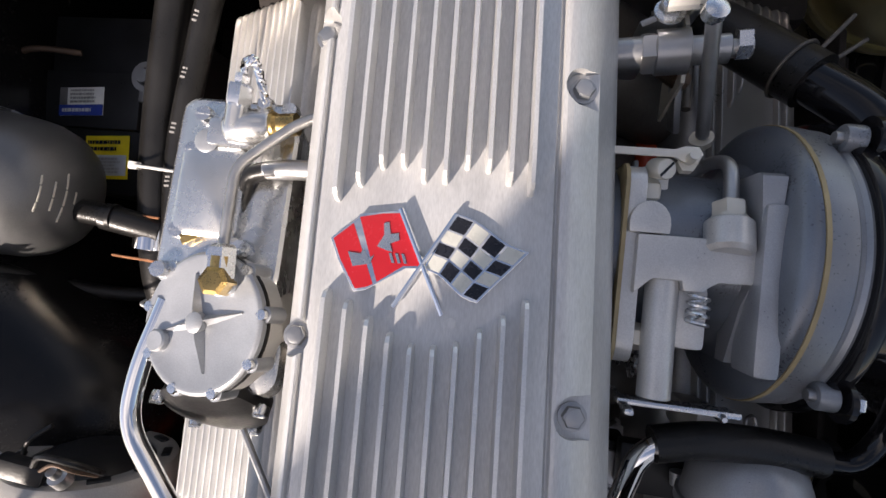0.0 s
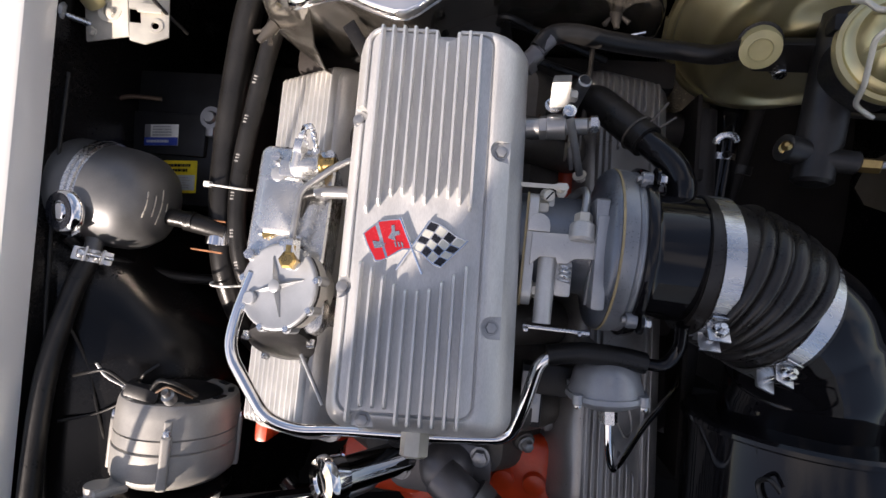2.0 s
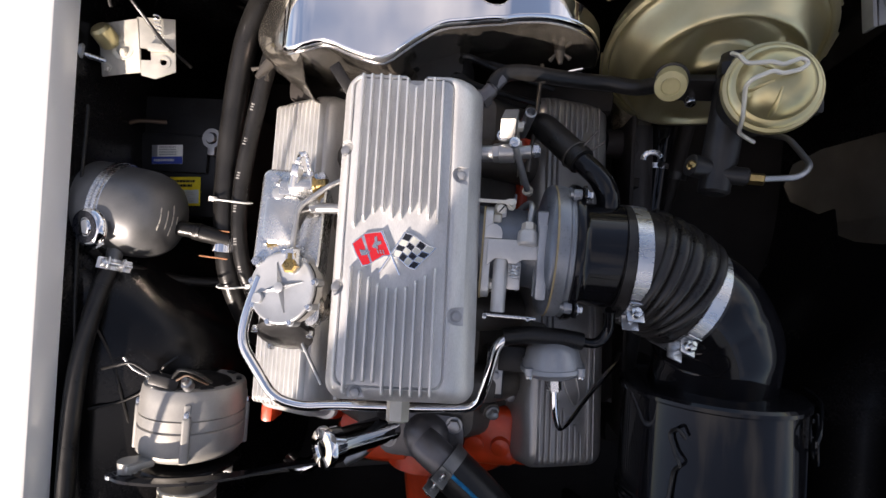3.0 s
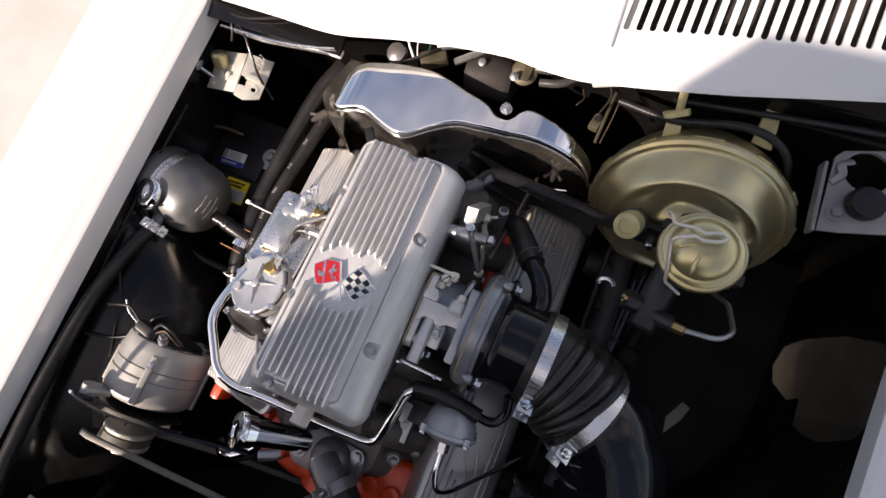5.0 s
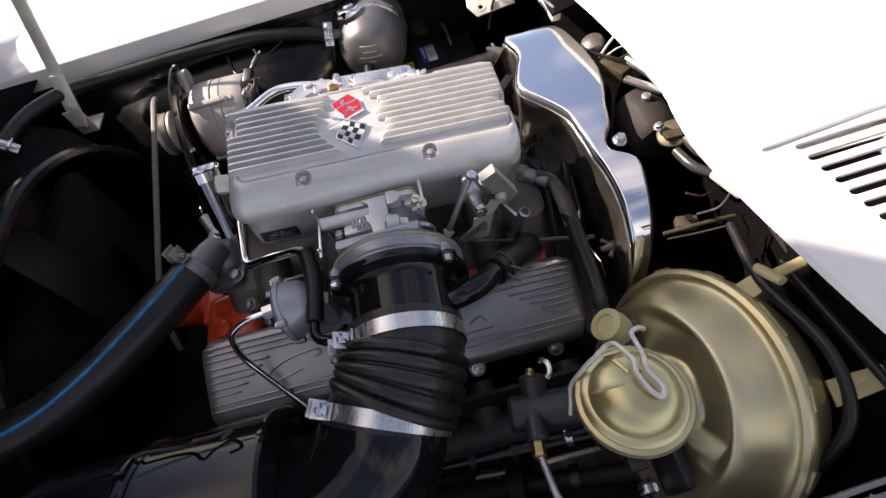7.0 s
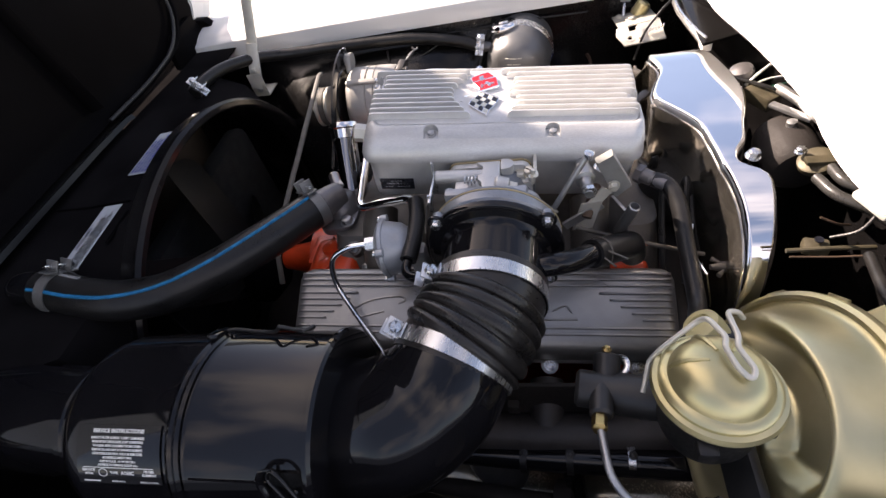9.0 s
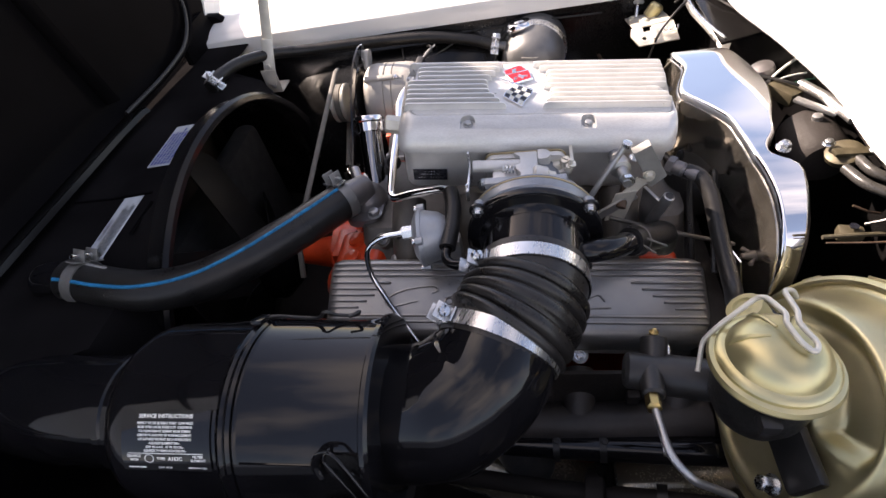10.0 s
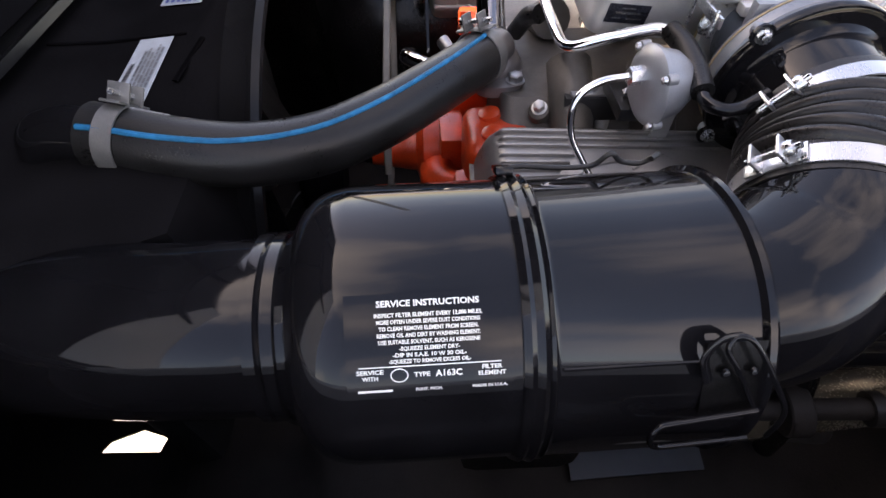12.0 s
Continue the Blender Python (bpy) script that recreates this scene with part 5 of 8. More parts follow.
def service_label():
    ang = math.atan2(*reversed((CM.to_3x3().inverted() @ V(0.636, 0, 0.772)).xy))
    sgn = 1 if (CM.to_3x3() @ V(math.cos(ang + 0.1), math.sin(ang + 0.1), 0)).z > (CM.to_3x3() @ V(math.cos(ang), math.sin(ang), 0)).z else -1
    h0 = 0.1855

    def put(name, bm, lift, material, parent, label=""):
        for v in bm.verts:
            v.co.x, v.co.y = v.co.x * 1.13, v.co.y * sgn * 1.08
        return part(name, on_can(bm, ang, h0, lift), material, parent, label, sharp=80)

    W, H = 0.088, 0.054
    bm = bmesh.new()
    bmesh.ops.create_grid(bm, x_segments=4, y_segments=20, size=0.5)
    bmesh.ops.scale(bm, vec=(W / 1.13, H / 1.08, 1), verts=bm.verts)
    sheet = put("service_label", bm, 0.0004, GLOSS, AC, "black service label with cream print")
    rows = [("SERVICE INSTRUCTIONS", 0.0200, 0.0042, 0.048), ("INSPECT FILTER ELEMENT EVERY 12,000 MILES,", 0.0145, 0.0027, 0.050), ("MORE OFTEN UNDER SEVERE DUST CONDITIONS", 0.0113, 0.0027, 0.048),
            ("TO CLEAN REMOVE ELEMENT FROM SCREEN.", 0.0081, 0.0027, 0.046), ("REMOVE OIL AND DIRT BY WASHING ELEMENT.", 0.0049, 0.0027, 0.048), ("USE SUITABLE SOLVENT, SUCH AS KEROSENE", 0.0017, 0.0027, 0.047),
            ("-SQUEEZE ELEMENT DRY-", -0.0015, 0.0027, 0.028), ("-DIP IN S.A.E. 10 W 30 OIL-", -0.0046, 0.0027, 0.034), ("-SQUEEZE TO REMOVE EXCESS OIL-", -0.0077, 0.0027, 0.038)]
    for text, y, size, w in rows:
        b = lettering(text, size, w)
        bmesh.ops.translate(b, vec=(0, y, 0), verts=b.verts)
        put("print", b, 0.0007, PRINT, sheet)
    for text, x, y, size, w in (("SERVICE", -0.028, -0.0125, 0.0030, 0.0125), ("WITH", -0.028, -0.0157, 0.0030, 0.0075), ("TYPE", -0.004, -0.0145, 0.0032, 0.0075), ("A163C", 0.0085, -0.0145, 0.0045, 0.0125),
                                ("FILTER", 0.0285, -0.0125, 0.0030, 0.0095), ("ELEMENT", 0.0285, -0.0157, 0.0030, 0.0130), ("MADE IN U.S.A.", 0.0275, -0.0222, 0.0021, 0.0165), ("FLINT, MICH.", -0.001, -0.0222, 0.0021, 0.0125)):
        b = lettering(text, size, w)
        bmesh.ops.translate(b, vec=(x, y, 0), verts=b.verts)
        put("print", b, 0.0007, PRINT, sheet)
    for x, y, w, h in ((0, -0.0100, 0.066, 0.0006), (-0.026, -0.0222, 0.016, 0.0013)):
        b = bmesh.new()
        bmesh.ops.create_grid(b, x_segments=2, y_segments=1, size=0.5)
        bmesh.ops.scale(b, vec=(w, h, 1), verts=b.verts)
        bmesh.ops.translate(b, vec=(x, y, 0), verts=b.verts)
        put("print_bar", b, 0.0007, PRINT, sheet)
    b = bmesh.new()
    n = 28
    o = [b.verts.new((-0.0145 + 0.0042 * math.cos(2 * math.pi * i / n), -0.0145 + 0.0036 * math.sin(2 * math.pi * i / n), 0)) for i in range(n)]
    q = [b.verts.new((-0.0145 + 0.0036 * math.cos(2 * math.pi * i / n), -0.0145 + 0.0030 * math.sin(2 * math.pi * i / n), 0)) for i in range(n)]
    for i in range(n):
        b.faces.new((o[i], o[(i + 1) % n], q[(i + 1) % n], q[i]))
    put("print_ring", b, 0.0007, PRINT, sheet)


service_label()

ground()


def fuel_meter():
    m = EN0 @ Matrix.Translation((-0.006, 0.004, -0.012))
    fm = thing("fuel_meter", (0, 0, 0), "polished and grey cast fuel meter beside the plenum", "engine part", m=m @ Matrix.Translation((-0.134, -0.02, -0.14)))
    up = m.to_3x3() @ V(0, 0, 1)

    def L(x, y, z):
        return m @ V(x, y, z)

    # rectangular bowl and its lid
    part("bowl", loft([[(x, y, z) for x, y in rrect(-0.172 + g, -0.100 - g, -0.055 + g, 0.085 - g, 0.012, 4)] for z, g in ((-0.165, 0.012), (-0.15, 0.006), (-0.09, 0.0), (-0.086, 0.0))], m.copy()), POLISHED, fm)
    part("bowl_lid", loft([[(x, y, z) for x, y in rrect(-0.174 + g, -0.098 - g, -0.030 + g, 0.088 - g, 0.010, 4)] for z, g in ((-0.086, 0.0), (-0.079, 0.0), (-0.077, 0.002))], m.copy()), POLISHED, fm)
    part("raised_pad", loft([[(x, y, z) for x, y in rrect(-0.165 + g, -0.125 - g, 0.0 + g, 0.055 - g, 0.006, 4)] for z, g in ((-0.078, 0.0), (-0.072, 0.0), (-0.070, 0.003))], m.copy()), POLISHED, fm)
    for x, y in ((-0.157, 0.0755), (-0.160, 0.0524), (-0.1612, 0.0027), (-0.168, -0.022), (-0.104, 0.082), (-0.1213, -0.0048)):
        part("screw", screw(L(x, y, -0.077), up, 0.0055, 0.006), STEEL, fm)
    # transverse barrel with its brass plug, and the upright union
    part("cross_barrel", join(lathe([(0.008, 0), (0.0095, 0.002), (0.0110, 0.014), (0.0110, 0.026), (0.0095, 0.028)], L(-0.138, 0.066, -0.068), m.to_3x3() @ V(1, 0.10, 0.03), 28), box((0, 0, 0), (0.030, 0.018, 0.014), 0.004, m @ Matrix.Translation((-0.136, 0.064, -0.074)))), POLISHED, fm)
    part("round_plug", lathe([(0.0075, 0), (0.0075, 0.006), (0.006, 0.007), (0, 0.007)], L(-0.151, 0.058, -0.076), up, 28), ZAMAK, fm)
    part("brass_plug", lathe([(0.0085, 0), (0.0085, 0.004), (0.0068, 0.006), (0.0068, 0.017), (0, 0.017)], L(-0.112, 0.069, -0.0665), m.to_3x3() @ V(1, 0.14, 0.06), 24), BRASS, fm)
    ud = m.to_3x3() @ V(0.16, 1, 0.35)
    ub = L(-0.1315, 0.066, -0.064)
    part("union_base", lathe([(0.0070, 0), (0.0070, 0.012), (0.0062, 0.013)], ub, ud, 24), POLISHED, fm)
    part("union", join(lathe([(0.0072, 0.0125), (0.0076, 0.0135), (0.0076, 0.0235), (0.0066, 0.025)], ub, ud, 6), lathe([(0.0072, 0.012), (0.0072, 0.0135)], ub, ud, 20), lathe([(0.0042, 0.025), (0.0046, 0.026), (0.0046, 0.030), (0.0036, 0.031)], ub, ud, 6)), STEEL, fm)
    u1 = ub + ud.normalized() * 0.030
    loop = curve([u1, u1 + ud.normalized() * 0.006, L(-0.1215, 0.0985, -0.046), L(-0.1170, 0.0985, -0.045), L(-0.1148, 0.092, -0.050), L(-0.1145, 0.082, -0.060)], 8)
    for k in range(3):
        off = [V(0.0017 * math.cos(i * 0.55 + 2.09 * k), 0.0017 * math.sin(i * 0.55 + 2.09 * k), 0.0012 * math.cos(i * 0.55 + 2.09 * k)) for i in range(len(loop))]
        part("braided_loop", sweep([q + o for q, o in zip(loop, off)], 0.0016, 8), CHROME, fm)
    part("loop_nut", lathe([(0.0050, 0), (0.0050, 0.006), (0.0042, 0.007), (0, 0.007)], L(-0.1145, 0.080, -0.066), m.to_3x3() @ V(0, 0.1, 1), 6), STEEL, fm)
    # round diaphragm cover with star ribs
    c = V(-0.134, -0.050, -0.071)
    mc = m @ Matrix.Translation(c) @ Matrix.Rotation(radians(-15), 4, "Y")      # leans outwards
    part("diaphragm_base", lathe([(0.030, -0.05), (0.034, -0.02), (0.0415, -0.016), (0.0415, -0.004), (0.030, -0.004)], m=mc.copy(), n=48), CAST, fm)
    part("diaphragm_gasket", lathe([(0.02, -0.004), (0.0418, -0.004), (0.0418, -0.0015), (0.02, -0.0015)], m=mc.copy(), n=48), RUBBER, fm)
    cov = part("diaphragm_cover", lathe([(0.0412, -0.0015), (0.0412, 0.002), (0.040, 0.0032), (0.0385, 0.0036), (0.037, 0.0030), (0.0, 0.0045)], m=mc.copy(), n=48), ZAMAK, fm)
    for a in (8, 98, 188, 278):
        f = mc @ Matrix.Rotation(radians(a + 8), 4, "Z")
        part("rib", loft([[(0.002, -w, 0.003), (0.002, w, 0.003), (0.002, 0, 0.003 + h)] if k == 0 else [(x, -w, 0.003), (x, w, 0.003), (x, 0, 0.003 + h)] for k, (x, w, h) in enumerate(((0.0, 0.0042, 0.006), (0.010, 0.0032, 0.0055), (0.029, 0.0006, 0.0015)))], f), ZAMAK, cov)
    part("hub", lathe([(0.006, 0.003), (0.006, 0.0085), (0.004, 0.0095), (0, 0.0095)], m=mc.copy(), n=20), ZAMAK, cov)
    part("round_boss", lathe([(0.0065, 0.002), (0.0065, 0.007), (0.0055, 0.008), (0, 0.008)], m=mc @ Matrix.Translation((-0.026, -0.013, 0)), n=20), ZAMAK, cov)
    for i in range(9):
        a = radians(40 * i + 12)
        q = V(0.0405 * math.cos(a), 0.0405 * math.sin(a), 0)
        ear = part("ear", lathe([(0.0048, -0.014), (0.0048, 0.0005)], m=mc @ Matrix.Translation(q), n=16), ZAMAK, fm)
        part("screw", screw(mc @ (q + V(0, 0, 0.0005)), mc.to_3x3() @ V(0, 0, 1), 0.0035, 0.003), STEEL, ear)
    # brass elbow and hexagon nut
    el = L(-0.122, -0.026, -0.062)
    part("elbow_base", lathe([(0.008, -0.006), (0.008, 0.004), (0.006, 0.005)], el, up, 20), ZAMAK, fm)
    part("brass_elbow", join(lathe([(0.0078, 0), (0.0085, 0.002), (0.0085, 0.013), (0.006, 0.015), (0, 0.015)], el, up, 6), lathe([(0.0058, 0), (0.0058, 0.014)], el + up * 0.007, m.to_3x3() @ V(-0.02, 1, 0.05), 16)), BRASS, fm)
    part("union_nut", lathe([(0.0082, 0), (0.0082, 0.017), (0.006, 0.019)], L(-0.122, -0.024, -0.057), m.to_3x3() @ V(-0.05, 1, 0.05), 6), STEEL, fm)
    part("meter_pipe", sweep(rounded([L(-0.1235, -0.008, -0.057), L(-0.1205, 0.0387, -0.0505), L(-0.0907, 0.065, -0.0505), L(-0.07, 0.078, -0.055)], 0.008, 7), 0.0031, 14), DULLSTEEL, fm)
    part("yellow_tag", box((0, 0, 0), (0.016, 0.007, 0.0012), 0.0003, m @ Matrix.Translation((-0.1520, 0.001, -0.0745)) @ Matrix.Rotation(radians(30), 4, "Z")), BRASS, fm)
    part("suction_pipe", sweep([L(-0.055, 0.047, -0.070), L(-0.098, 0.0445, -0.070), L(-0.112, 0.043, -0.071), L(-0.119, 0.0415, -0.072)], [0.0062, 0.0062, 0.0054, 0.0040], 16), DULLSTEEL, fm)
    part("suction_hose", sweep(rounded([L(-0.112, 0.043, -0.0715), L(-0.124, 0.040, -0.074), L(-0.1275, 0.028, -0.078), L(-0.1285, 0.012, -0.084)], 0.010, 6), 0.0058, 16), RUBBER, fm, "black rubber elbow hose")
    eye = L(-0.1143, 0.0326, -0.080)
    part("bracket", join(lathe([(0.0034, 0), (0.0062, 0), (0.0062, 0.002), (0.0034, 0.002)], eye, up, 24, loop=True), box((0, 0, 0), (0.008, 0.026, 0.002), 0.0006, m @ Matrix.Translation((-0.1175, 0.0165, -0.080)) @ Matrix.Rotation(radians(-13), 4, "Z"))), STEEL, fm)
    # tilted lower diaphragm and cast leg in front
    f = m @ Matrix.Translation((-0.136, -0.105, -0.105)) @ Matrix.Rotation(radians(58), 4, "X")
    part("lower_diaphragm", lathe([(0.024, -0.03), (0.033, -0.012), (0.033, -0.004), (0.0335, 0.0), (0.030, 0.002), (0.018, 0.0045), (0.0, 0.005)], m=f, n=40), PLASTIC, fm, "black lower diaphragm housing")
    for i in range(5):
        a = radians(72 * i + 15)
        part("screw", screw(f @ V(0.0335 * math.cos(a), 0.0335 * math.sin(a), -0.002), f.to_3x3() @ V(0, 0, 1), 0.0048, 0.006), STEEL, fm)
    part("cast_leg", loft([[(x + dx, y, z) for x, y in rrect(-0.130 + g, -0.092 - g, -0.094 + g, -0.052, 0.012, 5)] for z, g, dx in ((-0.19, 0.010, 0.012), (-0.15, 0.008, 0.006), (-0.115, 0.003, 0.0), (-0.098, 0.0, 0.0), (-0.092, 0.003, 0.0), (-0.090, 0.008, 0.0))], m.copy()), POLISHED, fm)
    part("brace", sweep([L(-0.110, -0.111, -0.09), L(-0.083, -0.155, -0.09)], 0.0020, 8), DULLSTEEL, fm)
    return fm


fuel_meter()


def fuel_line():
    fl = thing("fuel_line", (-0.15, -0.18, 0.80), "bent chrome fuel line round the front of the plenum", "pipe")
    pts = [(-0.178, -0.045, 0.808), (-0.190, -0.088, 0.811), (-0.1935, -0.122, 0.811), (-0.151, -0.181, 0.807), (-0.122, -0.190, 0.800), (-0.085, -0.186, 0.794), (0.020, -0.181, 0.783), (0.080, -0.176, 0.776), (0.089, -0.140, 0.794), (0.098, -0.094, 0.808), (0.116, -0.084, 0.806)]
    part("pipe", sweep(rounded(pts, 0.018, 6), 0.0058, 16), CHROME, fl)
    part("sleeve", tube([(0.104, -0.088, 0.808), (0.13, -0.083, 0.806), (0.16, -0.083, 0.802), (0.188, -0.086, 0.798)], 0.0095, 16), RUBBER, fl, "black rubber sleeve")
    part("black_pipe", sweep(rounded([(0.185, -0.086, 0.798), (0.205, -0.088, 0.796), (0.216, -0.070, 0.798), (0.212, -0.048, 0.812)], 0.014), 0.0055, 14), GLOSS, fl)


fuel_line()


def enrichment_diaphragm():
    ed = thing("enrichment_diaphragm", (0.158, -0.105, 0.76), "grey cast round diaphragm unit with a steel pipe", "engine part")
    d = V(0.10, -1, -0.05).normalized()
    o = V(0.158, -0.098, 0.788)
    part("cup", lathe([(0.012, -0.012), (0.020, -0.010), (0.028, 0.0), (0.031, 0.012), (0.0325, 0.018)], o, d, 40), ZAMAK, ed)
    part("cover", lathe([(0.0345, 0.018), (0.0355, 0.022), (0.033, 0.025), (0.024, 0.030), (0.0, 0.031)], o, d, 40), ZAMAK, ed)
    f = frame_on(o, d)
    for a in (40, 140, 220, 320):
        q = V(0.0355 * math.cos(radians(a)), 0.0355 * math.sin(radians(a)), 0.014)
        ear = part("ear", lathe([(0.0046, 0.002), (0.0046, 0.010)], f @ q, d, 14), ZAMAK, ed)
        part("screw", screw(f @ (q + V(0, 0, 0.011)), d, 0.0034, 0.003), STEEL, ear)
    part("nut", lathe([(0.008, 0), (0.008, 0.013), (0.005, 0.014)], f @ V(0, 0.012, 0.030), d, 6), STEEL, ed)
    part("mount_leg", box((0.146, -0.088, 0.742), (0.018, 0.02, 0.06), 0.004), CAST, ed)
    part("bracket", box((0.128, -0.120, 0.752), (0.055, 0.030, 0.014), 0.002), PLASTIC, ed, "black heat insulator block")
    p0 = f @ V(0, 0.012, 0.04)
    part("heat_pipe", sweep(rounded([p0, p0 + d * 0.028, V(0.172, -0.188, 0.785), V(0.185, -0.190, 0.755), V(0.215, -0.162, 0.715), V(0.252, -0.126, 0.688), V(0.262, -0.118, 0.66)], 0.022, 6), 0.0034, 12), CHROME, ed, "thin chrome heat pipe")


enrichment_diaphragm()


def cooling():
    th = thing("thermostat_housing", (0.02, -0.235, 0.70), "grey cast thermostat housing on the intake manifold", "engine part")
    part("flange", prism(rrect(-0.045, 0.065, -0.262, -0.205, 0.02, 4), 0.712, 0.726, 0.002), DARKCAST, th)
    part("dome", lathe([(0.030, 0), (0.028, 0.010), (0.022, 0.020), (0.010, 0.026), (0, 0.027)], (0.018, -0.233, 0.722), (0.1, 0, 1), 32), DARKCAST, th)
    part("neck", tube([(0.015, -0.233, 0.745), (0.035, -0.245, 0.752), (0.062, -0.262, 0.756)], 0.0205, 24), DARKCAST, th)
    for x, y in ((-0.03, -0.242), (0.052, -0.216)):
        part("bolt", hexbolt((x, y, 0.726), (0, 0, 1), 0.0085, 0.008), DULLSTEEL, th)
    rh = thing("radiator_hose", (0.2, -0.42, 0.75), "thick black upper radiator hose with a blue stripe", "hose")
    path = curve([(0.044, -0.250, 0.754), (0.085, -0.280, 0.759), (0.128, -0.318, 0.762), (0.168, -0.360, 0.763), (0.200, -0.410, 0.763), (0.216, -0.465, 0.767), (0.217, -0.515, 0.774), (0.211, -0.560, 0.781), (0.208, -0.582, 0.784)], 7)
    part("hose", sweep(path, 0.0265, 32), RUBBER, rh)
    st = []
    for i, p in enumerate(path[1:-1]):
        t = (path[i + 2] - path[i]).normalized()
        side = t.cross(V(0, 0, 1)).normalized()
        upv = side.cross(t)
        k = i / len(path)
        a = radians(8 + 30 * k)
        st.append(p + (upv * math.cos(a) - side * math.sin(a)) * 0.0262)
    part("stripe", sweep(st, 0.0024, 8), STRIPE, rh, "painted blue stripe")
    for i in range(44, 50):
        p, t = path[i], (path[i + 1] - path[i]).normalized()
        side = t.cross(V(0, 0, 1)).normalized()
        upv = (side.cross(t) * 0.85 - side * -0.52).normalized()
        m = Matrix((t, upv.cross(t), upv)).transposed().to_4x4()
        m.translation = p + upv * 0.0262
        for k in (-0.002, 0.002):
            part("print_bar", box((k, 0, 0.0003), (0.0028, 0.0055, 0.0008), 0.0002, m.copy(), 1), HOSEPRINT, rh)
    for p, s, ang, q in ((V(0.050, -0.256, 0.755), path[1] - path[0], 65, (0.028, -0.261, 0.80)), (V(0.211, -0.560, 0.781), path[-1] - path[-3], 20, (0.180, -0.563, 0.815))):
        hose_clamp("hose_clamp", p, s, 0.0272, ang, "plain steel screw clamp on the radiator hose", 1, q, 1.0, WEATHERED)
    rp = thing("radiator_neck", (0.21, -0.625, 0.76), "black radiator outlet neck under the hose", "pipe")
    part("neck", tube([(0.209, -0.575, 0.784), (0.206, -0.605, 0.785), (0.205, -0.625, 0.772), (0.205, -0.63, 0.72)], 0.022, 24), GLOSS, rp)
    of = thing("oil_filler", (-0.08, -0.22, 0.69), "chrome oil filler tube with push-on cap", "pipe")
    foot, ax = V(-0.020, -0.230, 0.705), V(-0.068, -0.006, 0.085).normalized()
    part("tube", lathe([(0.0185, 0), (0.0185, 0.006), (0.0172, 0.008), (0.0172, 0.096), (0.014, 0.098)], foot, ax, 32), DARKCHROME, of)
    part("cap", lathe([(0.0180, 0), (0.0205, 0.001), (0.0212, 0.014), (0.0240, 0.016), (0.0240, 0.0205), (0.0220, 0.0235), (0.012, 0.0245), (0.010, 0.0225), (0, 0.022)], foot + ax * 0.094, ax, 40), CHROME, of)
    part("cap_spout", lathe([(0.010, 0), (0.0125, 0.004), (0.0135, 0.018), (0.012, 0.021), (0, 0.021)], foot + ax * 0.101, (-0.35, -0.75, -0.3), 24), CHROME, of)
    bh = thing("breather_hose", (-0.03, -0.21, 0.78), "black breather hose from the oil filler to the plenum", "hose")
    part("hose", tube([(-0.036, -0.206, 0.735), (-0.030, -0.198, 0.752), (-0.020, -0.194, 0.764), (-0.006, -0.186, 0.772)], 0.0105, 18), RUBBER, bh)
    ep = thing("water_pipe", (-0.175, -0.32, 0.62), "curved chrome water pipe below the alternator bracket", "pipe")
    part("pipe", tube([(-0.205, -0.335, 0.612), (-0.185, -0.340, 0.622), (-0.160, -0.330, 0.630), (-0.135, -0.305, 0.632), (-0.12, -0.275, 0.628)], 0.0125, 20), CHROME, ep)
    dv = thing("heater_fitting", (-0.04, -0.27, 0.66), "steel heater pipe fitting on the orange water pump", "pipe")
    part("stub", tube([(-0.055, -0.245, 0.66), (-0.07, -0.275, 0.685), (-0.095, -0.29, 0.695)], 0.009, 14), DULLSTEEL, dv)


cooling()


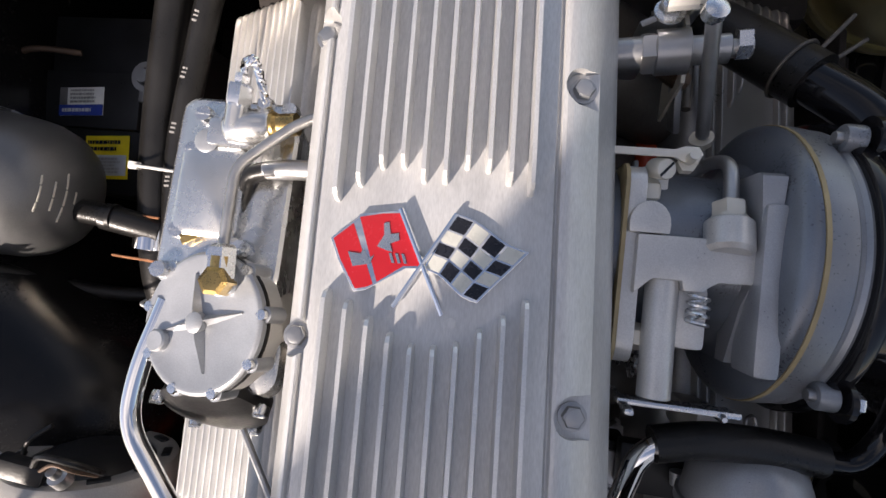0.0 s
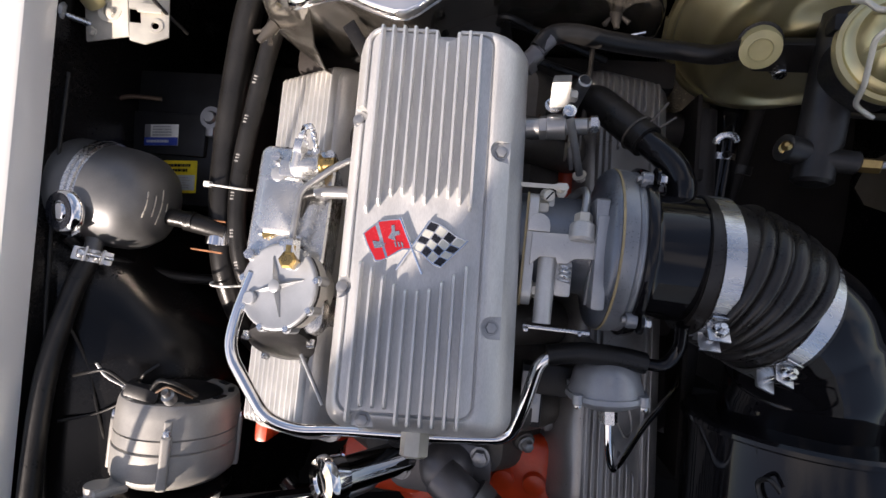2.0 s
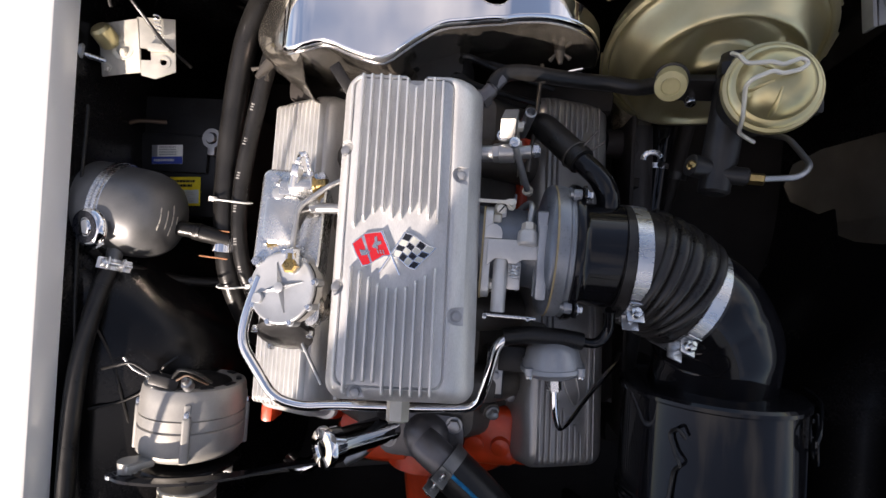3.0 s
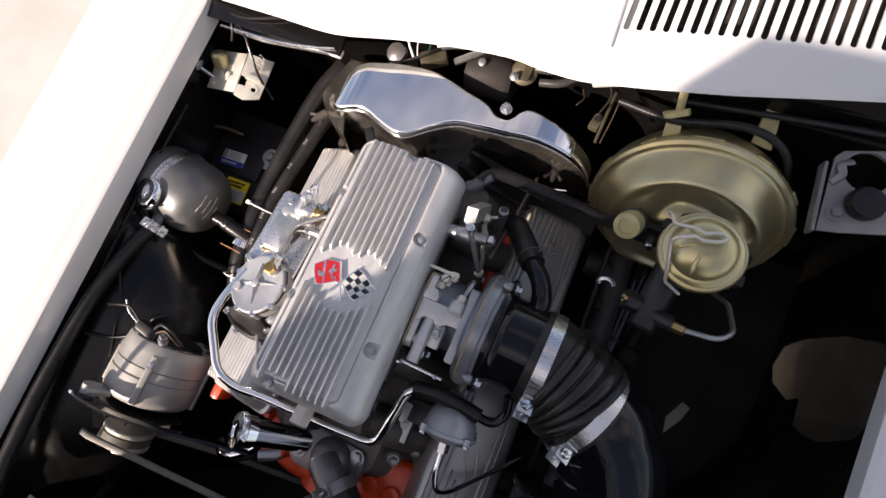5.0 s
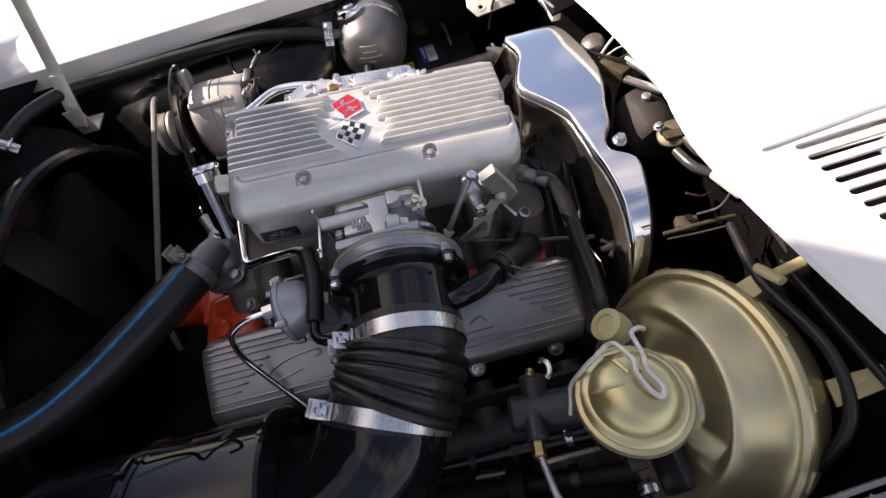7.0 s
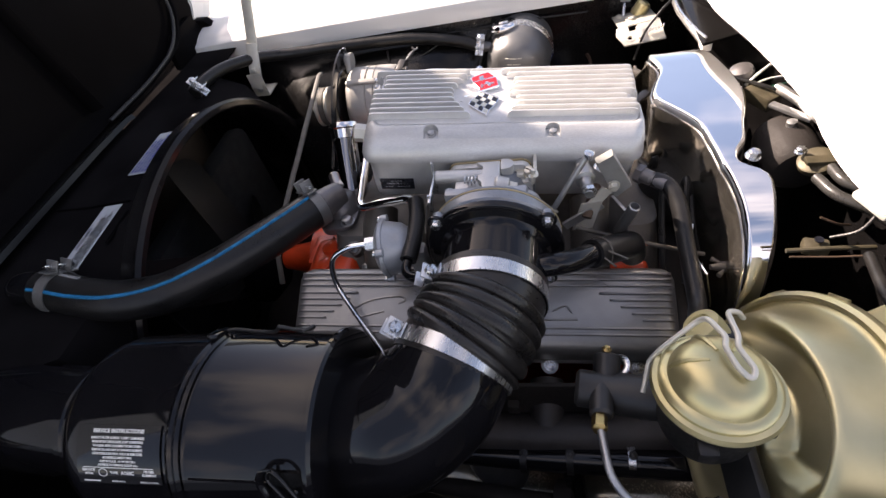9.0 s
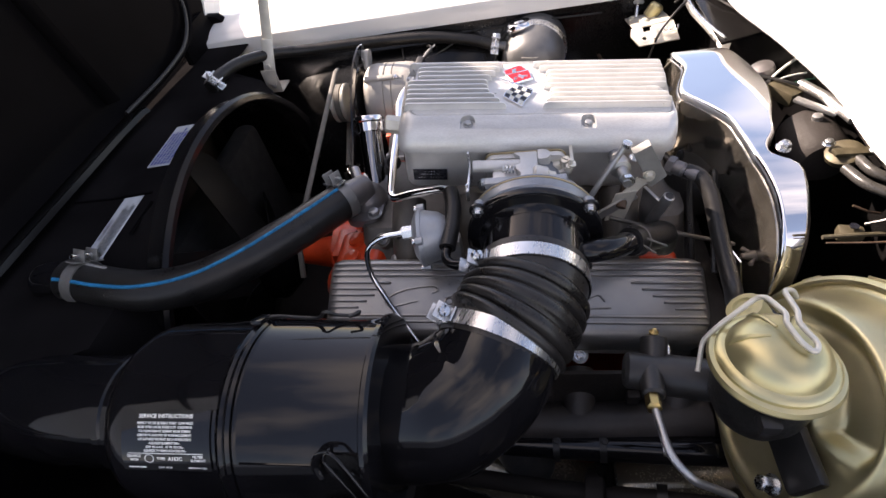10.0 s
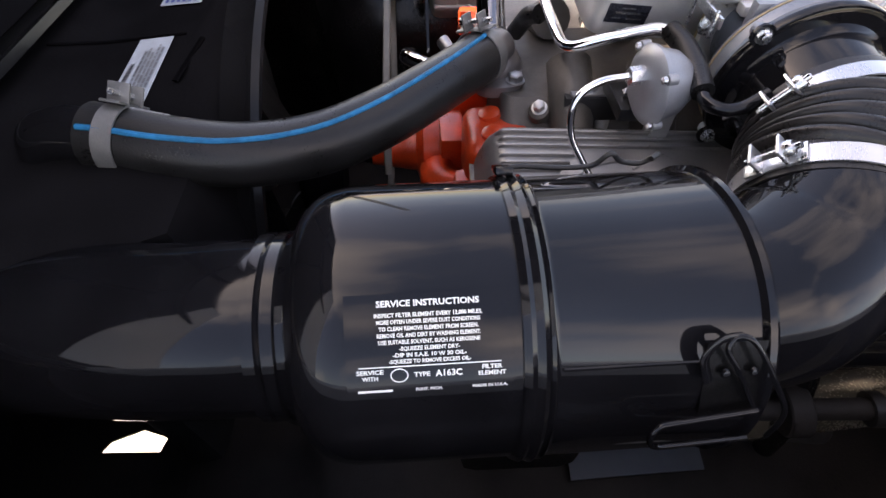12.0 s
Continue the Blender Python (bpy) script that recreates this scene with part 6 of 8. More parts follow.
def alternator():
    c = V(-0.317, 0, 0.694)
    al = thing("alternator", (-0.320, -0.25, 0.62), "cast aluminium alternator with belt pulley on the engine", "alternator")

    def L(prof, y, n=56):
        return lathe(prof, (c.x, y, c.z), (0, -1, 0), n)

    def at(deg, r, y):
        return V(c.x + r * math.cos(radians(deg)), y, c.z + r * math.sin(radians(deg)))

    shell = part("rear_shell", L([(0.046, 0.006), (0.047, 0.0015), (0.0605, 0.0), (0.0640, 0.0015), (0.0660, 0.006), (0.0672, 0.018), (0.0682, 0.0375), (0.0668, 0.038)], -0.204), ALTGREY, al)
    part("stator_ring", L([(0.0660, 0), (0.0660, 0.0008), (0.0680, 0.0012), (0.0680, 0.0142), (0.0660, 0.0146), (0.0660, 0.016)], -0.2425), ALTGREY, al)
    part("front_shell", L([(0.0668, 0), (0.0686, 0.0012), (0.0686, 0.026), (0.0672, 0.034), (0.060, 0.041), (0.034, 0.045)], -0.2585), ALTGREY, al)
    for a in (64, 154, 244, 334):
        f = Matrix.Translation(at(a, 0.0670, 0)) @ Matrix.Rotation(radians(90 - a), 4, "Y")
        boss = part("through_bolt", join(box((0, -0.266, 0.001), (0.011, 0.060, 0.009), 0.0035, f.copy(), 3), box((0, -0.231, -0.0015), (0.009, 0.022, 0.006), 0.0025, f.copy(), 3)), ALTGREY, al)
        part("bolt_head", screw(at(a, 0.0690, -0.236), (0, 1, 0), 0.0042, 0.006), STEEL, boss)
    # open rear with its dark diode plate and spokes
    part("rear_plate", L([(0.0, -0.006), (0.030, -0.005), (0.044, 0.001), (0.0465, 0.004), (0.046, 0.008)], -0.204), PLASTIC, al)
    for i in range(10):
        a = 36 * i + 8
        f = Matrix.Translation(at(a, 0.055, -0.2036)) @ Matrix.Rotation(radians(90 - a), 4, "Y")
        part("rear_slot", box((0, 0, 0), (0.016, 0.0022, 0.0075), 0.0008, f), PLASTIC, shell)
    part("mounting_ear", join(box((0, 0, 0), (0.030, 0.010, 0.034), 0.004, pose(-0.345, -0.298, 0.764, 0, -28, 0)), lathe([(0.013, 0), (0.0115, 0.014)], (-0.350, -0.292, 0.771), (0, -1, 0), 22)), ALTGREY, al)
    part("lower_ear", box((0, 0, 0), (0.030, 0.012, 0.050), 0.004, pose(-0.350, -0.318, 0.665, 0, 25, 0)), ALTGREY, al)
    part("fan", L([(0.018, 0), (0.058, 0.0), (0.066, 0.002), (0.067, 0.005), (0.063, 0.009), (0.02, 0.011)], -0.310), SATIN, al)
    for i in range(12):
        a = 30 * i
        f = Matrix.Translation(at(a, 0.055, -0.3225)) @ Matrix.Rotation(radians(90 - a), 4, "Y")
        part("fan_blade", box((0, 0, 0), (0.0020, 0.011, 0.019), 0.0006, f), SATIN, al)
    part("pulley", L([(0.020, 0), (0.036, 0.0), (0.038, 0.002), (0.038, 0.0055), (0.030, 0.013), (0.030, 0.016), (0.038, 0.0235), (0.038, 0.0275), (0.034, 0.030), (0.024, 0.031), (0.013, 0.033), (0.012, 0.042), (0, 0.043)], -0.350), ZINC, al)
    part("plug", box((0, 0, 0), (0.036, 0.015, 0.013), 0.003, pose(-0.322, -0.193, 0.755, 0, 18, -16)), PLASTIC, al)
    part("terminal", lathe([(0.007, 0), (0.007, 0.010), (0.004, 0.011), (0.004, 0.018)], (-0.292, -0.200, 0.748), (0, 0.7, 0.7), 14), DULLSTEEL, al)
    part("terminal", lathe([(0.006, 0), (0.006, 0.008), (0.004, 0.009), (0.004, 0.016)], (-0.345, -0.200, 0.742), (-0.2, 0.7, 0.7), 14), STEEL, al)
    part("lead", tube([(-0.338, -0.187, 0.758), (-0.360, -0.172, 0.766), (-0.385, -0.178, 0.762), (-0.42, -0.19, 0.745)], 0.0020, 8), RUBBER, al)
    part("lead", tube([(-0.345, -0.192, 0.752), (-0.362, -0.180, 0.762), (-0.372, -0.165, 0.768)], 0.0014, 8), DULLSTEEL, al)
    part("lead", tube([(-0.308, -0.186, 0.760), (-0.290, -0.172, 0.772), (-0.272, -0.176, 0.766), (-0.266, -0.192, 0.742)], 0.0024, 8), RUBBER, al)
    part("lead", tube([(-0.304, -0.190, 0.758), (-0.286, -0.180, 0.765), (-0.276, -0.186, 0.758), (-0.272, -0.196, 0.740)], 0.0015, 8), RUST, al)
    br = thing("alternator_bracket", (-0.2, -0.3, 0.62), "curved black slotted alternator adjusting bracket", "bracket")
    mid = curve([(-0.362, 0, 0.781), (-0.335, 0, 0.787), (-0.285, 0, 0.778), (-0.232, 0, 0.747), (-0.18, 0, 0.698), (-0.13, 0, 0.662)], 6)
    way = [(mid[min(i + 1, len(mid) - 1)] - mid[max(i - 1, 0)]).normalized() for i in range(len(mid))]
    rim = [(q.x - w.z * 0.0075, q.z + w.x * 0.0075) for q, w in zip(mid, way)] + [(q.x + w.z * 0.0075, q.z - w.x * 0.0075) for q, w in zip(mid[::-1], way[::-1])]
    part("arm", prism(rim, -0.0018, 0.0018, 0, Matrix(((1, 0, 0, 0), (0, 0, 1, -0.3085), (0, 1, 0, 0), (0, 0, 0, 1)))), GLOSS, br)
    part("tip", lathe([(0.0085, 0), (0.0085, 0.004)], (-0.362, -0.3065, 0.781), (0, -1, 0), 20), STEEL, br)
    part("bolt", hexbolt((-0.345, -0.306, 0.770), (0, 1, 0.1), 0.0075, 0.012), STEEL, br)
    bl = thing("drive_belt", (-0.1, -0.335, 0.5), "worn black rubber drive belt on the alternator pulley", "belt")
    part("belt", sweep([(-0.345, -0.3645, 0.752), (-0.330, -0.3645, 0.7535), (-0.20, -0.3645, 0.7235), (-0.06, -0.3645, 0.691), (0.0, -0.3645, 0.676), (0.045, -0.3645, 0.654), (0.075, -0.3645, 0.612)], 0.0050, 8, 0.7), BELT, bl)
    part("belt", sweep([(-0.335, -0.3645, 0.660), (-0.20, -0.3645, 0.57), (-0.05, -0.375, 0.47)], 0.0055, 8, 0.55), BELT, bl)
    part("pulley_wrap", lathe([(0.033, -0.006), (0.0375, -0.005), (0.0375, 0.005), (0.033, 0.006)], (c.x, -0.3645, c.z), (0, 1, 0), 40, loop=True), BELT, bl)


alternator()


def expansion_tank():
    tk = thing("expansion_tank", (-0.435, 0.03, 0.62), "dark silver painted coolant expansion tank with chrome cap", "tank")
    ax = V(0.97, -0.12, -0.16).normalized()
    o = V(-0.453, 0.026, 0.695)
    prof = [(0.0, -0.097), (0.022, -0.095), (0.042, -0.087), (0.055, -0.070), (0.0615, -0.052), (0.0635, -0.034), (0.0640, -0.020), (0.0640, -0.009)]
    part("rear_half", lathe(prof, o, ax, 48), TANKGREY, tk)
    part("seam", lathe([(0.0640, -0.009), (0.0672, -0.0085), (0.0672, -0.0045), (0.0645, -0.0035), (0.0645, -0.0020), (0.0665, -0.0015), (0.0665, 0.0020), (0.0640, 0.003), (0.0640, 0.005)], o, ax, 64), STEEL, tk, "bright folded seam")
    front = [(0.0640, 0.005), (0.0640, 0.028), (0.0625, 0.044), (0.058, 0.058), (0.049, 0.070), (0.036, 0.078), (0.018, 0.083), (0.0, 0.084)]
    half = part("front_half", lathe(front, o, ax, 48), TANKGREY, tk)
    fm = frame_on(o, ax)
    side = (V(0, 1, 0) - ax * ax.y).normalized()
    tall = ax.cross(side)
    tall = tall if tall.z > 0 else -tall
    for i, w in enumerate((0.030, 0.024, 0.042, 0.012)):
        for j in range(int(w / 0.0030)):
            if (j * 7 + i * 3) % 5 == 4:
                continue
            u, v = -w / 2 + 0.0030 * j, 0.040 - 0.0100 * i
            rad = math.hypot(u, v)
            k = max(n for n in range(len(front)) if front[n][0] >= rad)
            h = front[k][1] + (front[min(k + 1, len(front) - 1)][1] - front[k][1]) * (front[k][0] - rad) / max(1e-6, front[k][0] - front[min(k + 1, len(front) - 1)][0])
            p = o + ax * (h + 0.0002) + side * u + tall * v
            nrm = (ax + (side * u + tall * v) * (rad * 8)).normalized()
            part("embossing", box((0, 0, 0), (0.0016, 0.0050, 0.0012), 0.0003, frame_on(p, nrm, side), 1), ZINC, half)
    nx = V(-0.20, -0.10, 0.97).normalized()
    cp = V(-0.447, -0.002, 0.748)
    part("filler_neck", lathe([(0.019, -0.018), (0.017, 0.0), (0.0215, 0.002), (0.0215, 0.006)], cp, nx, 32), TANKGREY, tk)
    cap = part("cap", lathe([(0.0255, 0.000), (0.0275, 0.003), (0.0275, 0.006), (0.0245, 0.012), (0.022, 0.0135), (0.011, 0.0125), (0.010, 0.0145), (0.008, 0.0155), (0, 0.0155)], cp, nx, 40), CHROME, tk, "chrome pressure cap with dark ring")
    part("ring", lathe([(0.0125, 0.0132), (0.0215, 0.0140), (0.0215, 0.0144), (0.0125, 0.0136)], cp, nx, 40, loop=True), INK, cap)
    part("tab", box((0, 0, 0.004), (0.060, 0.020, 0.0025), 0.001, frame_on(cp, nx)), CHROME, cap)
    part("outlet", lathe([(0.011, 0), (0.011, 0.03), (0.0125, 0.031), (0.0125, 0.035)], V(-0.375, 0.006, 0.680), (1, -0.1, -0.15), 24), RUBBER, tk)
    part("inlet", lathe([(0.010, 0), (0.010, 0.03)], V(-0.437, -0.03, 0.72), (-0.05, -1, 0.1), 20), TANKGREY, tk)
    part("overflow_nipple", lathe([(0.004, 0), (0.004, 0.02)], cp - nx * 0.006, (-0.7, -0.5, 0.1), 12), STEEL, tk)
    st = thing("tank_hose", (-0.43, -0.3, 0.74), "black rubber hose along the inner fender to the tank", "hose")
    line = curve([(-0.437, -0.052, 0.724), (-0.444, -0.10, 0.737), (-0.452, -0.2, 0.750), (-0.452, -0.34, 0.752), (-0.436, -0.46, 0.757), (-0.405, -0.520, 0.772), (-0.345, -0.562, 0.787), (-0.290, -0.582, 0.790), (-0.258, -0.590, 0.785)], 6)
    part("hose", sweep(line[4:-8], 0.0115, 16), RUBBER, st)
    part("end", sweep(line[:5], 0.0120, 16), RUBBER, st)
    part("end", sweep(line[-9:], 0.0120, 16), RUBBER, st)
    hose_clamp("hose_clamp", V(-0.437, -0.053, 0.7235), (-0.02, -1, 0.2), 0.0122, 40, "small steel screw clamp on the tank hose", 1)
    hose_clamp("hose_clamp", V(-0.268, -0.588, 0.787), (1, -0.25, -0.15), 0.0122, 40, "small steel screw clamp on the tank hose", 1)
    ov = thing("overflow_hose", (-0.42, -0.05, 0.6), "thin black overflow hose below the filler cap", "hose")
    part("hose", tube([(-0.461, -0.030, 0.737), (-0.452, -0.046, 0.715), (-0.430, -0.062, 0.67), (-0.395, -0.075, 0.62), (-0.34, -0.075, 0.58), (-0.29, -0.07, 0.56)], 0.0075, 14), RUBBER, ov)
    lh = thing("tank_outlet_hose", (-0.33, 0.0, 0.65), "short black hose from tank to heater line with chrome joint", "hose")
    part("hose", tube([(-0.352, 0.003, 0.676), (-0.325, -0.002, 0.668), (-0.305, -0.006, 0.660)], 0.0125, 18), RUBBER, lh)
    part("joint", lathe([(0.0165, -0.014), (0.0185, -0.013), (0.0185, 0.013), (0.0165, 0.014)], (-0.316, -0.010, 0.655), (0.05, 1, 0.05), 28), CHROME, lh)
    for dy in (-0.024, 0.016):
        part("clip_wire", sweep([(-0.345, -0.008 + dy, 0.670), (-0.30, -0.010 + dy, 0.672)], 0.0012, 6), COPPER, lh)


expansion_tank()


def battery():
    bt = thing("battery", (-0.46, 0.12, 0.42), "black car battery with white and yellow labels", "battery")
    part("case", box((-0.463, 0.122, 0.515), (0.235, 0.185, 0.20), 0.008), PLASTIC, bt)
    part("lid", box((-0.463, 0.122, 0.612), (0.240, 0.19, 0.014), 0.004), PLASTIC, bt)
    part("vent_cover", box((-0.452, 0.125, 0.621), (0.155, 0.06, 0.010), 0.003), PLASTIC, bt)
    for x, y in ((-0.537, 0.135), (-0.366, 0.150)):
        t = part("terminal", lathe([(0.010, 0), (0.008, 0.016), (0.007, 0.018), (0, 0.018)], (x, y, 0.618), (0, 0, 1), 20), DULLSTEEL, bt)
        part("cable_clamp", join(lathe([(0.0095, 0), (0.0155, 0), (0.0155, 0.010), (0.0095, 0.010)], (x, y, 0.622), (0, 0, 1), 24, loop=True), box((x, y - 0.018, 0.627), (0.012, 0.016, 0.009), 0.002)), DULLSTEEL, t)
    w = label_on("battery_label", (-0.4415, 0.122, 0.6268), (1, 0.06, 0), (-0.06, 1, 0), 0.052, 0.030, WHITEPLAIN, [(-0.5, 0.5, -0.5, -0.12, BLUE), (-0.5, -0.32, -0.12, 0.5, DULLSTEEL)], [(-0.25, 0.45, -0.08, 0.45, 4, DULLSTEEL), (-0.42, 0.42, -0.42, -0.2, 1, PAPER)], 31, "white and blue printed label on the battery")
    y = label_on("battery_label", (-0.411, 0.066, 0.6200), (1, 0.06, 0), (-0.06, 1, 0), 0.052, 0.046, YELLOW, [(-0.42, 0.46, -0.42, 0.05, PAPER)], [(-0.4, 0.4, -0.38, 0.0, 5, DULLSTEEL), (-0.42, 0.42, 0.12, 0.42, 2, INK)], 41, "yellow warning label on the battery")
    cb = thing("battery_cable", (-0.55, 0.15, 0.6), "reddish battery cable with a lead clamp", "cable")
    part("cable", tube([(-0.522, 0.120, 0.640), (-0.505, 0.150, 0.652), (-0.480, 0.166, 0.652), (-0.445, 0.172, 0.63)], 0.0032, 12), RUST, cb)
    part("lead_clamp", join(lathe([(0.010, 0), (0.017, 0.001), (0.017, 0.014), (0.012, 0.018), (0, 0.018)], (-0.525, 0.114, 0.622), (0.1, 0, 1), 20), box((-0.532, 0.096, 0.630), (0.016, 0.018, 0.010), 0.003)), DULLSTEEL, cb)


battery()


def heater_hoses():
    data = (("heater_hose", "thick black heater hose beside the engine", 0.0165, [(-0.262, 0.335, 0.70), (-0.288, 0.275, 0.690), (-0.308, 0.19, 0.672), (-0.320, 0.09, 0.658), (-0.318, 0.006, 0.652), (-0.308, -0.07, 0.64), (-0.29, -0.15, 0.59), (-0.26, -0.2, 0.52)]),
            ("heater_hose", "thin black heater hose with white printed marks", 0.0115, [(-0.225, 0.330, 0.70), (-0.253, 0.235, 0.692), (-0.276, 0.15, 0.677), (-0.290, 0.065, 0.668), (-0.288, -0.016, 0.66), (-0.274, -0.08, 0.64), (-0.25, -0.15, 0.59), (-0.22, -0.2, 0.52)]))
    for name, lab, r, pts in data:
        h = thing(name, pts[3], lab, "hose", "heater hoses")
        path = curve(pts, 7)
        n1 = int(len(path) * 0.8)
        part("hose", sweep(path[:n1 + 1], r, 20), RUBBER, h)
        part("lower_end", sweep(path[n1:], r, 20), RUBBER, h)
        if r < 0.014:
            for i in range(7, 36, 4):
                p, t = path[i], (path[i + 1] - path[i]).normalized()
                s = t.cross(V(0, 0, 1)).normalized()
                up = s.cross(t)
                m = Matrix((t, s, up)).transposed().to_4x4()
                m.translation = p + up * (r - 0.0004)
                for k in (-0.0038, 0.0, 0.0042):
                    part("print_bar", box((k, 0.001 + 0.1 * k, 0.0001), (0.0016 + abs(k) * 0.1, 0.0050, 0.0006), 0.0002, m.copy(), 1), HOSEPRINT, h)
    for p, d in (((-0.305, 0.052, 0.664), (0.06, 1, 0.1)), ((-0.297, -0.072, 0.645), (0.1, -1, -0.25))):
        z = thing("cable_tie", p, "white nylon cable tie round both heater hoses", "cable tie", "cable ties")
        f = frame_on(p, d)
        loop = [f @ V(0.030 * math.cos(a), 0.019 * math.sin(a), 0) for a in [i * math.pi / 18 for i in range(37)]]
        part("band", sweep(loop, 0.0014, 8), WHITEPLAIN, z)
        part("head", box((0.024, 0.010, 0), (0.009, 0.007, 0.007), 0.001, f.copy()), WHITEPLAIN, z)


heater_hoses()


def ignition_shield():
    sh = thing("ignition_shield", (0, 0.26, 0.68), "mirror chrome ignition shield at the back of the engine", "cover")
    st = [(-0.180, 0.222, 0.252, 0.790), (-0.174, 0.216, 0.268, 0.810), (-0.155, 0.214, 0.292, 0.820), (-0.120, 0.222, 0.303, 0.8215), (-0.085, 0.210, 0.309, 0.822), (-0.052, 0.204, 0.311, 0.822), (-0.020, 0.226, 0.305, 0.8215), (0.010, 0.244, 0.296, 0.821), (0.040, 0.249, 0.289, 0.8195), (0.060, 0.252, 0.277, 0.818),
          (0.078, 0.254, 0.278, 0.816), (0.095, 0.258, 0.301, 0.813), (0.125, 0.262, 0.300, 0.806), (0.150, 0.263, 0.296, 0.795), (0.172, 0.263, 0.292, 0.778), (0.188, 0.262, 0.288, 0.754), (0.197, 0.261, 0.285, 0.725), (0.200, 0.261, 0.284, 0.690)]
    cols = [curve([(s[0], s[k], 0) for s in st], 3) for k in (1, 2, 3)]
    rows, apron, back = [], [], []
    for a, b, c in zip(*cols):
        yf, yr, z, x = a.y, b.y, c.y, a.x
        zb = min(0.60, z - 0.03)
        rows.append([(x, yf + 0.001, z - 0.010), (x, yf + 0.0015, z - 0.004), (x, yf + 0.005, z), (x, yf + 0.0062, z), (x, yr - 0.0062, z), (x, yr - 0.005, z), (x, yr - 0.0012, z - 0.004), (x, yr, z - 0.010)])
        drop = [f * (z - 0.010 - zb) for f in (0, 0.12, 0.3, 0.5, 0.75, 1.0)]
        apron.append([(x, yf + 0.001 + 0.012 * f / 0.2 + (0.0030 * math.sin(x * 95 + f * 60) + 0.0022 * math.sin(x * 41 - f * 33)) * min(1, f / 0.03), z - 0.010 - f) for f in drop])
        back.append([(x, yr, z - 0.010 - f) for f in drop])
    part("cover", ribbon(rows, 0.0015), CHROME, sh, sharp=60)
    part("front_apron", ribbon(apron, 0.0015), AGED, sh, "smeared chrome apron with creases", sharp=70)
    part("rear_apron", ribbon(back, 0.0015), AGED, sh, sharp=70)
    part("bolt", hexbolt((0.068, 0.288, 0.814), (0.1, 0.1, 1), 0.0065, 0.008), STEEL, sh)
    for p, d in ((V(-0.222, 0.216, 0.755), V(-0.5, -0.8, 0.2)), (V(0.148, 0.262, 0.723), V(0.1, -1, 0.1))):
        d.normalize()
        u = d.cross(V(0, 0, 1)).normalized()
        part("wing_nut", join(lathe([(0.0065, -0.010), (0.0065, 0.002), (0.0042, 0.010), (0.0030, 0.016)], p, d, 14), sweep([p + u * 0.0125 + d * 0.011, p + u * 0.006 + d * 0.004, p - u * 0.006 + d * 0.004, p - u * 0.0125 + d * 0.011], [0.0030, 0.0020, 0.0020, 0.0030], 8)), GRIMEAL, sh)
    lo = thing("lower_shield", (-0.14, 0.22, 0.70), "chrome lower ignition shield over the spark plug leads", "cover")
    cols = [curve(c, 6) for c in ([(-0.150, 0.294, 0.811), (-0.181, 0.240, 0.787), (-0.150, 0.212, 0.811)],
                                  [(-0.198, 0.308, 0.785), (-0.226, 0.244, 0.768), (-0.158, 0.192, 0.776)],
                                  [(-0.215, 0.304, 0.735), (-0.236, 0.242, 0.735), (-0.160, 0.182, 0.735)],
                                  [(-0.205, 0.300, 0.66), (-0.222, 0.240, 0.66), (-0.155, 0.195, 0.66)])]
    part("shell", ribbon(list(zip(*cols)), 0.0015), AGED, lo, sharp=80)
    part("bracket", box((0, 0, 0), (0.014, 0.07, 0.004), 0.001, pose(-0.100, 0.185, 0.775, 20, -10, 32)), SATIN, lo, "black bracket strap")
    part("bolt", screw((-0.088, 0.166, 0.770), (0, 0, 1), 0.006, 0.005), STEEL, lo)
    co = thing("distributor_shield", (0.17, 0.24, 0.70), "dark chrome shield with folded creases beside the booster", "cover")
    part("shell", ribbon([[(0.10 + 0.025 * i, 0.235 - 0.008 * math.sin(i), 0.745), (0.105 + 0.025 * i, 0.245, 0.72 - 0.006 * i), (0.11 + 0.025 * i, 0.25, 0.66)] for i in range(4)], 0.0015), CHROME, co)


ignition_shield()

# ---- brake servo and what hangs on it ----
BC, BN = V(0.330, 0.263, 0.717), V(0.009, -0.911, 0.413).normalized()
BM = frame_on(BC, BN)


